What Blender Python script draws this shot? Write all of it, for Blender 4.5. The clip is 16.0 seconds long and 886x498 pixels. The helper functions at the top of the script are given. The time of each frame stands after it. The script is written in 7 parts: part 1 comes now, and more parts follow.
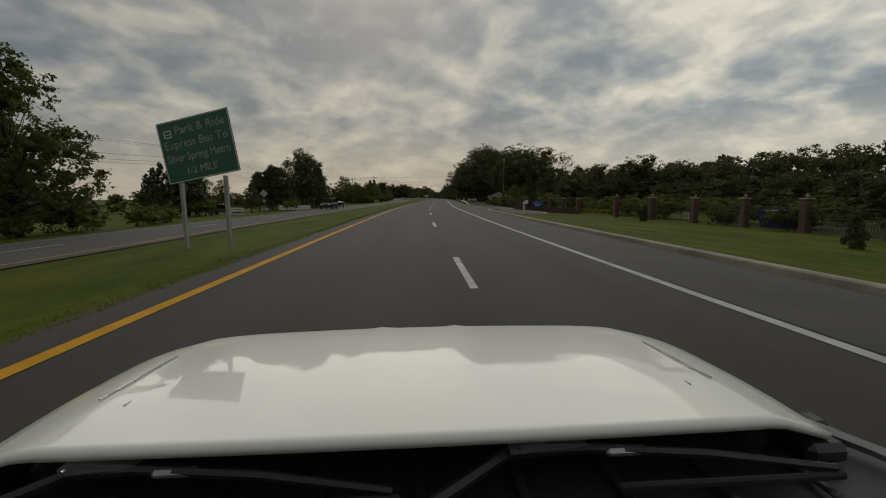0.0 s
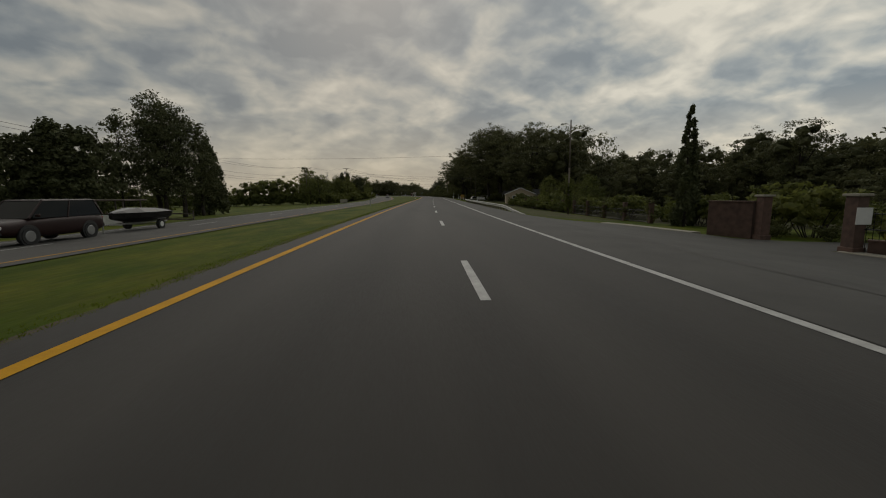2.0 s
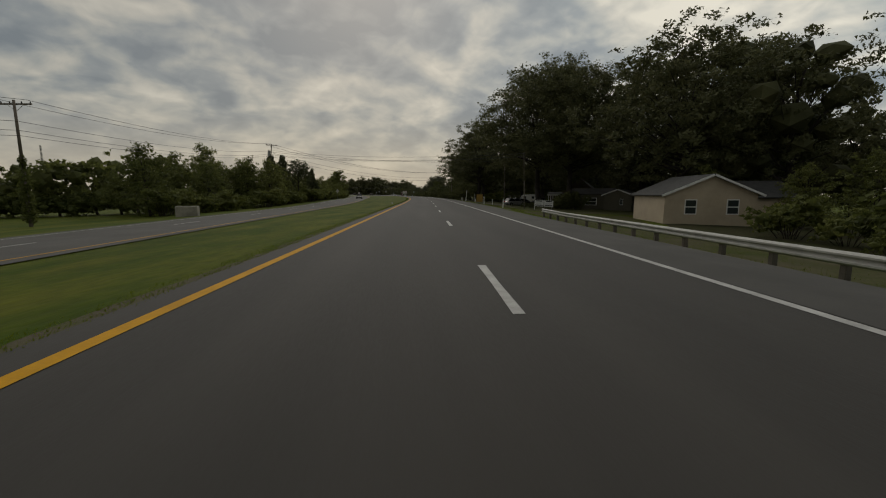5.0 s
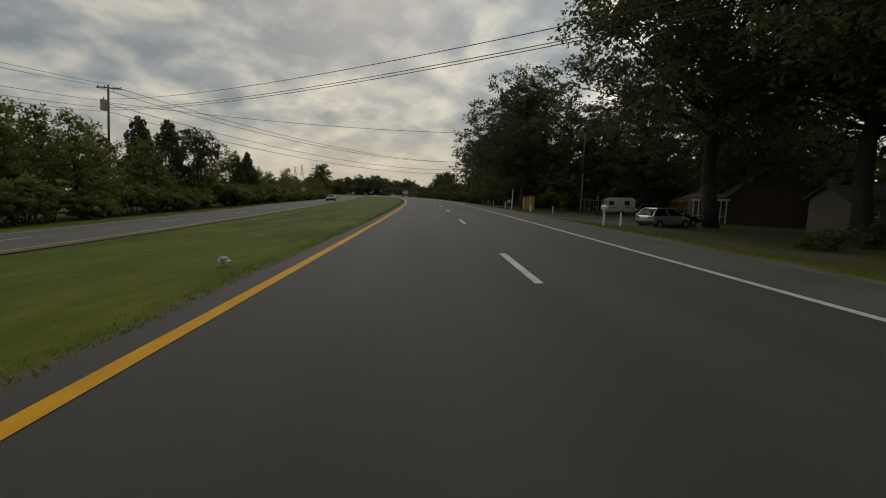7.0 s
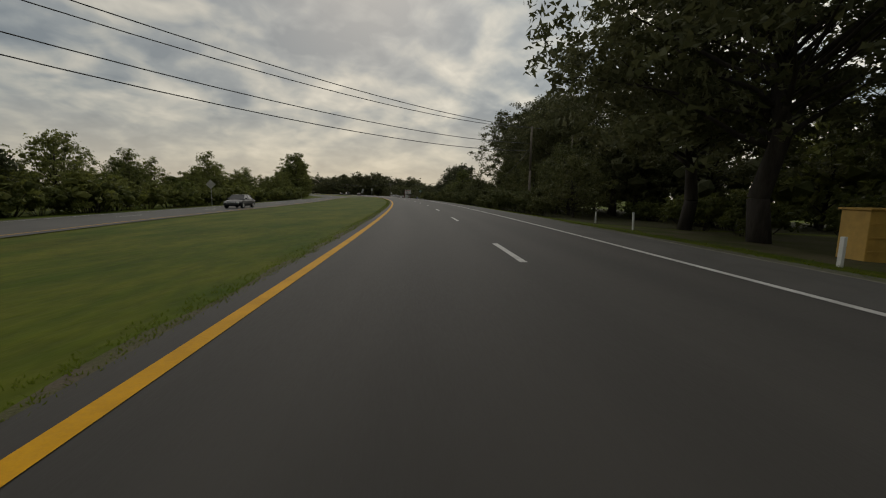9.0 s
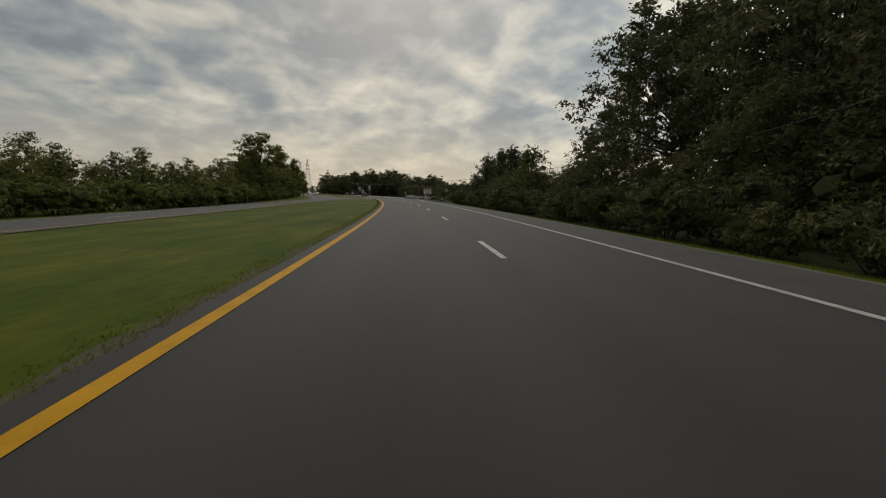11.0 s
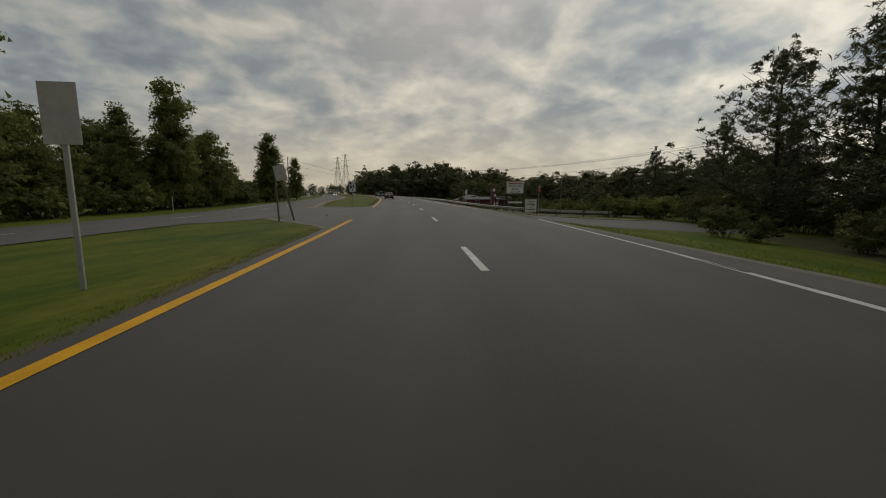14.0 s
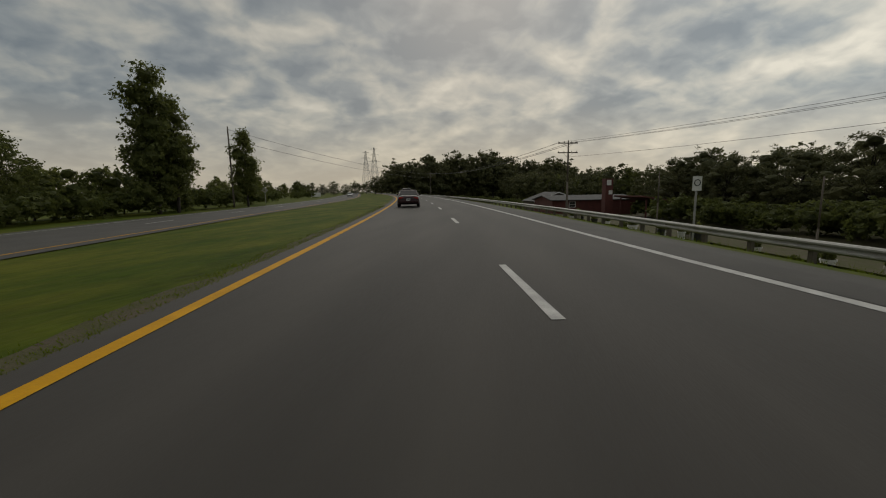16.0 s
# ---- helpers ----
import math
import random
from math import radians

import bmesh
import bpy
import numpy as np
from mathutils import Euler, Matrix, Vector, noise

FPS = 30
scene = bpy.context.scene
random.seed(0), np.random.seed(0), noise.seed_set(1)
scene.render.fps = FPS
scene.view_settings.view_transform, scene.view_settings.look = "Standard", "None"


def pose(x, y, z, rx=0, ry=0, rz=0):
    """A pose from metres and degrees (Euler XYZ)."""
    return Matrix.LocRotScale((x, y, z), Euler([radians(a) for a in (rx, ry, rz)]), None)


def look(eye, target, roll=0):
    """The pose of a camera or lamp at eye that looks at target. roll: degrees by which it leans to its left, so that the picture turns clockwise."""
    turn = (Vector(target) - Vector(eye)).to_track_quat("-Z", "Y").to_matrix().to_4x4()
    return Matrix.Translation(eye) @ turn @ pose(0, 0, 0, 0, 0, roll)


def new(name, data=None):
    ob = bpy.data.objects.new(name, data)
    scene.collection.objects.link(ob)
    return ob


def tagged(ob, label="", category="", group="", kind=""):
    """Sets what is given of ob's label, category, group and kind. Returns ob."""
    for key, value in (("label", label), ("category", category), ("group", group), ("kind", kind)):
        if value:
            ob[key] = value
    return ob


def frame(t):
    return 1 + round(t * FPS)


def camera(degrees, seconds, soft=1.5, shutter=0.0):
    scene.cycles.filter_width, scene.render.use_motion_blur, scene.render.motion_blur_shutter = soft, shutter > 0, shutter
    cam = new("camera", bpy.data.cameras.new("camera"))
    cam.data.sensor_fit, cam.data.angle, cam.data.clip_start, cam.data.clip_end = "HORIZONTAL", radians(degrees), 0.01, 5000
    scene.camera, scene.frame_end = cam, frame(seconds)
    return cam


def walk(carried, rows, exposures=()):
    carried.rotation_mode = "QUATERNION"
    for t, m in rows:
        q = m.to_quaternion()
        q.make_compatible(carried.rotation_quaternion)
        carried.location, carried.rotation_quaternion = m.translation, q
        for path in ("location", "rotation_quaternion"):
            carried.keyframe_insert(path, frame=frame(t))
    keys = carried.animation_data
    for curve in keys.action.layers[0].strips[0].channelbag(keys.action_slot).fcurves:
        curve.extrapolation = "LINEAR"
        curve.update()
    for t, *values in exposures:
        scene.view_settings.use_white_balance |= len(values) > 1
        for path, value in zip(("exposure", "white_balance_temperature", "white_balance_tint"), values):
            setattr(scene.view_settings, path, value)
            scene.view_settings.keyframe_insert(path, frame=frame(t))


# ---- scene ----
FOV = 95.5
cam = camera(FOV, 16.0, soft=1.1, shutter=0.0)
PATH = [  # seconds, x, y, z, pitch down, heading, lean
    (0.0, 3.179, -0.266, 1.333, 7.40, -3.661, -0.40),
    (0.5, 3.117, 12.351, 1.333, 7.49, -3.977, -0.40),
    (1.0, 3.286, 24.655, 1.333, 7.58, -4.410, -0.40),
    (1.5, 3.629, 36.890, 1.333, 7.67, -4.813, -0.40),
    (2.0, 4.110, 49.159, 1.333, 7.76, -5.362, -0.40),
    (2.5, 4.700, 61.484, 1.333, 7.85, -5.872, -0.40),
    (3.0, 5.373, 73.839, 1.333, 7.87, -6.142, -0.40),
    (3.5, 6.099, 86.180, 1.333, 7.88, -6.346, -0.40),
    (4.0, 6.842, 98.459, 1.333, 7.90, -6.490, -0.40),
    (4.5, 7.573, 110.639, 1.333, 7.88, -6.396, -0.22),
    (5.0, 8.270, 122.693, 1.333, 7.86, -6.315, -0.04),
    (5.5, 8.937, 134.614, 1.333, 7.84, -6.207, 0.14),
    (6.0, 9.583, 146.415, 1.333, 7.82, -6.097, 0.32),
    (6.5, 10.215, 158.124, 1.333, 7.80, -5.843, 0.50),
    (7.0, 10.841, 169.778, 1.333, 7.77, -5.830, 0.54),
    (7.5, 11.460, 181.420, 1.333, 7.74, -5.881, 0.59),
    (8.0, 12.052, 193.097, 1.333, 7.71, -5.765, 0.63),
    (8.5, 12.587, 204.843, 1.333, 7.72, -5.386, 0.70),
    (9.0, 13.023, 216.688, 1.333, 7.76, -5.043, 0.78),
    (9.5, 13.332, 228.644, 1.333, 7.79, -4.563, 0.87),
    (10.0, 13.492, 240.714, 1.333, 7.83, -3.931, 0.95),
    (10.5, 13.490, 252.892, 1.333, 7.83, -2.985, 0.90),
    (11.0, 13.318, 265.162, 1.333, 7.79, -2.145, 0.65),
    (11.5, 12.967, 277.507, 1.333, 7.75, -1.204, 0.40),
    (12.0, 12.405, 289.912, 1.333, 7.78, -0.098, 0.25),
    (12.5, 11.588, 302.354, 1.333, 7.80, 1.195, 0.10),
    (13.0, 10.502, 314.820, 1.333, 7.88, 2.551, 0.05),
    (13.5, 9.129, 327.312, 1.333, 7.95, 3.848, 0.00),
    (14.0, 7.441, 339.837, 1.333, 7.95, 5.121, 0.00),
    (14.5, 5.410, 352.413, 1.333, 7.95, 6.521, 0.00),
    (15.0, 3.031, 365.050, 1.333, 8.16, 7.851, -0.57),
    (15.5, 0.348, 377.767, 1.333, 8.27, 9.083, -0.84),
    (16.0, -2.563, 390.562, 1.333, 8.30, 10.289, -0.90),
]

walk(cam, [(t, pose(x, y, z, 90 - p, 0, h) @ pose(0, 0, 0, 0, 0, r)) for t, x, y, z, p, h, r in PATH],
     exposures=[(0.0, 0.04), (4.0, 0.08), (6.5, 0.36), (8.2, 0.42), (10.5, 0.42), (12.5, 0.34), (14.5, 0.28), (16.0, 0.24)])

# ---------------------------------------------------------------- world and sun
SUN_AZ, SUN_EL = radians(4.0), radians(34.0)   # ahead of the drive, low, behind the clouds


def nodes_of(mat):
    mat.use_nodes = True
    nt = mat.node_tree
    return nt, nt.nodes, nt.links


def build_world():
    w = bpy.data.worlds.new("overcast_sky")
    scene.world = w
    nt, N, L = nodes_of(w)
    N.clear()
    out = N.new("ShaderNodeOutputWorld")
    bg = N.new("ShaderNodeBackground")
    bg.inputs["Strength"].default_value = 0.1
    sky = N.new("ShaderNodeTexSky")
    sky.sky_type, sky.sun_disc = "NISHITA", False
    sky.sun_elevation, sky.sun_rotation = SUN_EL, -SUN_AZ
    sky.dust_density = 3.0
    co = N.new("ShaderNodeTexCoord")
    sep = N.new("ShaderNodeSeparateXYZ")
    L.new(co.outputs["Generated"], sep.inputs[0])

    def math_node(op, a, b=None, c=None):
        m = N.new("ShaderNodeMath")
        m.operation = op
        for i, v in enumerate((a, b, c)):
            if v is None:
                continue
            if isinstance(v, (int, float)):
                m.inputs[i].default_value = v
            else:
                L.new(v, m.inputs[i])
        return m.outputs[0]
    up = math_node("MAXIMUM", sep.outputs[2], 0.0)
    den = math_node("ADD", up, 0.36)
    px = math_node("DIVIDE", sep.outputs[0], den)
    py = math_node("DIVIDE", sep.outputs[1], den)
    com = N.new("ShaderNodeCombineXYZ")
    L.new(px, com.inputs[0])
    L.new(py, com.inputs[1])

    def clouds(scale, detail, rough, dist, off, stretch):
        mp = N.new("ShaderNodeMapping")
        mp.inputs["Location"].default_value = off
        mp.inputs["Scale"].default_value = stretch
        mp.inputs["Rotation"].default_value = (0, 0, radians(-28))
        L.new(com.outputs[0], mp.inputs["Vector"])
        n = N.new("ShaderNodeTexNoise")
        n.inputs["Scale"].default_value = scale
        n.inputs["Detail"].default_value = detail
        n.inputs["Roughness"].default_value = rough
        n.inputs["Distortion"].default_value = dist
        L.new(mp.outputs[0], n.inputs["Vector"])
        return n.outputs["Fac"]
    big = clouds(1.5, 2.0, 0.5, 0.0, (3.1, 7.7, 0.0), (1.0, 1.0, 1.0))
    mid = clouds(4.3, 3.0, 0.5, 0.3, (9.0, 1.3, 2.0), (1.0, 1.0, 1.0))
    fine = clouds(10.0, 4.0, 0.55, 0.4, (0.4, 5.2, 4.0), (1.0, 1.0, 1.0))
    s1 = math_node("MULTIPLY", big, 0.26)
    s2 = math_node("MULTIPLY_ADD", mid, 0.54, s1)
    s3 = math_node("MULTIPLY_ADD", fine, 0.20, s2)
    s3 = math_node("ADD", s3, 0.02)
    ramp = N.new("ShaderNodeValToRGB")
    el = ramp.color_ramp.elements
    el[0].position, el[0].color = 0.425, (0.162, 0.187, 0.200, 1)
    el[1].position, el[1].color = 0.655, (0.57, 0.535, 0.445, 1)
    for pos, col in ((0.488, (0.230, 0.251, 0.252, 1)), (0.54, (0.330, 0.335, 0.305, 1)), (0.595, (0.445, 0.426, 0.364, 1))):
        e = ramp.color_ramp.elements.new(pos)
        e.color = col
    L.new(s3, ramp.inputs[0])
    # towards the skyline the cloud deck thins to a cream band
    hz = math_node("MULTIPLY_ADD", up, -5.5, 1.0)
    hz = math_node("MAXIMUM", hz, 0.0)
    hz = math_node("MULTIPLY", hz, 0.8)
    mixh = N.new("ShaderNodeMix")
    mixh.data_type = "RGBA"
    L.new(hz, mixh.inputs["Factor"])
    L.new(ramp.outputs[0], mixh.inputs["A"])
    mixh.inputs["B"].default_value = (0.55, 0.487, 0.378, 1)
    # warm glow round the hidden sun
    dot = N.new("ShaderNodeVectorMath")
    dot.operation = "DOT_PRODUCT"
    L.new(co.outputs["Generated"], dot.inputs[0])
    dot.inputs[1].default_value = (-math.sin(SUN_AZ) * math.cos(SUN_EL), math.cos(SUN_AZ) * math.cos(SUN_EL), math.sin(SUN_EL) * 0.6)
    gl = math_node("MAXIMUM", dot.outputs["Value"], 0.0)
    gl = math_node("POWER", gl, 20.0)
    gl = math_node("MULTIPLY", gl, 0.06)
    glow = N.new("ShaderNodeMix")
    glow.data_type, glow.blend_type = "RGBA", "MULTIPLY"
    glow.inputs["B"].default_value = (1.75, 1.55, 1.28, 1)
    L.new(gl, glow.inputs["Factor"])
    L.new(mixh.outputs["Result"], glow.inputs["A"])
    # thinner, brighter cloud to the right of the drive
    side = N.new("ShaderNodeVectorMath")
    side.operation = "DOT_PRODUCT"
    L.new(co.outputs["Generated"], side.inputs[0])
    side.inputs[1].default_value = (0.90, 0.10, 0.42)
    sd = math_node("MULTIPLY_ADD", side.outputs["Value"], 0.90, 0.68)
    sd = math_node("SMOOTH_MAX", sd, 0.84, 0.2)
    thin = N.new("ShaderNodeVectorMath")
    thin.operation = "SCALE"
    L.new(glow.outputs["Result"], thin.inputs[0])
    L.new(sd, thin.inputs["Scale"])
    # the deck over the clear sky: clouds cover nearly all of it
    ten = N.new("ShaderNodeVectorMath")
    ten.operation = "SCALE"
    ten.inputs["Scale"].default_value = 9.2
    L.new(thin.outputs[0], ten.inputs[0])
    cover = N.new("ShaderNodeMix")
    cover.data_type = "RGBA"
    cover.inputs["Factor"].default_value = 0.94
    L.new(sky.outputs[0], cover.inputs["A"])
    L.new(ten.outputs[0], cover.inputs["B"])
    L.new(cover.outputs["Result"], bg.inputs["Color"])
    L.new(bg.outputs[0], out.inputs[0])


build_world()
sun = new("sun", bpy.data.lights.new("sun", "SUN"))
sun.data.energy, sun.data.angle, sun.data.color = 1.1, radians(80), (1.0, 0.95, 0.87)
sun.matrix_world = look((0, 0, 60), (60 * math.sin(SUN_AZ), -60 * math.cos(SUN_AZ), 60 - 60 * math.tan(SUN_EL)))

# ---------------------------------------------------------------- materials


def material(name, color, rough=0.8, metal=0.0, vary=0.25, scale=3.0, fine=40.0, bump=0.2, second=None, stain=0.0,
             island=0.0, obj=0.0, spec=0.5, coat=0.0, translucent=0.0, stretch=(1, 1, 1), bump_dist=0.02):
    """Two scales of noise over a base colour, with bump, stains and per-piece variation."""
    mat = bpy.data.materials.new(name)
    nt, N, L = nodes_of(mat)
    bsdf = N["Principled BSDF"]
    co = N.new("ShaderNodeTexCoord")
    mp = N.new("ShaderNodeMapping")
    mp.inputs["Scale"].default_value = stretch
    L.new(co.outputs["Object"], mp.inputs["Vector"])

    def noise_tex(sc, det, rgh=0.6):
        n = N.new("ShaderNodeTexNoise")
        n.inputs["Scale"].default_value = sc
        n.inputs["Detail"].default_value = det
        n.inputs["Roughness"].default_value = rgh
        L.new(mp.outputs[0], n.inputs["Vector"])
        return n.outputs["Fac"]

    def mixer(kind, fac, a, b):
        m = N.new("ShaderNodeMix")
        m.data_type, m.blend_type = "RGBA", kind
        for key, v in (("Factor", fac), ("A", a), ("B", b)):
            if isinstance(v, (int, float)):
                m.inputs[key].default_value = v
            elif isinstance(v, tuple):
                m.inputs[key].default_value = (*v[:3], 1)
            else:
                L.new(v, m.inputs[key])
        return m.outputs["Result"]

    def ramp(fac, lo, hi):
        r = N.new("ShaderNodeMapRange")
        r.inputs["From Min"].default_value, r.inputs["From Max"].default_value = lo, hi
        L.new(fac, r.inputs["Value"])
        return r.outputs[0]
    large, small = noise_tex(scale, 4), noise_tex(fine, 3)
    second = second or tuple(c * (1 - vary) for c in color)
    col = mixer("MIX", ramp(large, 0.35, 0.65), color, second)
    grain = ramp(small, 0.3, 0.7)
    col = mixer("MULTIPLY", vary, col, mixer("MIX", grain, (0.55, 0.55, 0.55), (1.25, 1.25, 1.25)))
    if stain:
        st = ramp(noise_tex(scale * 0.31, 6, 0.7), 0.52, 0.7)
        col = mixer("MULTIPLY", stain, col, mixer("MIX", st, (1, 1, 1), (0.45, 0.42, 0.38)))
    if island:
        g = N.new("ShaderNodeNewGeometry")
        col = mixer("MULTIPLY", island, col, mixer("MIX", g.outputs["Random Per Island"], (0.5, 0.55, 0.4), (1.5, 1.4, 1.2)))
    if obj:
        oi = N.new("ShaderNodeObjectInfo")
        col = mixer("MULTIPLY", obj, col, mixer("MIX", oi.outputs["Random"], (0.6, 0.65, 0.6), (1.4, 1.3, 1.25)))
    L.new(col, bsdf.inputs["Base Color"])
    bsdf.inputs["Metallic"].default_value = metal
    bsdf.inputs["Specular IOR Level"].default_value = spec
    bsdf.inputs["Coat Weight"].default_value = coat
    bsdf.inputs["Coat Roughness"].default_value = 0.04
    rr = N.new("ShaderNodeMapRange")
    rr.inputs["To Min"].default_value, rr.inputs["To Max"].default_value = max(rough - 0.12, 0.02), min(rough + 0.12, 1)
    L.new(small, rr.inputs["Value"])
    L.new(rr.outputs[0], bsdf.inputs["Roughness"])
    if bump:
        b = N.new("ShaderNodeBump")
        b.inputs["Strength"].default_value, b.inputs["Distance"].default_value = bump, bump_dist
        L.new(small, b.inputs["Height"])
        L.new(b.outputs[0], bsdf.inputs["Normal"])
    if translucent:
        tr = N.new("ShaderNodeBsdfTranslucent")
        L.new(col, tr.inputs["Color"])
        ms = N.new("ShaderNodeMixShader")
        ms.inputs[0].default_value = translucent
        L.new(bsdf.outputs[0], ms.inputs[1])
        L.new(tr.outputs[0], ms.inputs[2])
        L.new(ms.outputs[0], N["Material Output"].inputs[0])
    return mat


def glass_material(name, tint=(0.03, 0.035, 0.035), spec=0.8):
    mat = bpy.data.materials.new(name)
    nt, N, L = nodes_of(mat)
    b = N["Principled BSDF"]
    b.inputs["Base Color"].default_value = (*tint, 1)
    b.inputs["Roughness"].default_value = 0.04
    b.inputs["IOR"].default_value = 1.5
    b.inputs["Specular IOR Level"].default_value = spec
    return mat


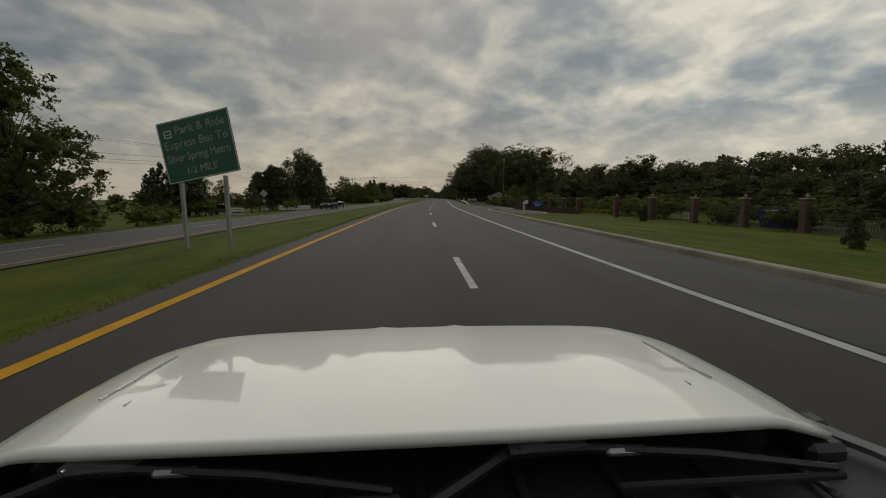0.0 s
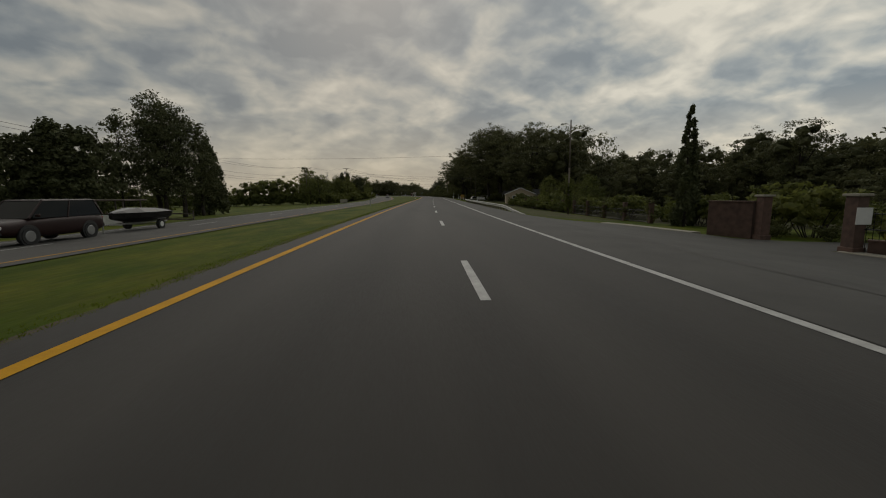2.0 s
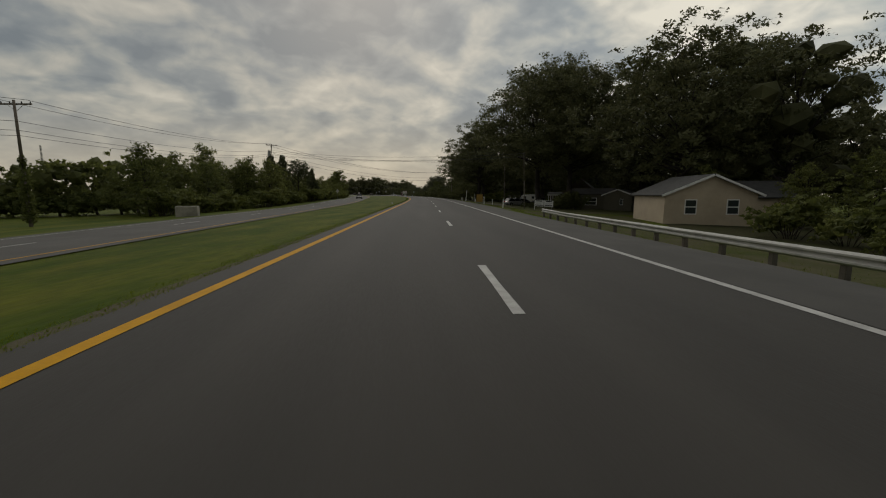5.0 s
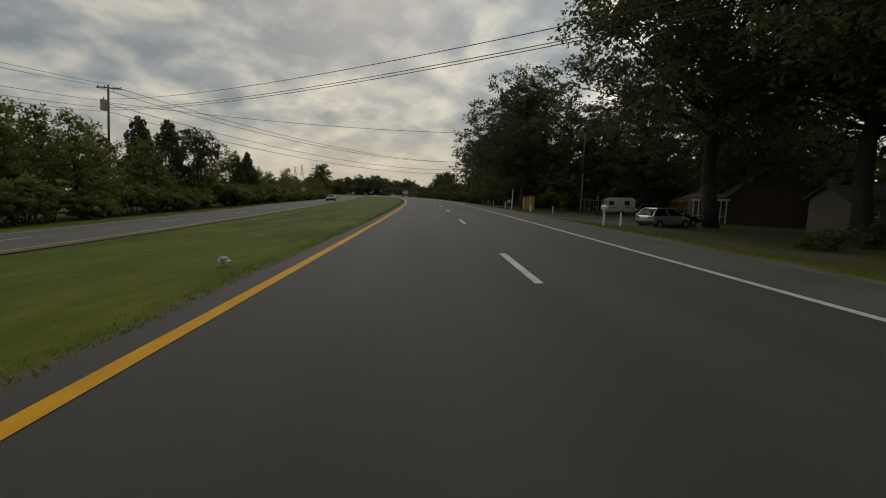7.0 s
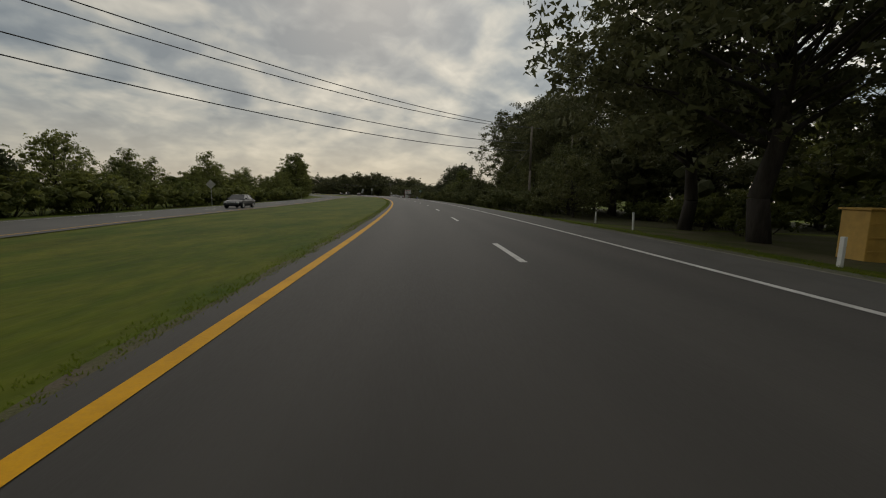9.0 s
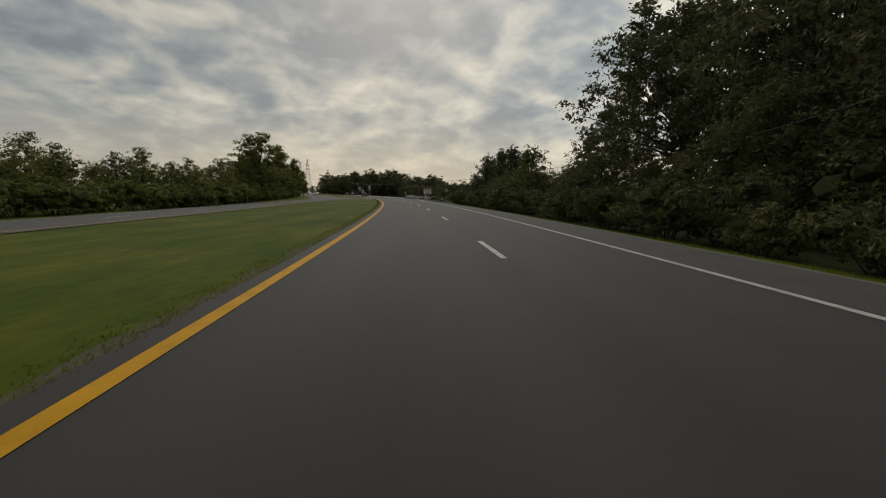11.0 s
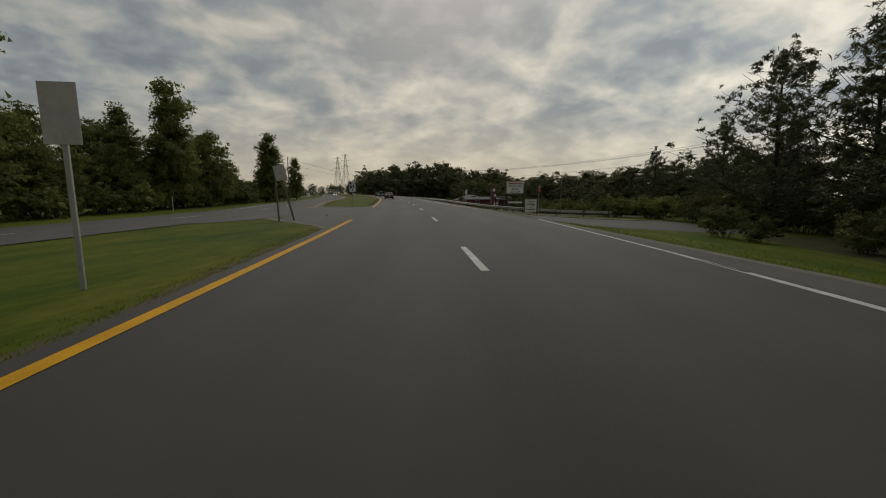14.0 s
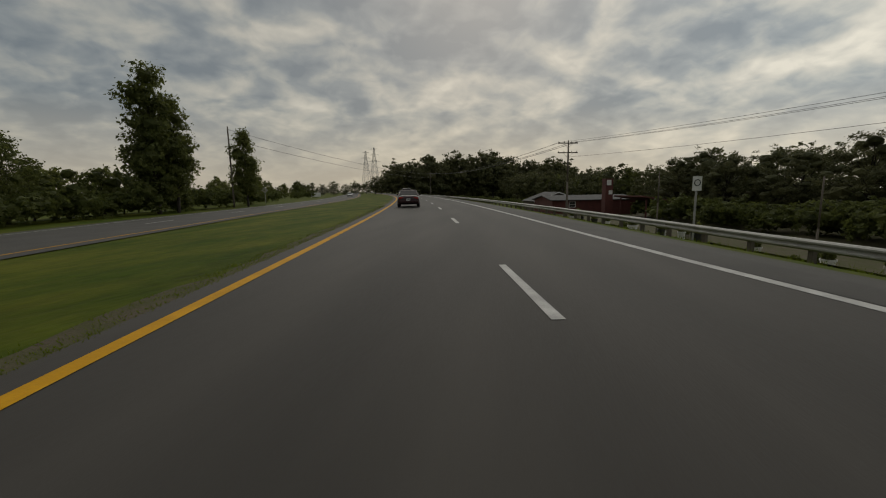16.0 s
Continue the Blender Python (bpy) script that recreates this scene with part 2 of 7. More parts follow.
M = dict(
    asphalt=material("asphalt", (0.0328, 0.0293, 0.0250), 0.85, vary=0.22, scale=0.45, fine=55, bump=0.35, stain=0.22, stretch=(1, 0.12, 1), spec=0.35, bump_dist=0.006),
    asphalt_old=material("worn_asphalt", (0.058, 0.0545, 0.049), 0.88, vary=0.25, scale=0.6, fine=45, bump=0.4, stain=0.3, spec=0.3, bump_dist=0.006),
    gravel=material("gravel_dust", (0.16, 0.145, 0.12), 0.95, vary=0.4, scale=1.2, fine=60, bump=0.6, stain=0.3, spec=0.2),
    soil=material("bare_soil", (0.085, 0.070, 0.050), 0.95, vary=0.4, scale=1.5, fine=30, bump=0.6, second=(0.062, 0.066, 0.022), stain=0.3, spec=0.1),
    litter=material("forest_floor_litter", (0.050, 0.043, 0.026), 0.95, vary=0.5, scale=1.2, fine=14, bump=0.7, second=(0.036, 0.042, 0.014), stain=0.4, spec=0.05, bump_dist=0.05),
    # thin lawn with bare earth; tree shade is mixed into its colour
    yard=material("thin_shade_toned_lawn", (0.050, 0.060, 0.014), 0.95, vary=0.5, scale=0.35, fine=9, bump=0.6, second=(0.085, 0.075, 0.045), stain=0.45, spec=0.05, bump_dist=0.05),
    dirt=material("packed_grey_dirt", (0.105, 0.098, 0.082), 0.95, vary=0.4, scale=0.5, fine=25, bump=0.5, second=(0.060, 0.064, 0.030), stain=0.4, spec=0.1),
    siding_tan=material("tan_siding", (0.105, 0.092, 0.062), 0.75, vary=0.15, scale=1, fine=20, bump=0.1, stain=0.3),
    white_line=material("white_road_paint", (0.42, 0.41, 0.39), 0.75, vary=0.3, scale=2.5, fine=35, bump=0.2, stain=0.3),
    yellow_line=material("yellow_road_paint", (0.52, 0.262, 0.003), 0.8, vary=0.2, scale=2.0, fine=35, bump=0.2, stain=0.2, spec=0.15),
    grass=material("mown_grass", (0.040, 0.064, 0.006), 0.95, vary=0.5, scale=0.55, fine=5.0, bump=0.8, second=(0.092, 0.099, 0.012), stain=0.5, spec=0.04, stretch=(1, 0.4, 1), bump_dist=0.05),
    blades=material("grass_blades", (0.13, 0.165, 0.02), 0.9, vary=0.2, scale=0.4, fine=9, bump=0, island=0.2, spec=0.03, translucent=0.5),
    leaf=material("broad_leaves", (0.132, 0.150, 0.046), 0.75, vary=0.3, scale=0.35, fine=2.5, bump=0, island=0.7, obj=0.6, spec=0.3, translucent=0.48),
    leaf_dark=material("oak_leaves", (0.108, 0.114, 0.056), 0.78, vary=0.3, scale=0.3, fine=2.0, bump=0, island=0.65, obj=0.3, spec=0.25, translucent=0.34),
    leaf_light=material("scrub_leaves", (0.128, 0.146, 0.042), 0.8, vary=0.3, scale=0.5, fine=3.0, bump=0, island=0.65, obj=0.65, spec=0.3, translucent=0.45),
    needle=material("conifer_needles", (0.092, 0.102, 0.050), 0.8, vary=0.3, scale=0.5, fine=3.0, bump=0, island=0.5, obj=0.4, spec=0.25, translucent=0.15),
    leaf_edge=material("forest_edge_leaves", (0.100, 0.110, 0.044), 0.78, vary=0.3, scale=0.4, fine=3, bump=0, island=0.65, obj=0.5, spec=0.25, translucent=0.38),
    leaf_yellow=material("yellow_green_leaves", (0.28, 0.27, 0.03), 0.75, vary=0.3, scale=0.8, fine=4, bump=0, island=0.6, spec=0.3, translucent=0.36),
    dead_wood=material("bare_grey_wood", (0.17, 0.15, 0.13), 0.95, vary=0.4, scale=3, fine=18, bump=0.6, stretch=(1, 1, 0.2), spec=0.2),
    bark=material("bark", (0.050, 0.042, 0.035), 0.95, vary=0.45, scale=3, fine=18, bump=0.9, stretch=(1, 1, 0.2), spec=0.2),
    pole=material("weathered_pole_wood", (0.16, 0.135, 0.11), 0.9, vary=0.35, scale=2, fine=20, bump=0.5, stain=0.3, stretch=(1, 1, 0.08), spec=0.2),
    wire=material("black_cable", (0.02, 0.02, 0.02), 0.6, vary=0.1, bump=0),
    galv=material("galvanised_steel", (0.33, 0.325, 0.305), 0.6, metal=0.35, vary=0.2, scale=1.5, fine=12, bump=0.1, stain=0.35),
    post_wood=material("rail_post_wood", (0.13, 0.11, 0.09), 0.9, vary=0.4, scale=3, fine=25, bump=0.5, stain=0.3, obj=0.4),
    concrete=material("kerb_concrete", (0.30, 0.275, 0.22), 0.9, vary=0.3, scale=1.2, fine=30, bump=0.4, stain=0.45),
    brick=material("red_brick", (0.115, 0.068, 0.052), 0.9, vary=0.4, scale=4, fine=16, bump=0.4, stain=0.35, obj=0.3),
    iron=material("black_iron", (0.015, 0.015, 0.015), 0.5, metal=0.4, vary=0.2, bump=0.1),
    sign_green=material("green_sign_sheeting", (0.010, 0.095, 0.060), 0.45, vary=0.12, scale=1.5, fine=25, bump=0.05, stain=0.2),
    sign_white=material("white_sign_sheeting", (0.62, 0.62, 0.60), 0.5, vary=0.1, scale=2, fine=25, bump=0.03, stain=0.15),
    sign_faded=material("faded_white_letters", (0.36, 0.38, 0.36), 0.6, vary=0.3, scale=3, fine=25, bump=0.03, stain=0.3),
    sign_black=material("black_sign_print", (0.012, 0.012, 0.012), 0.5, vary=0.1, bump=0),
    sign_blue=material("blue_sign_panel", (0.02, 0.03, 0.16), 0.5, vary=0.15, bump=0.03, stain=0.15),
    sign_red=material("red_sign_panel", (0.35, 0.05, 0.03), 0.5, vary=0.15, bump=0.03, stain=0.2),
    sign_back=material("bare_aluminium_back", (0.38, 0.365, 0.33), 0.6, metal=0.1, vary=0.2, scale=2, fine=20, bump=0.05, stain=0.35),
    white_paint=material("white_painted_wood", (0.66, 0.65, 0.62), 0.6, vary=0.12, scale=2, fine=25, bump=0.1, stain=0.25),
    siding=material("beige_siding", (0.43, 0.35, 0.25), 0.7, vary=0.12, scale=1, fine=20, bump=0.1, stain=0.25),
    siding_dark=material("dark_siding", (0.10, 0.075, 0.06), 0.75, vary=0.2, scale=1, fine=20, bump=0.15, stain=0.25),
    shingle=material("grey_roof_shingles", (0.062, 0.060, 0.058), 0.92, vary=0.35, scale=2, fine=14, bump=0.5, stain=0.3),
    shingle_tan=material("tan_roof_shingles", (0.26, 0.17, 0.08), 0.9, vary=0.3, scale=2, fine=14, bump=0.5, stain=0.3),
    red_roof=material("red_painted_boards", (0.10, 0.026, 0.020), 0.8, vary=0.25, scale=1.5, fine=16, bump=0.2, stain=0.3),
    yellow_box=material("ochre_painted_box", (0.45, 0.27, 0.05), 0.7, vary=0.2, bump=0.1, stain=0.25),
    glass=glass_material("window_glass"),
    car_glass=glass_material("tinted_car_glass", (0.006, 0.007, 0.007), 0.12),
    rubber=material("tyre_rubber", (0.018, 0.018, 0.018), 0.85, vary=0.2, fine=30, bump=0.2),
    rim=material("alloy_rim", (0.38, 0.38, 0.38), 0.35, metal=0.8, vary=0.15, bump=0),
    plastic=material("black_plastic", (0.018, 0.018, 0.019), 0.45, vary=0.2, scale=6, fine=60, bump=0.1),
    lamp_red=material("red_tail_lens", (0.30, 0.012, 0.01), 0.2, vary=0.15, bump=0),
    lamp_white=material("clear_lamp_lens", (0.65, 0.65, 0.62), 0.15, vary=0.1, bump=0),
    chrome=material("chrome_trim", (0.6, 0.6, 0.6), 0.15, metal=1.0, vary=0.05, bump=0),
    paint_white=material("white_car_paint", (0.66, 0.66, 0.62), 0.38, vary=0.02, scale=0.8, fine=1.5, bump=0, coat=0.55, spec=0.3),
    paint_maroon=material("maroon_car_paint", (0.022, 0.010, 0.009), 0.45, vary=0.08, bump=0, coat=0.0, spec=0.2),
    paint_black=material("black_car_paint", (0.010, 0.009, 0.009), 0.45, vary=0.1, bump=0, coat=0.0, spec=0.2),
    paint_dark=material("dark_wine_car_paint", (0.030, 0.010, 0.011), 0.4, vary=0.1, bump=0, coat=0.1, spec=0.3),
    paint_silver=material("silver_car_paint", (0.36, 0.36, 0.36), 0.3, metal=0.6, vary=0.06, bump=0, coat=1.0),
    paint_grey=material("grey_car_paint", (0.13, 0.13, 0.13), 0.4, metal=0.2, vary=0.06, bump=0, coat=0.3),
    paint_orange=material("faded_red_car_paint", (0.14, 0.034, 0.022), 0.5, vary=0.15, bump=0, coat=0.5),
    tarp=material("blue_skip_paint", (0.02, 0.035, 0.19), 0.6, vary=0.2, bump=0.1, stain=0.3),
)



def wheel_tracks(mat):
    """Paler wheel paths and blotchy patches along the lanes, and paving that turns paler from the junction on, from the
    sheet's own coordinates.
    """
    nt, N, L = nodes_of(mat)
    bsdf = N["Principled BSDF"]
    src = bsdf.inputs["Base Color"].links[0].from_socket
    at_ = N.new("ShaderNodeAttribute")
    at_.attribute_name = "across"
    co = N.new("ShaderNodeTexCoord")
    mp = N.new("ShaderNodeMapping")
    mp.inputs["Scale"].default_value = (0.5, 0.05, 1)
    L.new(co.outputs["Object"], mp.inputs["Vector"])
    n = N.new("ShaderNodeTexNoise")
    n.inputs["Scale"].default_value, n.inputs["Detail"].default_value = 1.3, 5
    L.new(mp.outputs[0], n.inputs["Vector"])
    ph = N.new("ShaderNodeMath")
    ph.operation = "MULTIPLY_ADD"
    ph.inputs[1].default_value, ph.inputs[2].default_value = 2 * math.pi / 1.85, -2 * math.pi * 1.1 / 1.85
    L.new(at_.outputs["Fac"], ph.inputs[0])
    c = N.new("ShaderNodeMath")
    c.operation = "COSINE"
    L.new(ph.outputs[0], c.inputs[0])
    w = N.new("ShaderNodeMath")
    w.operation = "MULTIPLY_ADD"
    w.inputs[1].default_value = 0.09
    L.new(c.outputs[0], w.inputs[0])
    nn = N.new("ShaderNodeMath")
    nn.operation = "MULTIPLY_ADD"
    nn.inputs[1].default_value, nn.inputs[2].default_value = 0.7, 0.66
    L.new(n.outputs["Fac"], nn.inputs[0])
    L.new(nn.outputs[0], w.inputs[2])
    sc = N.new("ShaderNodeVectorMath")
    sc.operation = "SCALE"
    # base colour gain: 1 on the open road, 1.42 from the junction on
    paleness = N.new("ShaderNodeAttribute")
    paleness.attribute_name = "paleness"
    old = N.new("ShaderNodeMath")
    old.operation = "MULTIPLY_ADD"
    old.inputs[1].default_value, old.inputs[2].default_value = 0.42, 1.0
    L.new(paleness.outputs["Fac"], old.inputs[0])
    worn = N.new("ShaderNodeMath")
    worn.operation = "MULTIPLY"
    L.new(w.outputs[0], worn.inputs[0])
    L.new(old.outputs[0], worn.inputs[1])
    L.new(src, sc.inputs[0])
    L.new(worn.outputs[0], sc.inputs["Scale"])
    L.new(sc.outputs[0], bsdf.inputs["Base Color"])


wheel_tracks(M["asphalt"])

# ---------------------------------------------------------------- road frame
HEADINGS = (0.0155, 0.0000, -0.0157, -0.0311, -0.0467, -0.0598, -0.0671, -0.0679, -0.0686, -0.0682, -0.0656, -0.0540, -0.0312, -0.0041, 0.0231, 0.0495, 0.0836, 0.1167, 0.1521, 0.1889, 0.2142, 0.2214, 0.2434, 0.2665, 0.2896, 0.3125, 0.3353, 0.3582, 0.3809)
_SS = np.arange(-20, 540.01, 1.0)
_HD = np.interp(_SS, np.arange(-20, 541, 20.0), HEADINGS)
_K = np.hanning(31)
_HD = np.convolve(np.pad(_HD, 15, "edge"), _K / _K.sum(), "valid")
_MID = (_HD[1:] + _HD[:-1]) / 2
_X = np.concatenate([[0], np.cumsum(-np.sin(_MID))])
_Y = np.concatenate([[0], np.cumsum(np.cos(_MID))])
_X, _Y = _X - _X[20], _Y - _Y[20]


def at(s, o):
    """Plan position s metres along the near yellow line and o metres to its right, and the heading there."""
    c = min(max(s, -20.0), 540.0)
    a = float(np.interp(c, _SS, _HD))
    x, y = float(np.interp(c, _SS, _X)), float(np.interp(c, _SS, _Y))
    d = s - c
    return x - d * math.sin(a) + o * math.cos(a), y + d * math.cos(a) + o * math.sin(a), a


OFFS = (-900, -450, -200, -120, -60, -40, -28, -21, -17, -14, -11, -8, -4, -1, 0, 4, 8.5, 10, 12, 13.5, 15.3, 18, 21, 28, 40, 60, 100, 200, 450, 900)
_PO = (-900, -120, -60, -28, -14, -8, -1, 0, 8.5, 10, 12, 13.5, 15.3, 21, 40, 100, 900)
_PZ = (-6, -3.0, -2.3, -1.3, -0.62, -0.36, -0.03, 0, 0, -0.10, -0.38, -0.58, -0.72, -1.08, -1.7, -2.8, -6)


def level(s, o):
    """Height of the ground: the road stands a little proud, the land falls off to both sides."""
    z = float(np.interp(o, _PO, _PZ))
    if o < 0:
        z *= float(np.interp(s, (190, 240), (1.0, 0.6)))
    else:
        z -= 0.22 * float(np.interp(s, (76, 86, 150, 165), (0, 1, 1, 0))) * float(np.interp(o, (9.9, 11, 30, 60), (0, 1, 1, 0)))
        z -= 0.30 * float(np.interp(s, (375, 386), (0, 1))) * float(np.interp(o, (9.6, 13, 30, 60), (0, 1, 0.8, 0)))
        z -= 1.4 * float(np.interp(s, (391, 401), (0, 1))) * float(np.interp(o, (14.7, 18, 60, 120), (0, 1, 1, 0.3)))
    return z


def spot(s, o, turn=0.0, dz=0.0, size=1.0):
    """Pose on the ground: local y runs along the road, x to its right."""
    x, y, a = at(s, o)
    return Matrix.Translation((x, y, level(s, o) + dz)) @ Matrix.Rotation(a + radians(turn), 4, "Z") @ Matrix.Scale(size, 4)


# ---------------------------------------------------------------- mesh building


class Geo:
    def __init__(self):
        self.v, self.f = [], []

    def add(self, verts, faces):
        n = len(self.v)
        self.v += [tuple(p) for p in verts]
        self.f += [tuple(i + n for i in f) for f in faces]
        return self

    def box(self, x, y, z, sx, sy, sz, c=0.0, m=None):
        """Box centred at x, y with its bottom at z; c: chamfer."""
        hx, hy, hz = sx / 2, sy / 2, sz / 2
        c = min(c, hx * 0.9, hy * 0.9, hz * 0.9)
        P, idx = [], {}
        for i in (-1, 1):
            for j in (-1, 1):
                for k in (-1, 1):
                    if c:
                        for ax in range(3):
                            q = [i * (hx - c), j * (hy - c), k * (hz - c)]
                            q[ax] += (i, j, k)[ax] * c
                            idx[i, j, k, ax] = len(P)
                            P.append(q)
                    else:
                        for ax in range(3):
                            idx[i, j, k, ax] = len(P)
                        P.append([i * hx, j * hy, k * hz])
        F = []
        loop = ((-1, -1), (1, -1), (1, 1), (-1, 1))
        for ax in range(3):
            for sg in (-1, 1):
                key = [(*(u if n == (ax + 1) % 3 else w if n == (ax + 2) % 3 else sg for n in range(3)), ax) for u, w in loop]
                f = [idx[k] for k in key]
                F.append(f if sg > 0 else f[::-1])
        if c:
            for ax in range(3):
                b, d = (ax + 1) % 3, (ax + 2) % 3
                for u in (-1, 1):
                    for w in (-1, 1):
                        def cn(e, which):
                            k = [0, 0, 0]
                            k[ax], k[b], k[d] = e, u, w
                            return idx[(*k, which)]
                        F.append((cn(-1, b), cn(1, b), cn(1, d), cn(-1, d)))
            for i in (-1, 1):
                for j in (-1, 1):
                    for k in (-1, 1):
                        F.append((idx[i, j, k, 0], idx[i, j, k, 1], idx[i, j, k, 2]))
        T = Matrix.Translation((x, y, z + hz))
        if m is not None:
            T = m @ T
        return self.add([T @ Vector(q) for q in P], F)

    def tube(self, p, q, r0, r1, n=8, caps=True):
        p, q = Vector(p), Vector(q)
        d = q - p
        if d.length < 1e-6:
            return self
        a = d.orthogonal().normalized()
        b = d.normalized().cross(a)
        V = []
        for c, r in ((p, r0), (q, r1)):
            V += [c + r * (math.cos(2 * math.pi * i / n) * a + math.sin(2 * math.pi * i / n) * b) for i in range(n)]
        F = [(i, (i + 1) % n, n + (i + 1) % n, n + i) for i in range(n)]
        if caps:
            F += [tuple(range(n))[::-1], tuple(range(n, 2 * n))]
        return self.add(V, F)

    def path(self, pts, r0, r1, n=6):
        for i in range(len(pts) - 1):
            a, b = i / (len(pts) - 1), (i + 1) / (len(pts) - 1)
            self.tube(pts[i], pts[i + 1], r0 + (r1 - r0) * a, r0 + (r1 - r0) * b, n, caps=(i in (0, len(pts) - 2)))
        return self

    def loft(self, rings, caps=True, closed=True):
        n = len(rings[0])
        V = [p for r in rings for p in r]
        F = []
        for i in range(len(rings) - 1):
            for j in range(n if closed else n - 1):
                F.append((i * n + j, i * n + (j + 1) % n, (i + 1) * n + (j + 1) % n, (i + 1) * n + j))
        if caps and closed:
            F += [tuple(range(n))[::-1], tuple((len(rings) - 1) * n + j for j in range(n))]
        return self.add(V, F)

    def prism(self, poly, depth, m=None):
        """Polygon in x, z pushed along y from 0 to depth."""
        n = len(poly)
        V = [(x, 0, z) for x, z in poly] + [(x, depth, z) for x, z in poly]
        F = [tuple(range(n)), tuple(range(n, 2 * n))[::-1]] + [(i, n + i, n + (i + 1) % n, (i + 1) % n) for i in range(n)]
        return self.add([m @ Vector(p) for p in V] if m is not None else V, F)

    def mesh(self, name, mat, smooth=False, fix=True):
        me = bpy.data.meshes.new(name)
        me.from_pydata(self.v, [], self.f)
        if fix:
            bm = bmesh.new()
            bm.from_mesh(me)
            bmesh.ops.recalc_face_normals(bm, faces=bm.faces)
            bm.to_mesh(me)
            bm.free()
        if smooth:
            me.polygons.foreach_set("use_smooth", [True] * len(me.polygons))
        me.materials.append(mat)
        return me


def thing(name, m, label, category, group="", kind=""):
    ob = new(name)
    ob.empty_display_size = 0.2
    ob.matrix_basis = m
    return tagged(ob, label, category, group, kind)


def part(name, geo, mat, parent, label="", smooth=False):
    ob = new(name, geo.mesh(name, mat, smooth))
    ob.parent = parent
    return tagged(ob, label)


def structure(name, geo, mat, label, category, smooth=False, kind="structure", fix=True):
    return tagged(new(name, geo.mesh(name, mat, smooth, fix)), label, category, kind=kind)


def strip(rows, lift=0.0):
    """Sheet over rows of (s, [offsets]); follows the ground."""
    g = Geo()
    V, F = [], []
    n = len(rows[0][1])
    for s, offs in rows:
        for o in offs:
            x, y, a = at(s, o)
            V.append((x, y, level(s, o) + lift))
    for i in range(len(rows) - 1):
        for j in range(n - 1):
            F.append((i * n + j, i * n + j + 1, (i + 1) * n + j + 1, (i + 1) * n + j))
    return g.add(V, F)


def steps(a, b, d):
    n = max(1, int(round((b - a) / d)))
    return [a + (b - a) * i / n for i in range(n + 1)]


# ---------------------------------------------------------------- ground and roads
STATIONS = [-600, -300, -150, -80] + steps(-40, 640, 8) + [700, 800, 1000, 1400, 2000, 3000]
structure("ground", strip([(s, OFFS) for s in STATIONS]), M["grass"], "mown green grass verge and open land", "ground", smooth=True)

rnd = random.Random(5)


def opp(s):
    """Offsets of the far carriageway's yellow line, lane dashes and white line."""
    y = float(np.interp(s, (130, 190, 250, 330, 378, 384, 405, 425), (-7.3, -10.3, -14.0, -13.5, -6.6, -6.4, -8.8, -10.0)))
    return y, y - 3.9, y - 7.8


def ribbon(s0, s1, off, width, lift, step=4.0, ragged=0.0):
    rows = []
    for s in steps(s0, s1, step):
        o = off(s) if callable(off) else off
        j = ragged * (rnd.random() - 0.5)
        rows.append((s, (o - width / 2 - j, o + width / 2 + j)))
    return strip(rows, lift)


def road_rim(s):
    return float(np.interp(s, (50, 90, 378, 386), (9.4, 9.75, 9.75, 9.25)))


def inner_rim(s):
    """Offset of the asphalt's edge towards the median."""
    return float(np.interp(s, (60, 150, 250, 345, 400), (-0.62, -0.48, -0.32, -0.32, -0.40)))


ROAD_ROWS = [(s, [inner_rim(s) - 0.04 - 0.10 * rnd.random(), -0.2, 0, 0.7, 1.4, 2.1, 2.8, 3.5, 4, 4.7, 5.4, 6.1, 6.8, 7.5, 8.5, road_rim(s) + 0.12 * rnd.random()]) for s in [-300, -100] + steps(-40, 640, 4) + [800, 1100, 1600]]
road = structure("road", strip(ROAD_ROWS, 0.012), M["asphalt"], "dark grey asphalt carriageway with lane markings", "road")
road.data.attributes.new("across", "FLOAT", "POINT").data.foreach_set("value", [o for s, offs in ROAD_ROWS for o in offs])
# road colour rises smoothly between s 330 and 362
road.data.attributes.new("paleness", "FLOAT", "POINT").data.foreach_set("value", [float(np.interp(s, (330, 362), (0, 1))) for s, offs in ROAD_ROWS for o in offs])


def opp_rows(stations):
    rows = []
    for s in stations:
        y, d, w = opp(s)
        rows.append((s, [w - 1.3, w, d, y, y + 0.7 + 0.15 * rnd.random()]))
    return rows


road_far = structure("road_far", strip(opp_rows([-300, -100] + steps(-40, 640, 4) + [800, 1100, 1600]), 0.03), M["asphalt_old"],
                     "grey asphalt carriageway beyond the grass median", "road")

EDGE_END, EDGE_START = 360.2, 377.4


def marking(name, geo, mat, parent, label=""):
    return part(name, geo, mat, parent, label)


marking("yellow_line", ribbon(-60, EDGE_END, 0.0, 0.19, 0.018), M["yellow_line"], road, "worn yellow edge line")
marking("yellow_line", ribbon(EDGE_START, 800, 0.0, 0.19, 0.018), M["yellow_line"], road, "worn yellow edge line")


def white_edge(s):
    return float(np.interp(s, (20, 50, 90, 336, 341, 348, 361, 374, 379.5, 386, 400), (6.88, 6.97, 7.33, 7.33, 7.9, 8.6, 9.75, 9.3, 8.25, 7.95, 7.4)))


def lane_line(s):
    return float(np.interp(s, (10, 18, 45, 60, 330, 360, 395), (3.98, 3.86, 3.86, 4.02, 4.02, 4.13, 4.10)))


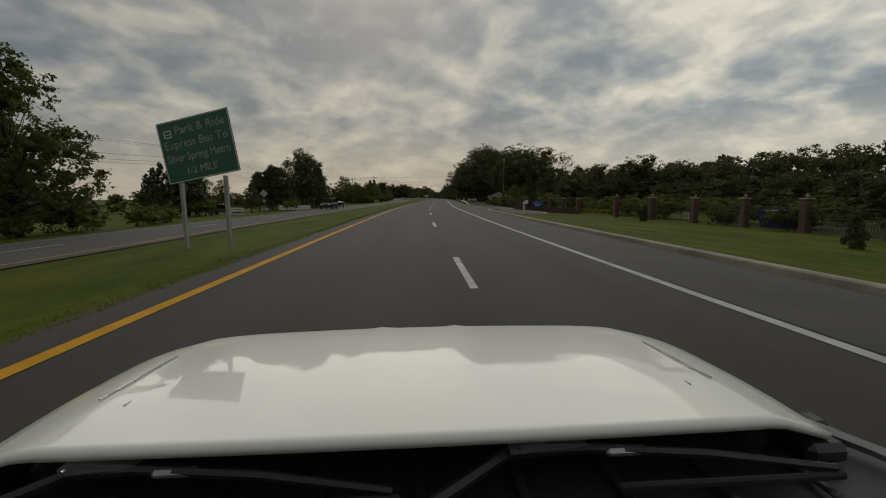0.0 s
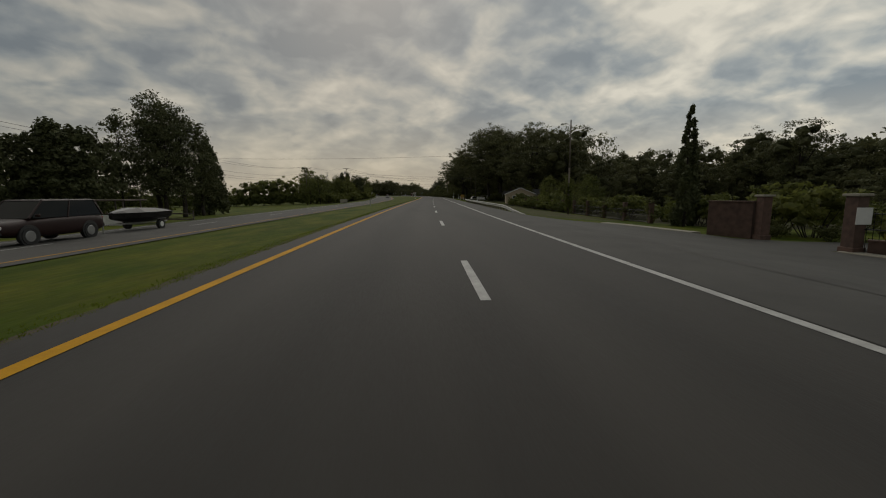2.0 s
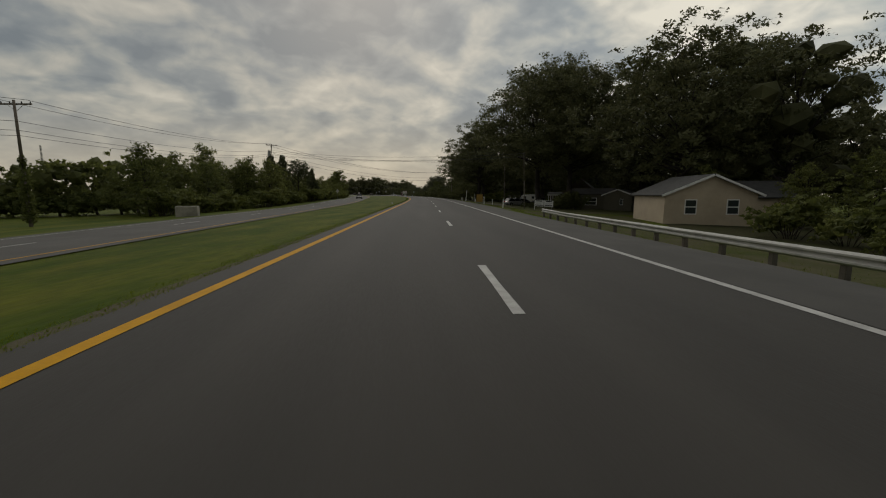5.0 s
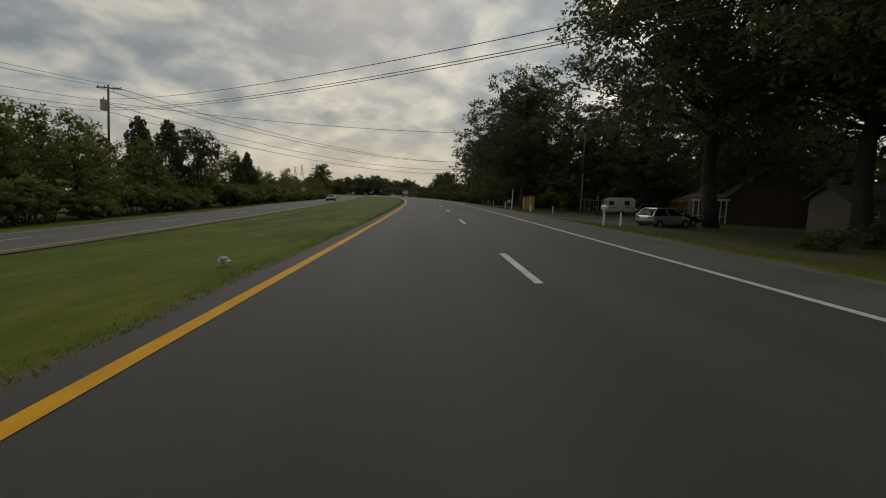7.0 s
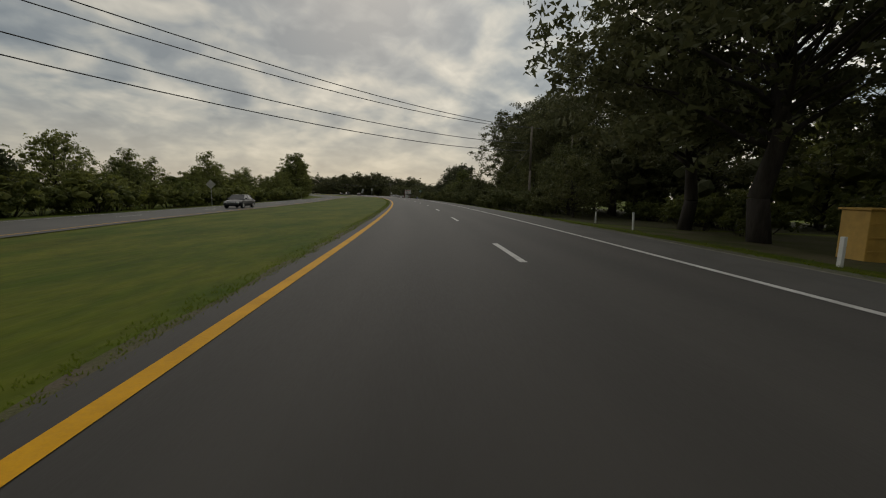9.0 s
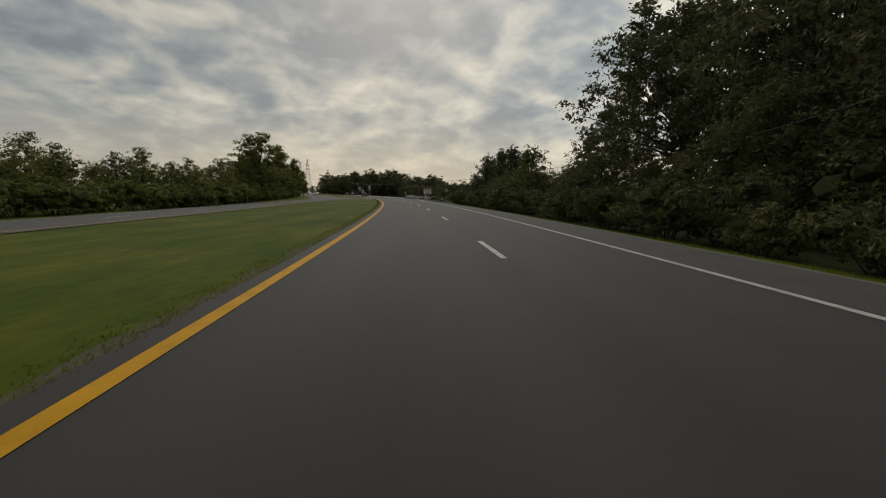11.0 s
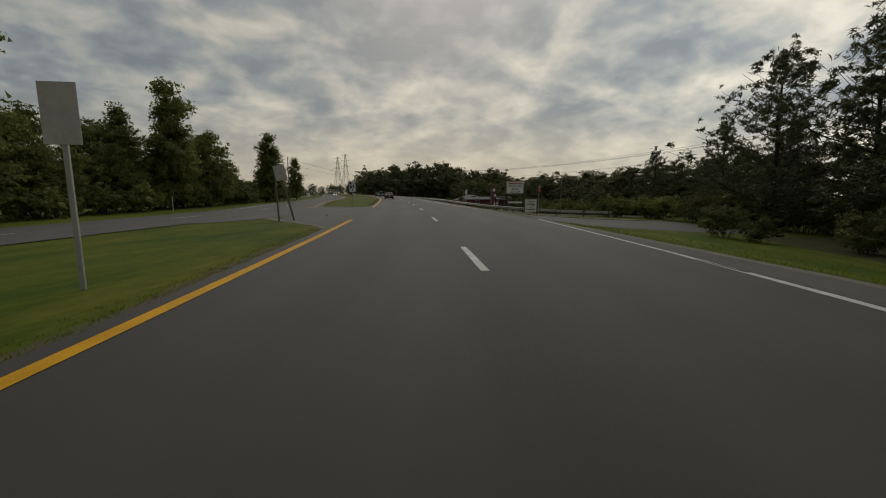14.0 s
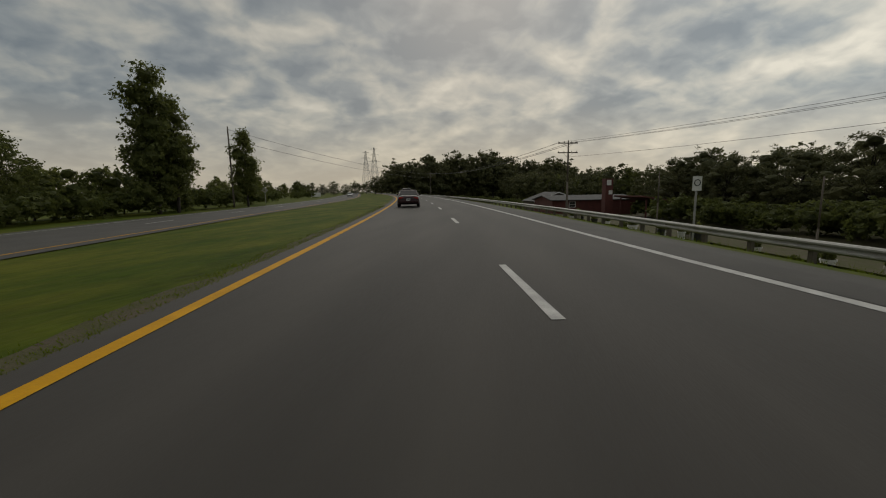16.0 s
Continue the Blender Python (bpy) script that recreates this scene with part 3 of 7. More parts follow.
marking("white_line", ribbon(-60, 360.8, white_edge, 0.15, 0.018), M["white_line"], road, "white edge line")
marking("white_line", ribbon(374.4, 800, white_edge, 0.2, 0.018), M["white_line"], road, "white edge line")
for k in range(-6, 60):
    s0 = 5.4 + 12.19 * k
    marking("lane_dash", ribbon(s0, s0 + 3.05, lane_line, 0.14, 0.018, 1.6, 0.02), M["white_line"], road)
marking("yellow_line", ribbon(-60, 352, lambda s: opp(s)[0], 0.12, 0.036), M["yellow_line"], road_far)
marking("yellow_line", ribbon(380, 800, lambda s: opp(s)[0], 0.12, 0.036), M["yellow_line"], road_far)
marking("white_line", ribbon(-60, 352, lambda s: opp(s)[2], 0.12, 0.036), M["white_line"], road_far)
marking("white_line", ribbon(385, 800, lambda s: opp(s)[2], 0.12, 0.036), M["white_line"], road_far)
for k in range(-3, 55):
    s0 = 1.5 + 12.19 * k
    marking("lane_dash", ribbon(s0, s0 + 3.05, lambda s: opp(s)[1], 0.13, 0.036, 1.6), M["white_line"], road_far)


def crossover():
    far, near = [], []
    for s in steps(361.0, 383.5, 0.6):
        y = opp(s)[0]
        mid = (y - 0.1) / 2
        u = min(1.0, math.sqrt(max(0.0, (s - 361.0) / 4.5)), math.sqrt(max(0.0, (383.5 - s) / 2.2)))
        far.append((s, (y + 0.2, y + 0.2 + (mid - y - 0.2) * u)))
    a = strip(far, 0.017)
    a.v = [(x, y, z + (0.016 if k % 2 == 0 else 0.0)) for k, (x, y, z) in enumerate(a.v)]     # meets the higher far road
    for s in steps(355.6, 381.6, 0.4):
        mid = (opp(s)[0] - 0.1) / 2
        lo = float(np.interp(s, (355.6, 356.3, 357.2, 359.0, 362.4, 364.2), (-0.32, -0.5, -0.95, -2.0, -3.95, mid)))
        hi = float(np.interp(s, (378.5, 378.8, 379.2, 380.1, 381.4), (-0.3, -0.5, -1.85, -3.0, mid)))
        near.append((s, (max(lo, mid), max(hi, mid))))
    b = strip(near, 0.017)
    return a.add(b.v, b.f)


crossing = structure("pavement_crossover", crossover(), M["asphalt"], "worn asphalt median crossover", "pavement")
structure("gravel_nose", strip([(s, (float(np.interp(s, (355.4, 357.2, 359.0, 362.4, 364.6), (-0.5, -1.25, -2.4, -4.5, -5.6))), float(np.interp(s, (355.4, 357.2, 359.0, 362.4, 364.6), (-0.3, -0.8, -1.8, -3.8, -5.2))))) for s in steps(355.4, 364.6, 0.4)], 0.0105), M["gravel"], "pale gravel spilled round the end of the median", "gravel")
crossing.data.attributes.new("paleness", "FLOAT", "POINT").data.foreach_set("value", [1.0] * len(crossing.data.vertices))
structure("road_side", strip([(s, [9.6 + 0.9 * max(0, 1 - (s - 362.3) / 3, 1 - (373.7 - s) / 3) ** 2, 12, 13.5, 15.3, 18, 21, 27]) for s in steps(362.3, 373.7, 0.5)], 0.010), M["asphalt_old"],
          "asphalt mouth of a side road", "road")
def apron_rim(s):
    """Outer edge of the wide driveway mouth, along the foot of the gate walls."""
    return float(np.interp(s, (43, 46, 50, 56, 63, 70.4, 75, 80, 87), (12.1, 15.5, 18.4, 19.6, 18.6, 17.9, 16.2, 13.2, 10.0)))


structure("pavement_drive", strip([(s, [9.2, 9.8] + [9.8 + (apron_rim(s) - 9.8) * k / 6 for k in range(1, 7)]) for s in steps(43, 87, 1.0)], 0.022), M["asphalt_old"],
          "worn asphalt driveway apron", "pavement")
structure("pavement_entrance", strip([(s, [17.5, 18, 21, 24, 28, 34]) for s in steps(63.7, 68.0, 1.0)], 0.026), M["asphalt_old"], "asphalt entrance drive between the gate walls", "pavement")


def low_kerb(s0, s1):
    rings = []
    for s in steps(s0, s1, 1.0):
        o = apron_rim(s)
        ring = []
        for dx, dz in ((-0.1, -0.1), (-0.1, 0.05), (-0.07, 0.07), (0.38, 0.08), (0.4, 0.06), (0.4, -0.1)):
            x, y, a = at(s, o + dx)
            ring.append((x, y, level(s, o) + dz))
        rings.append(ring)
    return Geo().loft(rings)


structure("shoulder", strip([(s, [white_edge(s) + 0.12, 8.5 if white_edge(s) < 8.2 else white_edge(s) + 0.2, road_rim(s) + 0.02]) for s in steps(-60, 361, 3)], 0.0165), M["asphalt_old"], "worn paler asphalt shoulder", "shoulder")
structure("shoulder_far", strip([(s, [white_edge(s) + 0.15, 8.5 if white_edge(s) < 8.2 else white_edge(s) + 0.2, road_rim(s) + 0.02]) for s in steps(379, 640, 3)], 0.0165), M["asphalt_old"], "worn paler asphalt shoulder", "shoulder")
structure("gravel_edge", strip([(s, [9.6, 10, 10.25 + 0.35 * rnd.random()]) for s in steps(76, 362, 1.5)], 0.009), M["gravel"], "dusty gravel along the shoulder", "gravel")
def patch(s0, s1, inner, outer, lift, n=8, step=2.0, ragged=0.0):
    """Sheet between two wavering offsets, dense enough to follow the ground."""
    rows = []
    for s in steps(s0, s1, step):
        a = inner(s) if callable(inner) else inner
        b = outer(s) if callable(outer) else outer
        a, b = a + ragged * (rnd.random() - 0.5), b + ragged * (rnd.random() - 0.5)
        rows.append((s, [a + (b - a) * k / n for k in range(n + 1)]))
    g = strip(rows, lift)
    last = len(rows) - 1
    g.v = [(x, y, z - (lift + 0.03 if i % (n + 1) in (0, n) or i // (n + 1) in (0, last) else 0)) for i, (x, y, z) in enumerate(g.v)]
    return g


# ground much darker than the open grass, behind the fence and the brick posts
structure("ground_garden", patch(-10, 43, 31, 64, 0.05, 14, 2.0), M["litter"], "dark brown ground behind the garden fence", "ground")
structure("ground_thicket", patch(78, 166, lambda s: float(np.interp(s, (78, 84, 150, 166), (24, 21.5, 20, 26))), 62, 0.05, 16, 2.0, 0.8), M["litter"], "dark brown ground under the overgrown shrubs", "ground")
# the next two sheets carry tree shade in their lawn colour
structure("ground_rail", patch(84, 168, lambda s: float(np.interp(s, (84, 92, 168), (13.6, 12.0, 12.9))), lambda s: float(np.interp(s, (78, 84, 150, 168), (24, 22.2, 20.6, 26))), 0.035, 8, 2.0, 0.4), M["yard"], "thin grass behind the guard rail, its colour darkened for shade", "ground")
structure("ground_yards", patch(170, 246, lambda s: float(np.interp(s, (170, 180, 246), (15, 13.2, 14.5))), 60, 0.045, 18, 2.0, 0.7), M["yard"], "thin lawn of the front yards, its colour darkened for tree shade", "ground")
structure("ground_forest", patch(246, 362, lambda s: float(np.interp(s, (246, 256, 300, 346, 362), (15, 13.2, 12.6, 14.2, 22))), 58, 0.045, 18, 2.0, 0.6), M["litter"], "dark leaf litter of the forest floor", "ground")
structure("verge_dirt", patch(160, 250, 9.7, lambda s: 11.6 + 0.9 * math.sin(s * 0.31) + 0.5 * math.sin(s * 1.1), 0.03, 5, 1.0, 0.3), M["dirt"], "packed dirt and gravel along the shoulder", "verge")
structure("drive_gravel", patch(197.5, 207, 10.5, lambda s: 25 - 0.8 * abs(s - 201), 0.06, 9, 0.8, 0.4), M["dirt"], "pale gravel drive into a front yard", "drive")
structure("soil_edge", strip([(s, [inner_rim(s) - 0.16 - 0.20 * rnd.random(), inner_rim(s) + 0.06]) for s in steps(-20, 361, 0.8)], 0.006), M["soil"], "bare soil between grass and asphalt", "soil")
structure("soil_edge_far", strip([(s, [inner_rim(s) - 0.22 - 0.34 * rnd.random(), inner_rim(s) + 0.06]) for s in steps(379.2, 470, 0.8)], 0.006), M["soil"], "bare brown soil between grass and asphalt", "soil")


def kerb():
    rings = []
    for s in [-60, -30] + steps(-20, 40, 3) + [41.5, 42.6, 43.2]:
        o = 9.55 if s < 40 else 9.55 + (s - 40) ** 2 * 0.16
        ring = []
        for dx, dz in ((0, -0.1), (0, 0.11), (0.03, 0.14), (0.17, 0.14), (0.2, 0.11), (0.2, -0.1)):
            x, y, a = at(s, o + dx)
            ring.append((x, y, level(s, 9.55) + dz))
        rings.append(ring)
    return Geo().loft(rings)


structure("ground_nursery", strip([(s, [14.6 + 0.5 * rnd.random(), 15.3, 18, 21, 28, 40, 52]) for s in steps(386, 470, 2)], 0.012), M["soil"], "dark bare soil behind the guard rail", "ground")


def side_kerb():
    rings = []
    for o in steps(11.5, 26, 1.5):
        x, y, a = at(373.75 + max(0.0, 12.5 - o) * 0.2, o)
        along = Vector((-math.sin(a), math.cos(a), 0))
        rings.append([tuple(Vector((x, y, level(373, o) + dz)) + along * dx) for dx, dz in ((0, -0.1), (0, 0.07), (0.03, 0.09), (0.22, 0.09), (0.25, 0.06), (0.25, -0.1))])
    return Geo().loft(rings)


structure("kerb_side", side_kerb(), M["concrete"], "low pale kerb round the side road", "kerb")
structure("kerb_apron", low_kerb(70.6, 76.5), M["concrete"], "low worn concrete edging of the driveway apron", "kerb")
structure("kerb_gate", low_kerb(52, 63.4), M["concrete"], "low worn concrete edging before the gate wall", "kerb")
structure("kerb", kerb(), M["concrete"], "low pale concrete kerb", "kerb")
structure("verge_lawn", strip([(s, [9.72, 12, 13.5, 15.3, 18, 21]) for s in steps(-60, 40, 4)] , 0.09), M["grass"], "lawn behind the kerb", "lawn", smooth=True)

# ---------------------------------------------------------------- trees


_T = (1 + 5 ** 0.5) / 2
ICO_V = [Vector(q).normalized() for q in ((-1, _T, 0), (1, _T, 0), (-1, -_T, 0), (1, -_T, 0), (0, -1, _T), (0, 1, _T), (0, -1, -_T), (0, 1, -_T), (_T, 0, -1), (_T, 0, 1), (-_T, 0, -1), (-_T, 0, 1))]
ICO_F = [(0, 11, 5), (0, 5, 1), (0, 1, 7), (0, 7, 10), (0, 10, 11), (1, 5, 9), (5, 11, 4), (11, 10, 2), (10, 7, 6), (7, 1, 8), (3, 9, 4), (3, 4, 2), (3, 2, 6), (3, 6, 8), (3, 8, 9), (4, 9, 5), (2, 4, 11), (6, 2, 10), (8, 6, 7), (9, 8, 1)]


def foliage(rng, lobes, count, size, flat=0.0, loose=0.09, clump=0.0, core=0.0, thin=1.0, per=13):
    """Leaf sprays over the shells of many lobes: bent four-sided leaves, turned at random, denser outside."""
    c = np.array([l[0] for l in lobes])
    r = np.array([l[1] for l in lobes])
    w = (r[:, 0] * r[:, 2]) ** 0.85
    k = rng.choice(len(lobes), count, p=w / w.sum())
    d = rng.normal(size=(count, 3))
    d /= np.linalg.norm(d, axis=1)[:, None]
    rad = 1.0 - 0.45 * rng.random(count) ** 2.2 + loose * rng.normal(size=count)
    p = c[k] + d * r[k] * rad[:, None]
    if clump:
        q = rng.integers(0, max(1, count // per), count)     # leaves gather round the twig ends
        p, d = p[q] + rng.normal(size=(count, 3)) * clump * np.array((1, 1, 0.6)), d[q]
    n = d + rng.normal(size=(count, 3)) * 0.7
    n[:, 2] += 0.35 + flat
    n /= np.linalg.norm(n, axis=1)[:, None]
    t = np.cross(n, rng.normal(size=(count, 3)))
    t /= np.linalg.norm(t, axis=1)[:, None] + 1e-9
    b = np.cross(n, t)
    a = size * (0.55 + 0.9 * rng.random(count))[:, None]
    bw = a * thin * (0.45 + 0.25 * rng.random(count))[:, None]
    droop = n * a * 0.28
    g = Geo()
    if core:        # far kinds: three-sided leaves round rough inner masses that close the crown
        V = np.stack([p - a * t - droop, p + a * t * 0.7 - bw * b, p + a * t * 0.7 + bw * b], 1).reshape(-1, 3)
        g.v, g.f = V.tolist(), np.arange(count * 3).reshape(-1, 3).tolist()
        for cc, rr in lobes:
            if core > 0.05 and rr[0] > 0.55 * r[:, 0].max():
                g.add([tuple(np.array(cc) + np.array(q) * np.array(rr) * core * (0.75 + 0.4 * rng.random())) for q in ICO_V], ICO_F)
    else:
        V = np.stack([p - a * t - droop, p - bw * b, p + a * t - droop, p + bw * b], 1).reshape(-1, 3)
        g.v, g.f = V.tolist(), np.arange(count * 4).reshape(-1, 4).tolist()
    return g


def foliage_mesh(name, geo, mat):
    return geo.mesh(name, mat, fix=False)


def wobble(rng, p, q, n, amount):
    p, q = np.array(p, float), np.array(q, float)
    pts = [p + (q - p) * i / n for i in range(n + 1)]
    return [tuple(x + (rng.normal(size=3) * amount if 0 < i < n else 0)) for i, x in enumerate(pts)]


def broad_tree(seed, h, r, trunk_h, lobe_n, leaves, leaf, mat, trunk_r, narrow=1.0, full=1.0, loose=0.09, clump=0.0, core=0.0, per=13):
    """Trunk with limbs that carry the lobes of an uneven crown."""
    rng = np.random.default_rng(seed)
    wood, lobes = Geo(), []
    top = (rng.normal() * 0.05 * h, rng.normal() * 0.05 * h, h * 0.82)
    wood.path(wobble(rng, (0, 0, -0.6), top, 6, trunk_r * 0.6), trunk_r * 1.25, trunk_r * 0.18, 8)
    main = int(lobe_n * 0.45)
    for i in range(lobe_n):
        big = i < main
        u = (i + 0.5) / main if big else 0.1 + 0.9 * rng.random()
        ang = i * 2.399 + rng.random() * 0.8
        zc = trunk_h + (h - trunk_h) * (0.06 + 0.84 * u)
        prof = math.sin(math.pi * min(1, 0.22 + 0.78 * u)) ** 0.65
        rad = r * prof * ((0.40 + 0.45 * rng.random()) if big else (0.85 + 0.35 * rng.random())) * narrow
        c = (math.cos(ang) * rad, math.sin(ang) * rad, zc + rng.normal() * 0.04 * h)
        s = (r * (0.24 + 0.20 * rng.random()) * (0.75 + 0.5 * prof) if big else r * (0.10 + 0.11 * rng.random())) * full
        lobes.append((c, (s, s, s * (0.72 + 0.28 * rng.random()))))
        if big or i % 2:
            start = (top[0] * zc / h * 0.6, top[1] * zc / h * 0.6, trunk_h * 0.75 + (zc - trunk_h) * 0.55)
            wood.path(wobble(rng, start, c, 3, 0.12), trunk_r * (0.42 if big else 0.2) * (1.1 - 0.7 * u), trunk_r * 0.06, 5)
    lobes.append(((top[0], top[1], h * 0.9), (r * 0.3, r * 0.3, h * 0.1)))
    return wood, foliage(rng, lobes, leaves, leaf, 0.0, loose, clump, core, 1.0, per)


def cedar_tree(seed, h, r, leaves, leaf, lean=0.0, columns=1):
    """Dense dark juniper: ragged upright plumes."""
    rng = np.random.default_rng(seed)
    wood, lobes = Geo(), []
    for cidx in range(columns):
        ox, oy = (rng.normal() * r * 0.45, rng.normal() * r * 0.45) if columns > 1 else (0, 0)
        hh = h * (1 - 0.28 * rng.random() * (cidx > 0))
        wood.path(wobble(rng, (ox * 0.4, oy * 0.4, -0.5), (ox, oy, hh * 0.93), 5, 0.05), 0.02 * h, 0.02, 7)
        for i in range(26):
            u = (i + rng.random()) / 26
            zc = hh * (0.07 + 0.9 * u)
            rad = r * (1 - u) ** 0.6 * (0.55 + 0.5 * rng.random()) / math.sqrt(columns)
            ang = i * 2.4 + rng.random()
            s = r * (0.42 - 0.27 * u) * (0.7 + 0.6 * rng.random()) / columns ** 0.3
            lobes.append(((ox + rad * math.cos(ang), oy + rad * math.sin(ang), zc), (s, s, s * 1.5)))
    return wood, foliage(rng, lobes, leaves, leaf, -0.2)


def plume_pine(seed, h, r, leaves, leaf, tiers=13, low=0.06):
    """White pine: rising boughs that end in upright feathery plumes, ragged outline."""
    rng = np.random.default_rng(seed)
    wood, lobes = Geo(), []
    wood.path(wobble(rng, (0, 0, -0.5), (0, 0, h * 0.97), 6, 0.08), 0.016 * h + 0.05, 0.025, 7)
    for t in range(tiers):
        u = t / (tiers - 1)
        for b in range(6):
            z = h * (low + (0.86 - low) * u) + rng.normal() * 0.02 * h
            ang = b * math.pi / 3 + t * 0.9 + rng.normal() * 0.3
            ln = r * (1 - 0.86 * u ** 1.3) * (0.6 + 0.55 * rng.random())
            rise = ln * (0.15 + 0.45 * u + 0.12 * rng.normal()) + 0.3
            tip = np.array((ln * math.cos(ang), ln * math.sin(ang), z + rise))
            wood.path([(0, 0, z - 0.1), tuple(tip * (0.55, 0.55, 1) - (0, 0, rise * 0.6)), tuple(tip)], 0.05 * (1.2 - u), 0.012, 4)
            for k in (0.35, 0.6, 0.85):
                w = 0.055 * h * (0.55 + 0.5 * (1 - u)) * (0.75 + 0.5 * rng.random())
                lobes.append(((tip[0] * k, tip[1] * k, z + rise * k ** 1.5 + 0.1), (w, w, w * 0.6)))
            w = 0.035 * h * (0.7 + 0.6 * rng.random())
            lobes.append(((tip[0], tip[1], tip[2] + w * 0.9), (w * 0.5, w * 0.5, w * 1.2)))
    for k in range(4):
        lobes.append(((0, 0, h * (0.87 + 0.04 * k)), (0.28 - 0.05 * k, 0.28 - 0.05 * k, 0.5)))
    return wood, foliage(rng, lobes, leaves, leaf, 0.1, 0.10, 0.11, 0.0, 0.3)


def dead_tree(s, o, h, seed, label):
    """Leafless tree: trunk that forks again and again into bare limbs."""
    rng = np.random.default_rng(seed)
    ob = thing("dead_tree", spot(s, o), label, "tree")
    trunk = Geo().path(wobble(rng, (0, 0, -0.5), (0.3, 0, h * 0.5), 5, 0.12), 0.2, 0.13, 8)
    part("trunk", trunk, M["dead_wood"], ob, smooth=True)
    for i in range(5):
        g = Geo()

        def grow(p, d, ln, r, depth):
            q = p + d * ln
            g.path([tuple(p), tuple((p + q) / 2 + Vector(rng.normal(size=3)) * ln * 0.07), tuple(q)], r, r * 0.62, 5)
            if depth:
                for _ in range(2 + (rng.random() < 0.4)):
                    e = (d + Vector(rng.normal(size=3)) * 0.42 + Vector((0, 0, 0.12))).normalized()
                    grow(p + d * ln * (0.65 + 0.35 * rng.random()), e, ln * (0.58 + 0.2 * rng.random()), r * 0.6, depth - 1)
        a = i * 1.26 + rng.random() * 0.6
        grow(Vector((0.3, 0, h * (0.3 + 0.05 * i))), Vector((0.5 * math.cos(a), 0.5 * math.sin(a), 0.85)).normalized(), h * 0.24, 0.09, 3)
        part("limb", g, M["dead_wood"], ob)
    return ob


def pine_tree(seed, h, r, leaves, leaf, tiers=15, gap=0.66):
    """Whorls of level boughs with needle tufts, thinning upwards."""
    rng = np.random.default_rng(seed)
    wood, lobes = Geo(), []
    wood.path(wobble(rng, (0, 0, -0.5), (0, 0, h), 5, 0.06), 0.018 * h + 0.05, 0.025, 7)
    for t in range(tiers):
        u = t / (tiers - 1)
        z = h * (0.08 + 0.89 * u)
        for b in range(5):
            ang = b * math.pi / 3 + t * 0.7 + rng.normal() * 0.25
            ln = r * (1 - u) ** 0.75 * (0.65 + 0.5 * rng.random()) + 0.25
            z = h * (0.08 + 0.89 * u) + rng.normal() * 0.03 * h * (1 - u)
            tip = (ln * math.cos(ang), ln * math.sin(ang), z + ln * (0.22 + 0.25 * rng.normal()))
            wood.path([(0, 0, z - 0.1), tip], 0.045 * (1.2 - u), 0.012, 4)
            for k in (0.35, 0.62, 0.9):
                s = gap * (0.5 + 0.55 * (1 - u)) * (0.8 + 0.5 * rng.random())
                lobes.append(((tip[0] * k, tip[1] * k, z + (tip[2] - z) * k + 0.05), (s, s, s * 0.40)))
    lobes.append(((0, 0, h), (0.2, 0.2, 0.5)))
    return wood, foliage(rng, lobes, leaves, leaf, 0.2)


def shrub(seed, h, r, leaves, leaf, core=0.48):
    rng = np.random.default_rng(seed)
    wood, lobes = Geo(), []
    for i in range(11):
        ang, rad = i * 2.4, r * (0.15 + 0.7 * rng.random())
        z = h * (0.25 + 0.6 * rng.random() * (1 - 0.4 * rad / r))
        s = r * (0.28 + 0.22 * rng.random())
        c = (rad * math.cos(ang), rad * math.sin(ang), z)
        lobes.append((c, (s, s, s * 0.8)))
        wood.path(wobble(rng, (rad * 0.2 * math.cos(ang), rad * 0.2 * math.sin(ang), -0.3), c, 2, 0.05), 0.035, 0.01, 4)
    return wood, foliage(rng, lobes, leaves, leaf, 0.0, 0.12, 0.12, core)


class Kind:
    """One kind of tree: the first stands where it is first asked for, the rest are copies."""

    def __init__(self, name, made, leaf_mat, label, category):
        self.name, self.label, self.category, self.first = name, label, category, None
        wood, crown = made
        self.wood, self.crown = wood.mesh("trunk", M["bark"], True), foliage_mesh("crown", crown, leaf_mat)

    def put(self, s, o, size=1.0, group="", label="", squash=1.0, dz=0.0):
        m = spot(s, o, rnd.random() * 360, dz) @ Matrix.Diagonal((size, size, size * squash, 1))
        if self.first is None:
            ob = thing(self.name, Matrix.Identity(4), self.label, self.category)
            for n, me in (("trunk", self.wood), ("crown", self.crown)):
                c = new(n, me)
                c.parent = ob
            self.first = ob
            ob.matrix_basis = m
        else:
            ob = new(self.name)
            ob.matrix_basis = m
            for n, me in (("trunk", self.wood), ("crown", self.crown)):
                c = new(n, me)
                c.parent = ob
        return tagged(ob, label or self.label, self.category, group)


OAK = [Kind("oak_tree", broad_tree(11 + i, 21, 8.0, 5.5, 76, 27000, 0.195, M["leaf_dark"], 0.42, 1.08, 1.2, 0.03, 0.36, 0.02, 36), M["leaf_dark"], "tall dark green oak with a spreading crown", "tree") for i in range(2)]
OAK_NEAR = Kind("oak_tree", broad_tree(18, 21, 8.6, 6.4, 88, 56000, 0.15, M["leaf_dark"], 0.36, 1.05, 1.08, 0.04, 0.36, 0.02, 36), M["leaf_dark"], "great dark oak arching over the front yards", "tree")
OAK_FAR = [Kind("oak_tree", broad_tree(14 + i, 21, 8.0, 4.5, 54, 10000, 0.22, M["leaf_dark"], 0.42, 1.0, 1.25, 0.03, 0.38, 0.40, 26), M["leaf_dark"], "dark green oak behind the front yards", "tree") for i in range(2)]
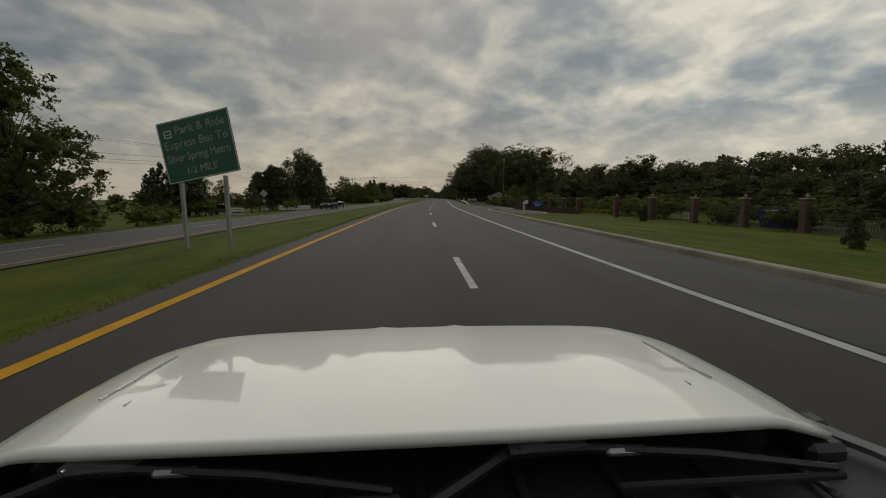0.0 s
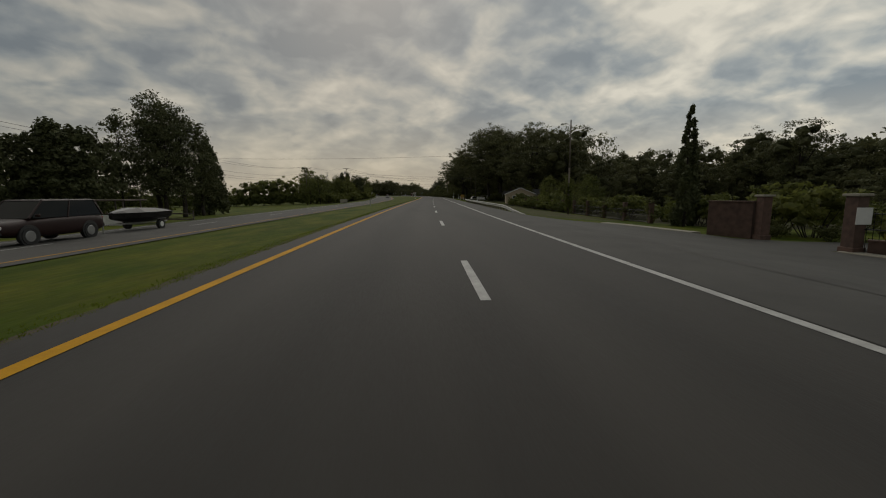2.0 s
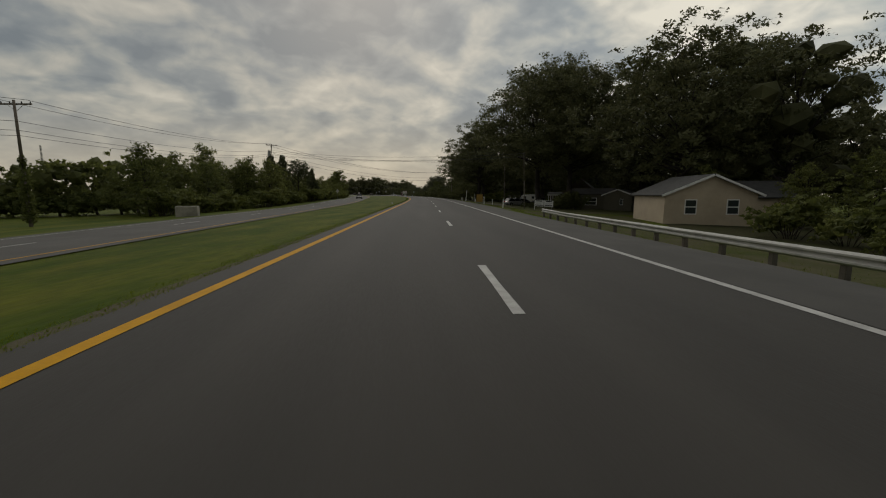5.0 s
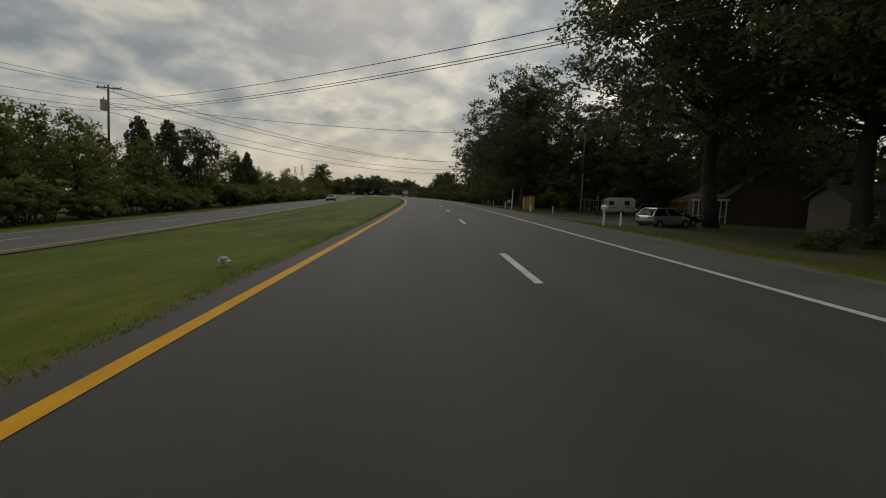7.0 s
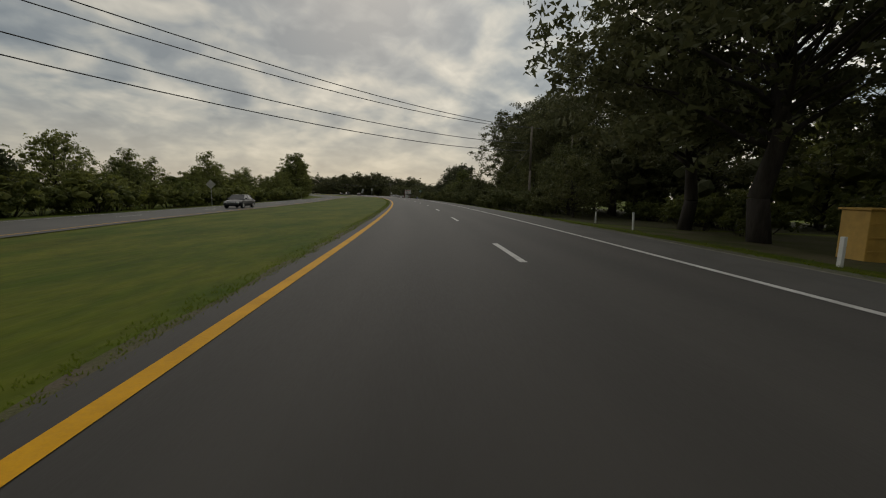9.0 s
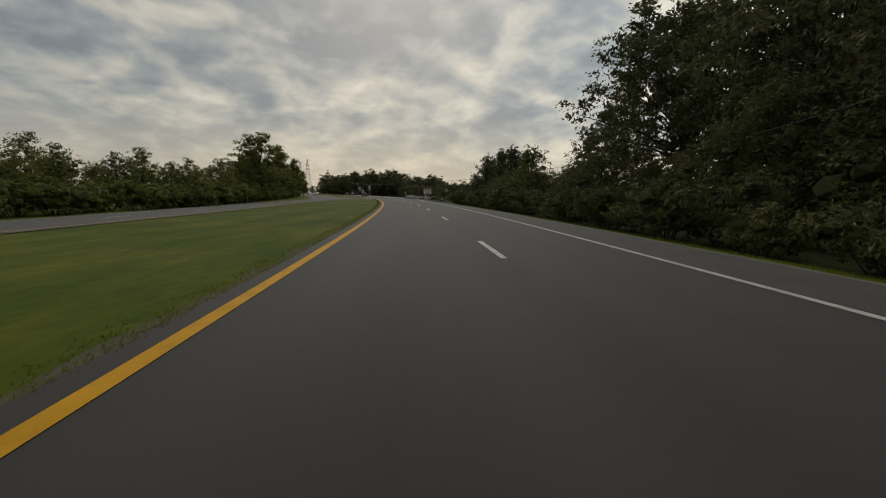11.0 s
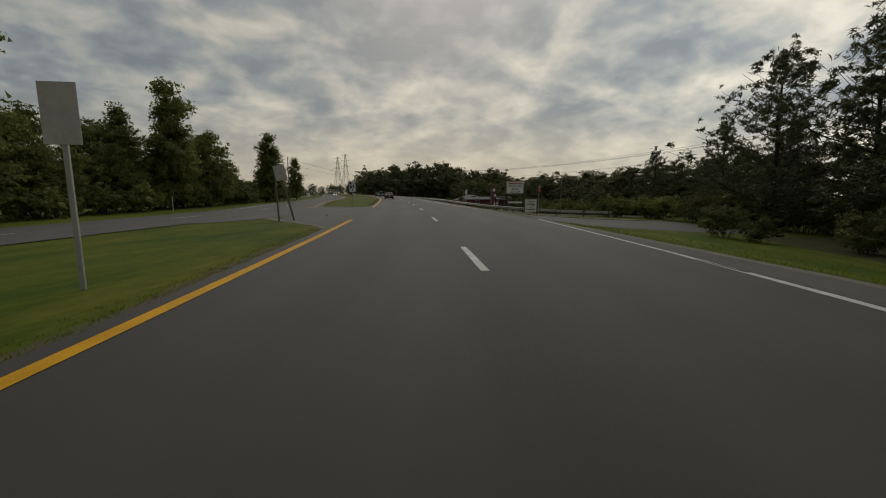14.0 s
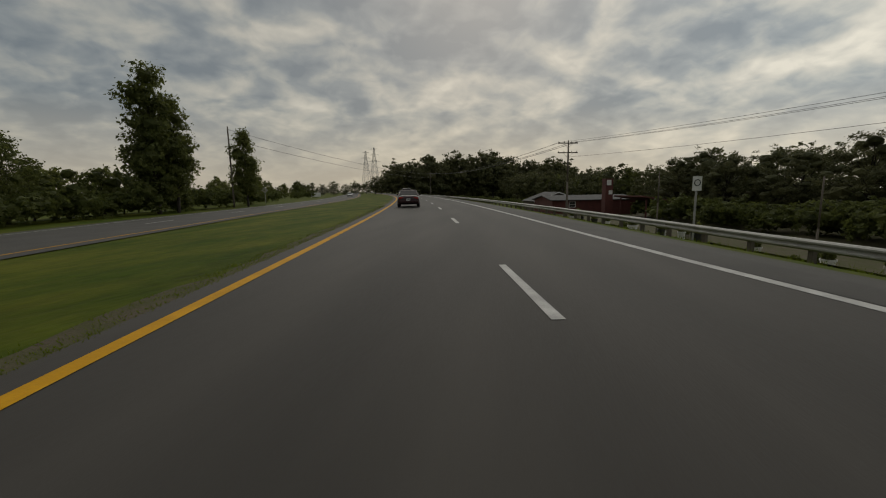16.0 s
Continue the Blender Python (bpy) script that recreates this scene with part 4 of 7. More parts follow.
WOOD = [Kind("woodland_tree", broad_tree(21 + i, 21, 6.5, 1.8, 34, 1800, 0.62, M["leaf_dark"], 0.35, 1.0, 1.35, 0.08, 0.5, 0.55), M["leaf_dark"], "dark woodland tree in a dense stand", "tree") for i in range(4)]
MAPLE = [Kind("broadleaf_tree", broad_tree(31 + i, 12, 3.9, 1.2, 46, 5200, 0.18, M["leaf"], 0.2, 1.0, 1.1, 0.07, 0.26, 0.28), M["leaf"], "green broadleaf tree in full leaf", "tree") for i in range(4)]
BIG_MAPLE = [Kind("broadleaf_tree", broad_tree(131 + i, 14, 4.6, 1.4, 64, 13500, 0.165, M["leaf"], 0.24, 1.0, 1.12, 0.04, 0.26, 0.30, 30), M["leaf"], "large green broadleaf tree in full leaf", "tree") for i in range(2)]
EDGE_TREE = [Kind("forest_edge_tree", broad_tree(141 + i, 8, 4.0, 0.6, 48, 7000, 0.115, M["leaf_edge"], 0.16, 1.0, 1.15, 0.07, 0.24, 0.28), M["leaf_edge"], "dark broadleaf tree at the forest edge", "tree") for i in range(3)]
HEDGE = [Kind("hedge_tree", broad_tree(41 + i, 12, 4.2, 0.8, 26, 1450, 0.38, M["leaf"], 0.2, 1.0, 1.25, 0.08, 0.3, 0.55), M["leaf"], "green hedge tree seen far off", "tree") for i in range(3)]
LOW_WOOD = [Kind("woodland_tree", broad_tree(25 + i, 10, 5.0, 0.5, 40, 2000, 0.28, M["leaf_dark"], 0.2, 1.0, 1.2, 0.08, 0.3, 0.34), M["leaf_dark"], "low broad tree in a dense dark wood", "tree") for i in range(4)]
RIDGE_TREE = [Kind("woodland_tree", broad_tree(225 + i, 18, 6.5, 1.0, 52, 2400, 0.50, M["leaf_dark"], 0.3, 1.0, 1.2, 0.08, 0.5, 0.34), M["leaf_dark"], "tree of the wooded ridge ahead", "tree") for i in range(4)]
LOW_HEDGE = [Kind("hedge_tree", broad_tree(45 + i, 8, 4.3, 0.3, 28, 1200, 0.33, M["leaf"], 0.16, 1.0, 1.25, 0.08, 0.26, 0.55), M["leaf"], "low broad green hedge tree", "tree") for i in range(3)]
POPLAR = [Kind("slender_tree", broad_tree(51 + i, 14, 2.7, 1.6, 40, 7000, 0.19, M["leaf"], 0.17, 0.66, 1.3, 0.12, 0.28, 0.6), M["leaf"], "tall slender broadleaf tree", "tree") for i in range(2)]
CEDAR = [Kind("cedar_tree", cedar_tree(61 + i, 12, 2.9, 5600, 0.23, columns=1 + i), M["needle"], "dark upright red cedar", "tree") for i in range(3)]
CLUMP_CEDAR = [Kind("cedar_tree", broad_tree(166 + i, 14, 3.4, 2.6, 46, 9500, 0.125, M["needle"], 0.24, 0.8, 1.15, 0.10, 0.24), M["needle"], "tall dark cedar with a ragged flat top", "tree") for i in range(2)]
SLIM_CEDAR = Kind("cedar_tree", broad_tree(171, 12, 1.7, 2.0, 34, 4500, 0.12, M["needle"], 0.14, 0.8, 1.3, 0.10, 0.2), M["needle"], "slim dark cedar with a ragged crown", "tree")
WHITE_PINE = [Kind("pine_tree", plume_pine(181 + i, 12.5, 4.4, 9000, 0.205), M["needle"], "bushy dark white pine with feathery plumes", "tree") for i in range(2)]
BROAD_PINE = Kind("pine_tree", plume_pine(188, 12.5, 7.4, 15000, 0.20, 14), M["needle"], "broad white pine with long low boughs", "tree")
FLAT_PINE = Kind("pine_tree", broad_tree(175, 10, 3.2, 6.0, 30, 4200, 0.13, M["needle"], 0.15, 1.0, 1.0, 0.08, 0.24), M["needle"], "umbrella-shaped pine over the thicket", "tree")
GOLD = Kind("shrub", shrub(120, 3.0, 2.0, 2600, 0.11), M["leaf_yellow"], "yellow-green clipped hedge shrub beside the entrance", "shrub")
JUNIPER = [Kind("juniper_tree", broad_tree(66 + i, 12, 3.0, 1.0, 44, 6000, 0.22, M["needle"], 0.2, 0.85), M["needle"], "dark bushy cedar with a ragged crown", "tree") for i in range(3)]
CYPRESS = Kind("cypress_tree", cedar_tree(70, 9, 1.1, 3000, 0.17), M["needle"], "narrow dark cypress column beside a brick wall", "tree")
SPRUCE = Kind("spruce_tree", pine_tree(90, 13, 3.0, 5200, 0.20, 16, 0.5), M["needle"], "open-branched spruce with drooping boughs", "tree")
THICKET = [Kind("shrub", shrub(111 + i, 3.0, 2.0, 2600, 0.11), M["leaf_edge"], "dense green shrub at the forest edge", "shrub") for i in range(3)]
SHRUB = [Kind("shrub", shrub(101 + i, 3.0, 2.0, 1150, 0.155), M["leaf_light"], "rounded green roadside shrub", "shrub") for i in range(3)]


def pick(kinds):
    return kinds[rnd.randrange(len(kinds))]


def row(kinds, s0, s1, step, off, spread, lo, hi, group, base=1.0, label="", wide=1.0):
    """A ragged row of trees; lo to hi: heights over base, the kind's own height; wide: spread of the crowns."""
    s = s0
    while s < s1:
        o = off(s) if callable(off) else off
        pick(kinds).put(s, o + (rnd.random() - 0.5) * spread, (lo + (hi - lo) * rnd.random()) / base * wide, group, label, 1 / wide)
        s += step * (0.7 + 0.6 * rnd.random())


FAR_SCRUB = []


def far_row(s0, s1, step, off, spread, lo, hi):
    """Far scrub: one joined mesh, made below."""
    s = s0
    while s < s1:
        size = (lo + (hi - lo) * rnd.random()) / 3.0
        FAR_SCRUB.append((rnd.randrange(3), spot(s, off + (rnd.random() - 0.5) * spread, rnd.random() * 360, 0, size)))
        s += step * (0.7 + 0.6 * rnd.random())


# --- along the far carriageway
for s, o, h in ((17, -21.5, 10.5), (26, -21.8, 11.3), (31, -27, 9), (10, -23, 12), (20, -29, 11)):
    pick(BIG_MAPLE).put(s, o, h / 14, "trees beside the far carriageway")
row(SHRUB, 6, 44, 3.2, -21.5, 3, 1.5, 2.6, "scrub beside the far carriageway", 3.0)
JUNIPER[0].put(64.2, -34.6, 9.3 / 12 * 1.4, "cedars", "broad bushy tree with boughs down to the grass", 0.72)
for s, o, k in ((62.6, -33.0, 0.9), (63.8, -31.8, 1.0), (65.4, -33.2, 0.95), (64.4, -35.8, 1.1), (62.2, -35.6, 0.9)):
    SHRUB[1].put(s, o, k, "scrub beside the far carriageway", "leafy shrub under a broad bushy tree")
CEDAR[2].put(64.5, -40.2, 8.6 / 12 * 1.1, "cedars", "dark cedar behind a broad bushy tree", 0.91)
MAPLE[1].put(69.5, -36.5, 8.4 / 12, "trees beside the far carriageway", "small open tree with thin pale leaves")
MAPLE[0].put(119, -59, 9.0 / 12, "trees beside the far carriageway")
MAPLE[3].put(111, -59.5, 7.5 / 12, "trees beside the far carriageway")
row(LOW_HEDGE, 55, 135, 6, -80, 10, 5.0, 7.0, "far hedge trees", 8)
pick(MAPLE).put(76, -30, 0.42, "trees beside the far carriageway")
SHRUB[1].put(71, -20.8, 0.75, "scrub beside the far carriageway")
for s, o, h, k in ((97.5, -28.0, 14.3, 0), (98.8, -25.9, 13.4, 1), (101, -24.9, 9.8, 0), (96.5, -26.8, 12.6, 1)):
    CLUMP_CEDAR[k].put(s, o, h / 14, "cedars", "tall dark cedar in a roadside clump", 1.0)
SLIM_CEDAR.put(95, -30.3, 1.0, "cedars")
CEDAR[1].put(102.3, -25.2, 10.4 / 12, "cedars", "dark cedar with boughs down to the grass", 1.0)
for s, o, h, k in ((88, -31, 9.8, 1), (90, -29.4, 9.4, 2), (91, -33, 9.2, 0), (87, -33.6, 8.4, 2)):
    JUNIPER[k].put(s, o, h / 12 * 1.1, "cedars", "dark ragged cedar beside a low stand", 0.91)
row(SHRUB, 96, 104, 3, -33, 12, 1.6, 2.6, "scrub beside the far carriageway", 3.0)
# open field with a hedge line far behind
for i in range(15):
    o = -37 - 5.2 * i
    pick(LOW_HEDGE).put(184 + 0.16 * (-37 - o) + 4 * rnd.random(), o, float(np.interp(o, (-110, -75, -50, -37), (6.0, 6.2, 8.2, 8.8))) * (0.85 + 0.3 * rnd.random()) / 8, "far hedge trees")
    FAR_SCRUB.append((i % 3, spot(181 + 0.16 * (-37 - o), o + 2, i * 50, 0, 1.0 + 0.4 * rnd.random())))
    FAR_SCRUB.append((i % 3, spot(183 + 0.16 * (-37 - o), o - 1, i * 80, 0, 1.2 + 0.4 * rnd.random())))
# thicket
pick(MAPLE).put(173, -30, 0.72, "thicket trees")
row(MAPLE, 177, 205, 4.6, -33, 4, 7.5, 9.3, "thicket trees", 12, wide=1.15)
for s, o, h in ((223, -48, 14.2), (216, -44, 12.5), (229, -42, 11.0), (210, -33, 10.2), (208, -28.4, 9.3), (203, -31, 8.8), (214, -30.5, 8.2), (219.5, -29.5, 8.4), (233, -30, 7.6), (238, -32, 7.8), (247, -31, 9.6), (252, -33, 8.2), (257, -30, 7.4), (263, -33, 8.0), (269, -31, 7.0)):
    pick(MAPLE).put(s, o, h / 12, "thicket trees")
for s, o, h, k in ((225.5, -33.5, 10.6, 0), (228.5, -31.6, 10.6, 0), (248, -28.5, 8.4, 0), (241.5, -29, 7.4, 1)):
    CEDAR[k].put(s, o, h / 12, "thicket cedars", "", 1.1)
FLAT_PINE.put(227.5, -27.6, 1.02, "thicket cedars")
row(MAPLE, 274, 352, 5.6, lambda s: float(np.interp(s, (250, 330, 352), (-33, -31, -30))), 4, 5.2, 7.0, "thicket trees", 12)
for s, o, h in ((296, -32.3, 9.2), (305, -35, 8.1), (313, -36, 8.1), (333, -35.5, 8.6), (341, -27.2, 7.7), (327, -26.5, 6.6), (349, -28, 5.9), (355, -29.5, 8.2)):
    pick(MAPLE).put(s, o, h / 12, "thicket trees")
row(SHRUB, 170, 352, 2.0, lambda s: float(np.interp(s, (170, 200, 250, 330, 352), (-27.5, -26.5, -27.5, -25.5, -25))), 3, 2.4, 4.2, "thicket scrub", 3.0)
row(LOW_HEDGE, 240, 350, 7, -41, 6, 4.8, 6.4, "thicket trees", 8)
row(LOW_HEDGE, 394, 452, 4.5, -31, 3, 4.4, 5.6, "thicket trees", 8)
BIG_MAPLE[0].put(365, -26.0, 15.6 / 14, "thicket trees", "tall leafy tree beside the far road", 1.0)
for s, o, h in ((379, -29, 9.5), (359.5, -28, 9.0), (370, -28.5, 12), (375, -31, 10), (391, -31, 10.5), (387, -29, 9.5), (402.5, -24.2, 10.6), (406, -26.0, 11.2), (383, -33, 9.5)):
    pick(BIG_MAPLE).put(s, o, h / 14, "thicket trees")
for s, o, h, k in ((395, -25.2, 15.6, 0), (397, -26.4, 12.6, 1), (390, -28, 12.0, 1), (436, -24.3, 14.8, 0), (438, -23.4, 12.6, 1), (439, -26.0, 11.5, 1)):
    POPLAR[k].put(s, o, h / 14, "slender trees")
row(MAPLE, 372, 432, 5, -29.5, 4, 6.6, 9.0, "thicket trees", 12)
row(SHRUB, 353, 410, 3.0, -25.5, 3, 2.3, 4.0, "thicket scrub", 3.0)
far_row(410, 470, 2.4, -25.8, 3, 2.6, 4.4)
row(MAPLE, 440, 490, 6, -33, 6, 4.0, 5.6, "thicket trees", 12)
far_row(470, 640, 7, -34, 12, 2.2, 3.8)
row(HEDGE, 520, 700, 12, -48, 20, 6, 9, "thicket trees", 12)
POPLAR[1].put(453, -21.4, 0.80, "slender trees", "vine-covered tree beside a pole")

# --- right side
row(LOW_WOOD, 0, 130, 4.2, lambda s: 82 - 0.12 * s, 10, 10.6, 12.2, "wood behind the garden", 10)
for s, o, h in ((150, 45, 10.0), (141, 51, 10.6), (129, 56, 11.6), (118, 60, 12.2), (158, 52, 11.4), (147, 60, 11.8), (112, 62, 12.6)):
    pick(OAK_FAR).put(s, o, h / 21 * 1.2, "wood behind the garden", "", 0.94)
row(WOOD, 125, 165, 6, lambda s: 84 - 0.12 * s, 10, 12, 14, "wood behind the garden", 21)
row(WOOD, 172, 205, 7, 70, 8, 14, 17, "wood behind the garden", 21)
row(WOOD, 120, 170, 9, lambda s: 98 - 0.1 * s, 10, 14, 16.2, "wood behind the garden", 21)
row(LOW_WOOD, 0, 130, 9, lambda s: 94 - 0.12 * s, 8, 12.0, 14.2, "wood behind the garden", 10)
row(LOW_WOOD, 0, 165, 6, lambda s: 72 - 0.11 * s, 8, 6, 7.5, "wood behind the garden", 10, wide=1.2)
row(SHRUB, 20, 130, 3.4, 33, 7, 1.6, 3.2, "garden shrubs", 3.0, "clipped green garden shrub behind the fence")
row(SHRUB, 103, 138, 2.6, 22.0, 2, 1.4, 2.3, "garden shrubs", 3.0, "overgrown green shrub over the brick posts")
row(SHRUB, 64, 150, 3.0, 26, 4, 2.0, 3.6, "garden shrubs", 3.0, "overgrown green shrub behind the brick posts")
far_row(30, 120, 6, 46, 14, 2.0, 4.0)
CYPRESS.put(79, 22.6, 0.80, "cypress", "", 1.25)
CYPRESS.put(80.2, 24.0, 0.52, "cypress", "", 1.2)
for s, o, k in ((69.8, 21.8, 0.30), (71.2, 22.6, 0.36), (68.6, 23.6, 0.3), (60.5, 26, 0.3)):
    THICKET[1].put(s, o, k, "entrance hedge", "dark green clipped shrub beside the entrance wall")
for k in range(9):
    GOLD.put(66.8 - 1.3 * k, 25.2 + 0.5 * k, 0.30 + 0.05 * rnd.random(), "entrance hedge", "", 0.95)
for s, o in ((16.9, 22.8), (39, 25)):
    CEDAR[0].put(s, o, 0.15, "young conifers", "small dark conifer planted on the lawn", 0.9)
row(MAPLE, 120, 168, 6, 33, 6, 5, 7.6, "trees beside the houses", 12)
BARE = Kind("half_bare_tree", broad_tree(99, 14, 3.6, 4.0, 26, 700, 0.2, M["leaf_dark"], 0.2), M["leaf_dark"], "half-bare tree with thin leafless limbs", "tree")
BARE.put(179, 58, 22.7 / 14, "trees beside the houses")
for s, o, k in ((186.6, 18.8, 0.32), (187.2, 20.2, 0.38)):
    THICKET[0].put(s, o, k, "trees beside the houses", "dark overgrown shrub in a front yard")
for s, o, h in ((184.6, 24.0, 2.6), (186.2, 25.2, 3.0), (187.6, 25.9, 2.6), (186.4, 27.0, 3.2), (188.8, 24.2, 1.7)):
    THICKET[2].put(s, o, h / 3.0, "trees beside the houses", "tall dark shrub before a front yard house")
# great oaks over the houses
OAK_NEAR.put(202, 25.8, 1.36, "great oaks", "", 0.92)
OAK_NEAR.put(193, 28.5, 1.2, "great oaks", "", 0.95)
for s, o, h in ((236.5, 19.8, 21.3), (246, 22.5, 20), (226.5, 34.8, 20), (213, 38, 15), (172, 34, 21.5), (193, 41, 25)):
    OAK[0 if o < 30 else 1].put(s, o, h / 21 * 1.12, "great oaks", "", 0.9)
for s, o, h in ((166, 42, 19.5), (176, 44, 23), (180, 51, 24), (190, 52, 16), (200, 43, 11.5), (197, 47, 12), (217, 45, 13), (228, 47, 13.5), (219, 52, 14), (240, 46, 14), (233, 40, 12.5), (257, 34, 15), (266, 31, 14), (270, 40, 16), (258, 48, 16), (210, 57, 11), (194, 60, 14), (221, 56, 13), (237, 32, 16)):
    pick(OAK_FAR).put(s, o, h / 21, "great oaks")
# tall stand at the forest edge
for s, o, h in ((304, 30.5, 22.6), (296, 33, 22.5), (288, 28, 20), (277, 27, 18.5), (270.5, 31, 18.5)):
    pick(OAK).put(s, o, h / 21, "great oaks", "tall dark oak at the forest edge")
OAK[1].put(329, 39, 18.2 / 21 * 0.85, "great oaks", "dark oak standing over the roadside scrub", 1.18)
dead_tree(319, 35, 15.3, 8, "dead leafless tree among the oaks")
row(HEDGE, 180, 262, 5, 56, 8, 8, 12, "trees behind the houses", 12)
far_row(184, 262, 4.5, 47, 8, 2.5, 4.0)
row(HEDGE, 236, 330, 5, 44, 8, 9, 12, "trees behind the houses", 12)
row(SHRUB, 236, 262, 2.6, 30, 6, 2.5, 4.0, "roadside scrub", 3.0)
row(SHRUB, 236, 262, 4, 26, 6, 2.0, 3.5, "roadside scrub", 3.0)
row(OAK_FAR, 266, 300, 7, 38.0, 5, 9, 12, "forest edge", 21, wide=1.2)
row(EDGE_TREE, 258, 292, 5, 20.5, 3, 6.5, 9, "forest edge", 8)
row(THICKET, 256, 346, 2.3, lambda s: float(np.interp(s, (256, 300, 346), (14.3, 13.6, 15.5))), 1.6, 1.8, 3.4, "forest edge scrub", 3.0)
row(EDGE_TREE, 297, 338, 3.6, lambda s: float(np.interp(s, (297, 338), (18, 20))), 3, 4.4, 5.6, "forest edge", 8, wide=1.15)
row(EDGE_TREE, 300, 345, 5.5, 27, 5, 5.0, 6.4, "forest edge", 8)
MAPLE[2].put(316, 19.0, 8.7 / 12, "forest edge", "open flat-topped tree over the scrub", 1.0)
for s, o, h, k in ((341, 23.5, 11.6, 0), (347, 27.5, 13.0, 1), (349.5, 29.2, 13.3, 0), (359, 29.5, 12.5, 1), (345, 21.5, 9.2, 1), (353, 25, 10.4, 0), (338, 22, 8.4, 1), (339.2, 27.2, 10.3, 0), (345.8, 30.5, 12.4, 0), (336.5, 30, 7.0, 1), (355, 32, 12.5, 1), (351, 21, 7.2, 1)):
    WHITE_PINE[k].put(s, o, h / 12.5 * 1.24, "pines at the side road", "", 0.81)
BROAD_PINE.put(367, 29.6, 12.8 / 12.5, "pines at the side road")
BROAD_PINE.put(362.5, 31.5, 13.4 / 12.5, "pines at the side road")
SPRUCE.put(342, 42.5, 16.8 / 13, "pines at the side road")
WHITE_PINE[1].put(387, 34.2, 8.8 / 12.5, "pines at the side road", "small dense pine beside the side road", 1.0)
for s, o, h in ((374.8, 32.5, 10.0), (371, 35, 9)):
    pick(WHITE_PINE).put(s, o, h / 12.5, "pines at the side road")
row(THICKET, 360, 374, 1.6, 29.3, 2.2, 2.0, 3.4, "forest edge scrub", 3.0)
row(SHRUB, 374, 386, 2.2, 30, 4, 2.0, 3.2, "forest edge scrub", 3.0)
row(THICKET, 346, 362, 2.6, 19.5, 3, 1.2, 2.3, "forest edge scrub", 3.0)
row(SHRUB, 384, 398, 3, 27, 4, 1.8, 3.2, "forest edge scrub", 3.0)
row(LOW_WOOD, 380, 560, 6.5, lambda s: 70 - 0.02 * s, 12, 9, 11.5, "wood below the road", 10)
row(OAK_FAR, 383, 455, 5.0, 48, 5, 8.2, 10.2, "wood below the road", 21, wide=1.25)
row(HEDGE, 455, 560, 5, lambda s: 62, 8, 8, 10.5, "wood below the road", 12)
far_row(386, 452, 2.4, 38, 5, 2.6, 4.2)
far_row(470, 560, 4, 30, 6, 1.8, 3.0)
far_row(420, 442, 1.8, 37, 6, 2.6, 4.2)
# wooded ridge ahead
for i in range(48):
    o = -3 + 2.5 * i
    h = float(np.interp(o, (3, 6, 16, 30, 40, 60, 66, 80, 92, 104, 120), (8.5, 13, 18, 20, 22.5, 23, 19, 19, 20, 13.5, 13)))
    pick(RIDGE_TREE).put(572 + 28 * rnd.random(), o + 2 * rnd.random(), h * (0.92 + 0.14 * rnd.random()) / 18, "wooded ridge")
for i in range(26):
    pick(RIDGE_TREE).put(640 + 60 * rnd.random(), 12 + 3.6 * i, (18 + 4 * rnd.random()) / 18, "wooded ridge")
for i in range(12):
    pick(RIDGE_TREE).put(640 + 50 * rnd.random(), -75 + 7 * i, (7.5 + 2 * rnd.random()) / 18 * 1.2, "wooded ridge", "", 0.8)


def joined_scrub():
    V, Fc, n = [], [], 0
    for k, m in FAR_SCRUB:
        me = SHRUB[k].crown
        co, li = np.empty(len(me.vertices) * 3), np.empty(len(me.loops), dtype=np.int32)
        me.vertices.foreach_get("co", co)
        me.loops.foreach_get("vertex_index", li)
        mm = np.array(m)
        V.append(co.reshape(-1, 3) @ mm[:3, :3].T + mm[:3, 3])
        Fc.append(li.reshape(-1, 3) + n)
        n += len(V[-1])
    g = Geo()
    g.v, g.f = np.concatenate(V).tolist(), np.concatenate(Fc).tolist()
    return g


structure("far_scrub", joined_scrub(), M["leaf_light"], "green scrub along the far hedges and woods", "scrub", kind="stuff", fix=False)

# ---------------------------------------------------------------- guard rails


def w_beam(stations, off, dip):
    prof = ((0.00, 0.70), (-0.035, 0.685), (-0.08, 0.645), (-0.08, 0.605), (-0.02, 0.56), (-0.02, 0.53), (-0.08, 0.485), (-0.08, 0.445), (-0.035, 0.405), (0.0, 0.39))
    rings = []
    for s in stations:
        o, low = off(s), dip(s)
        ring = []
        for dx, dz in prof:
            x, y, a = at(s, o + dx)
            ring.append((x, y, level(s, o) + dz - low))
        for dx, dz in prof[::-1]:
            x, y, a = at(s, o + dx + 0.008)
            ring.append((x, y, level(s, o) + dz - low))
        rings.append(ring)
    return Geo().loft(rings)


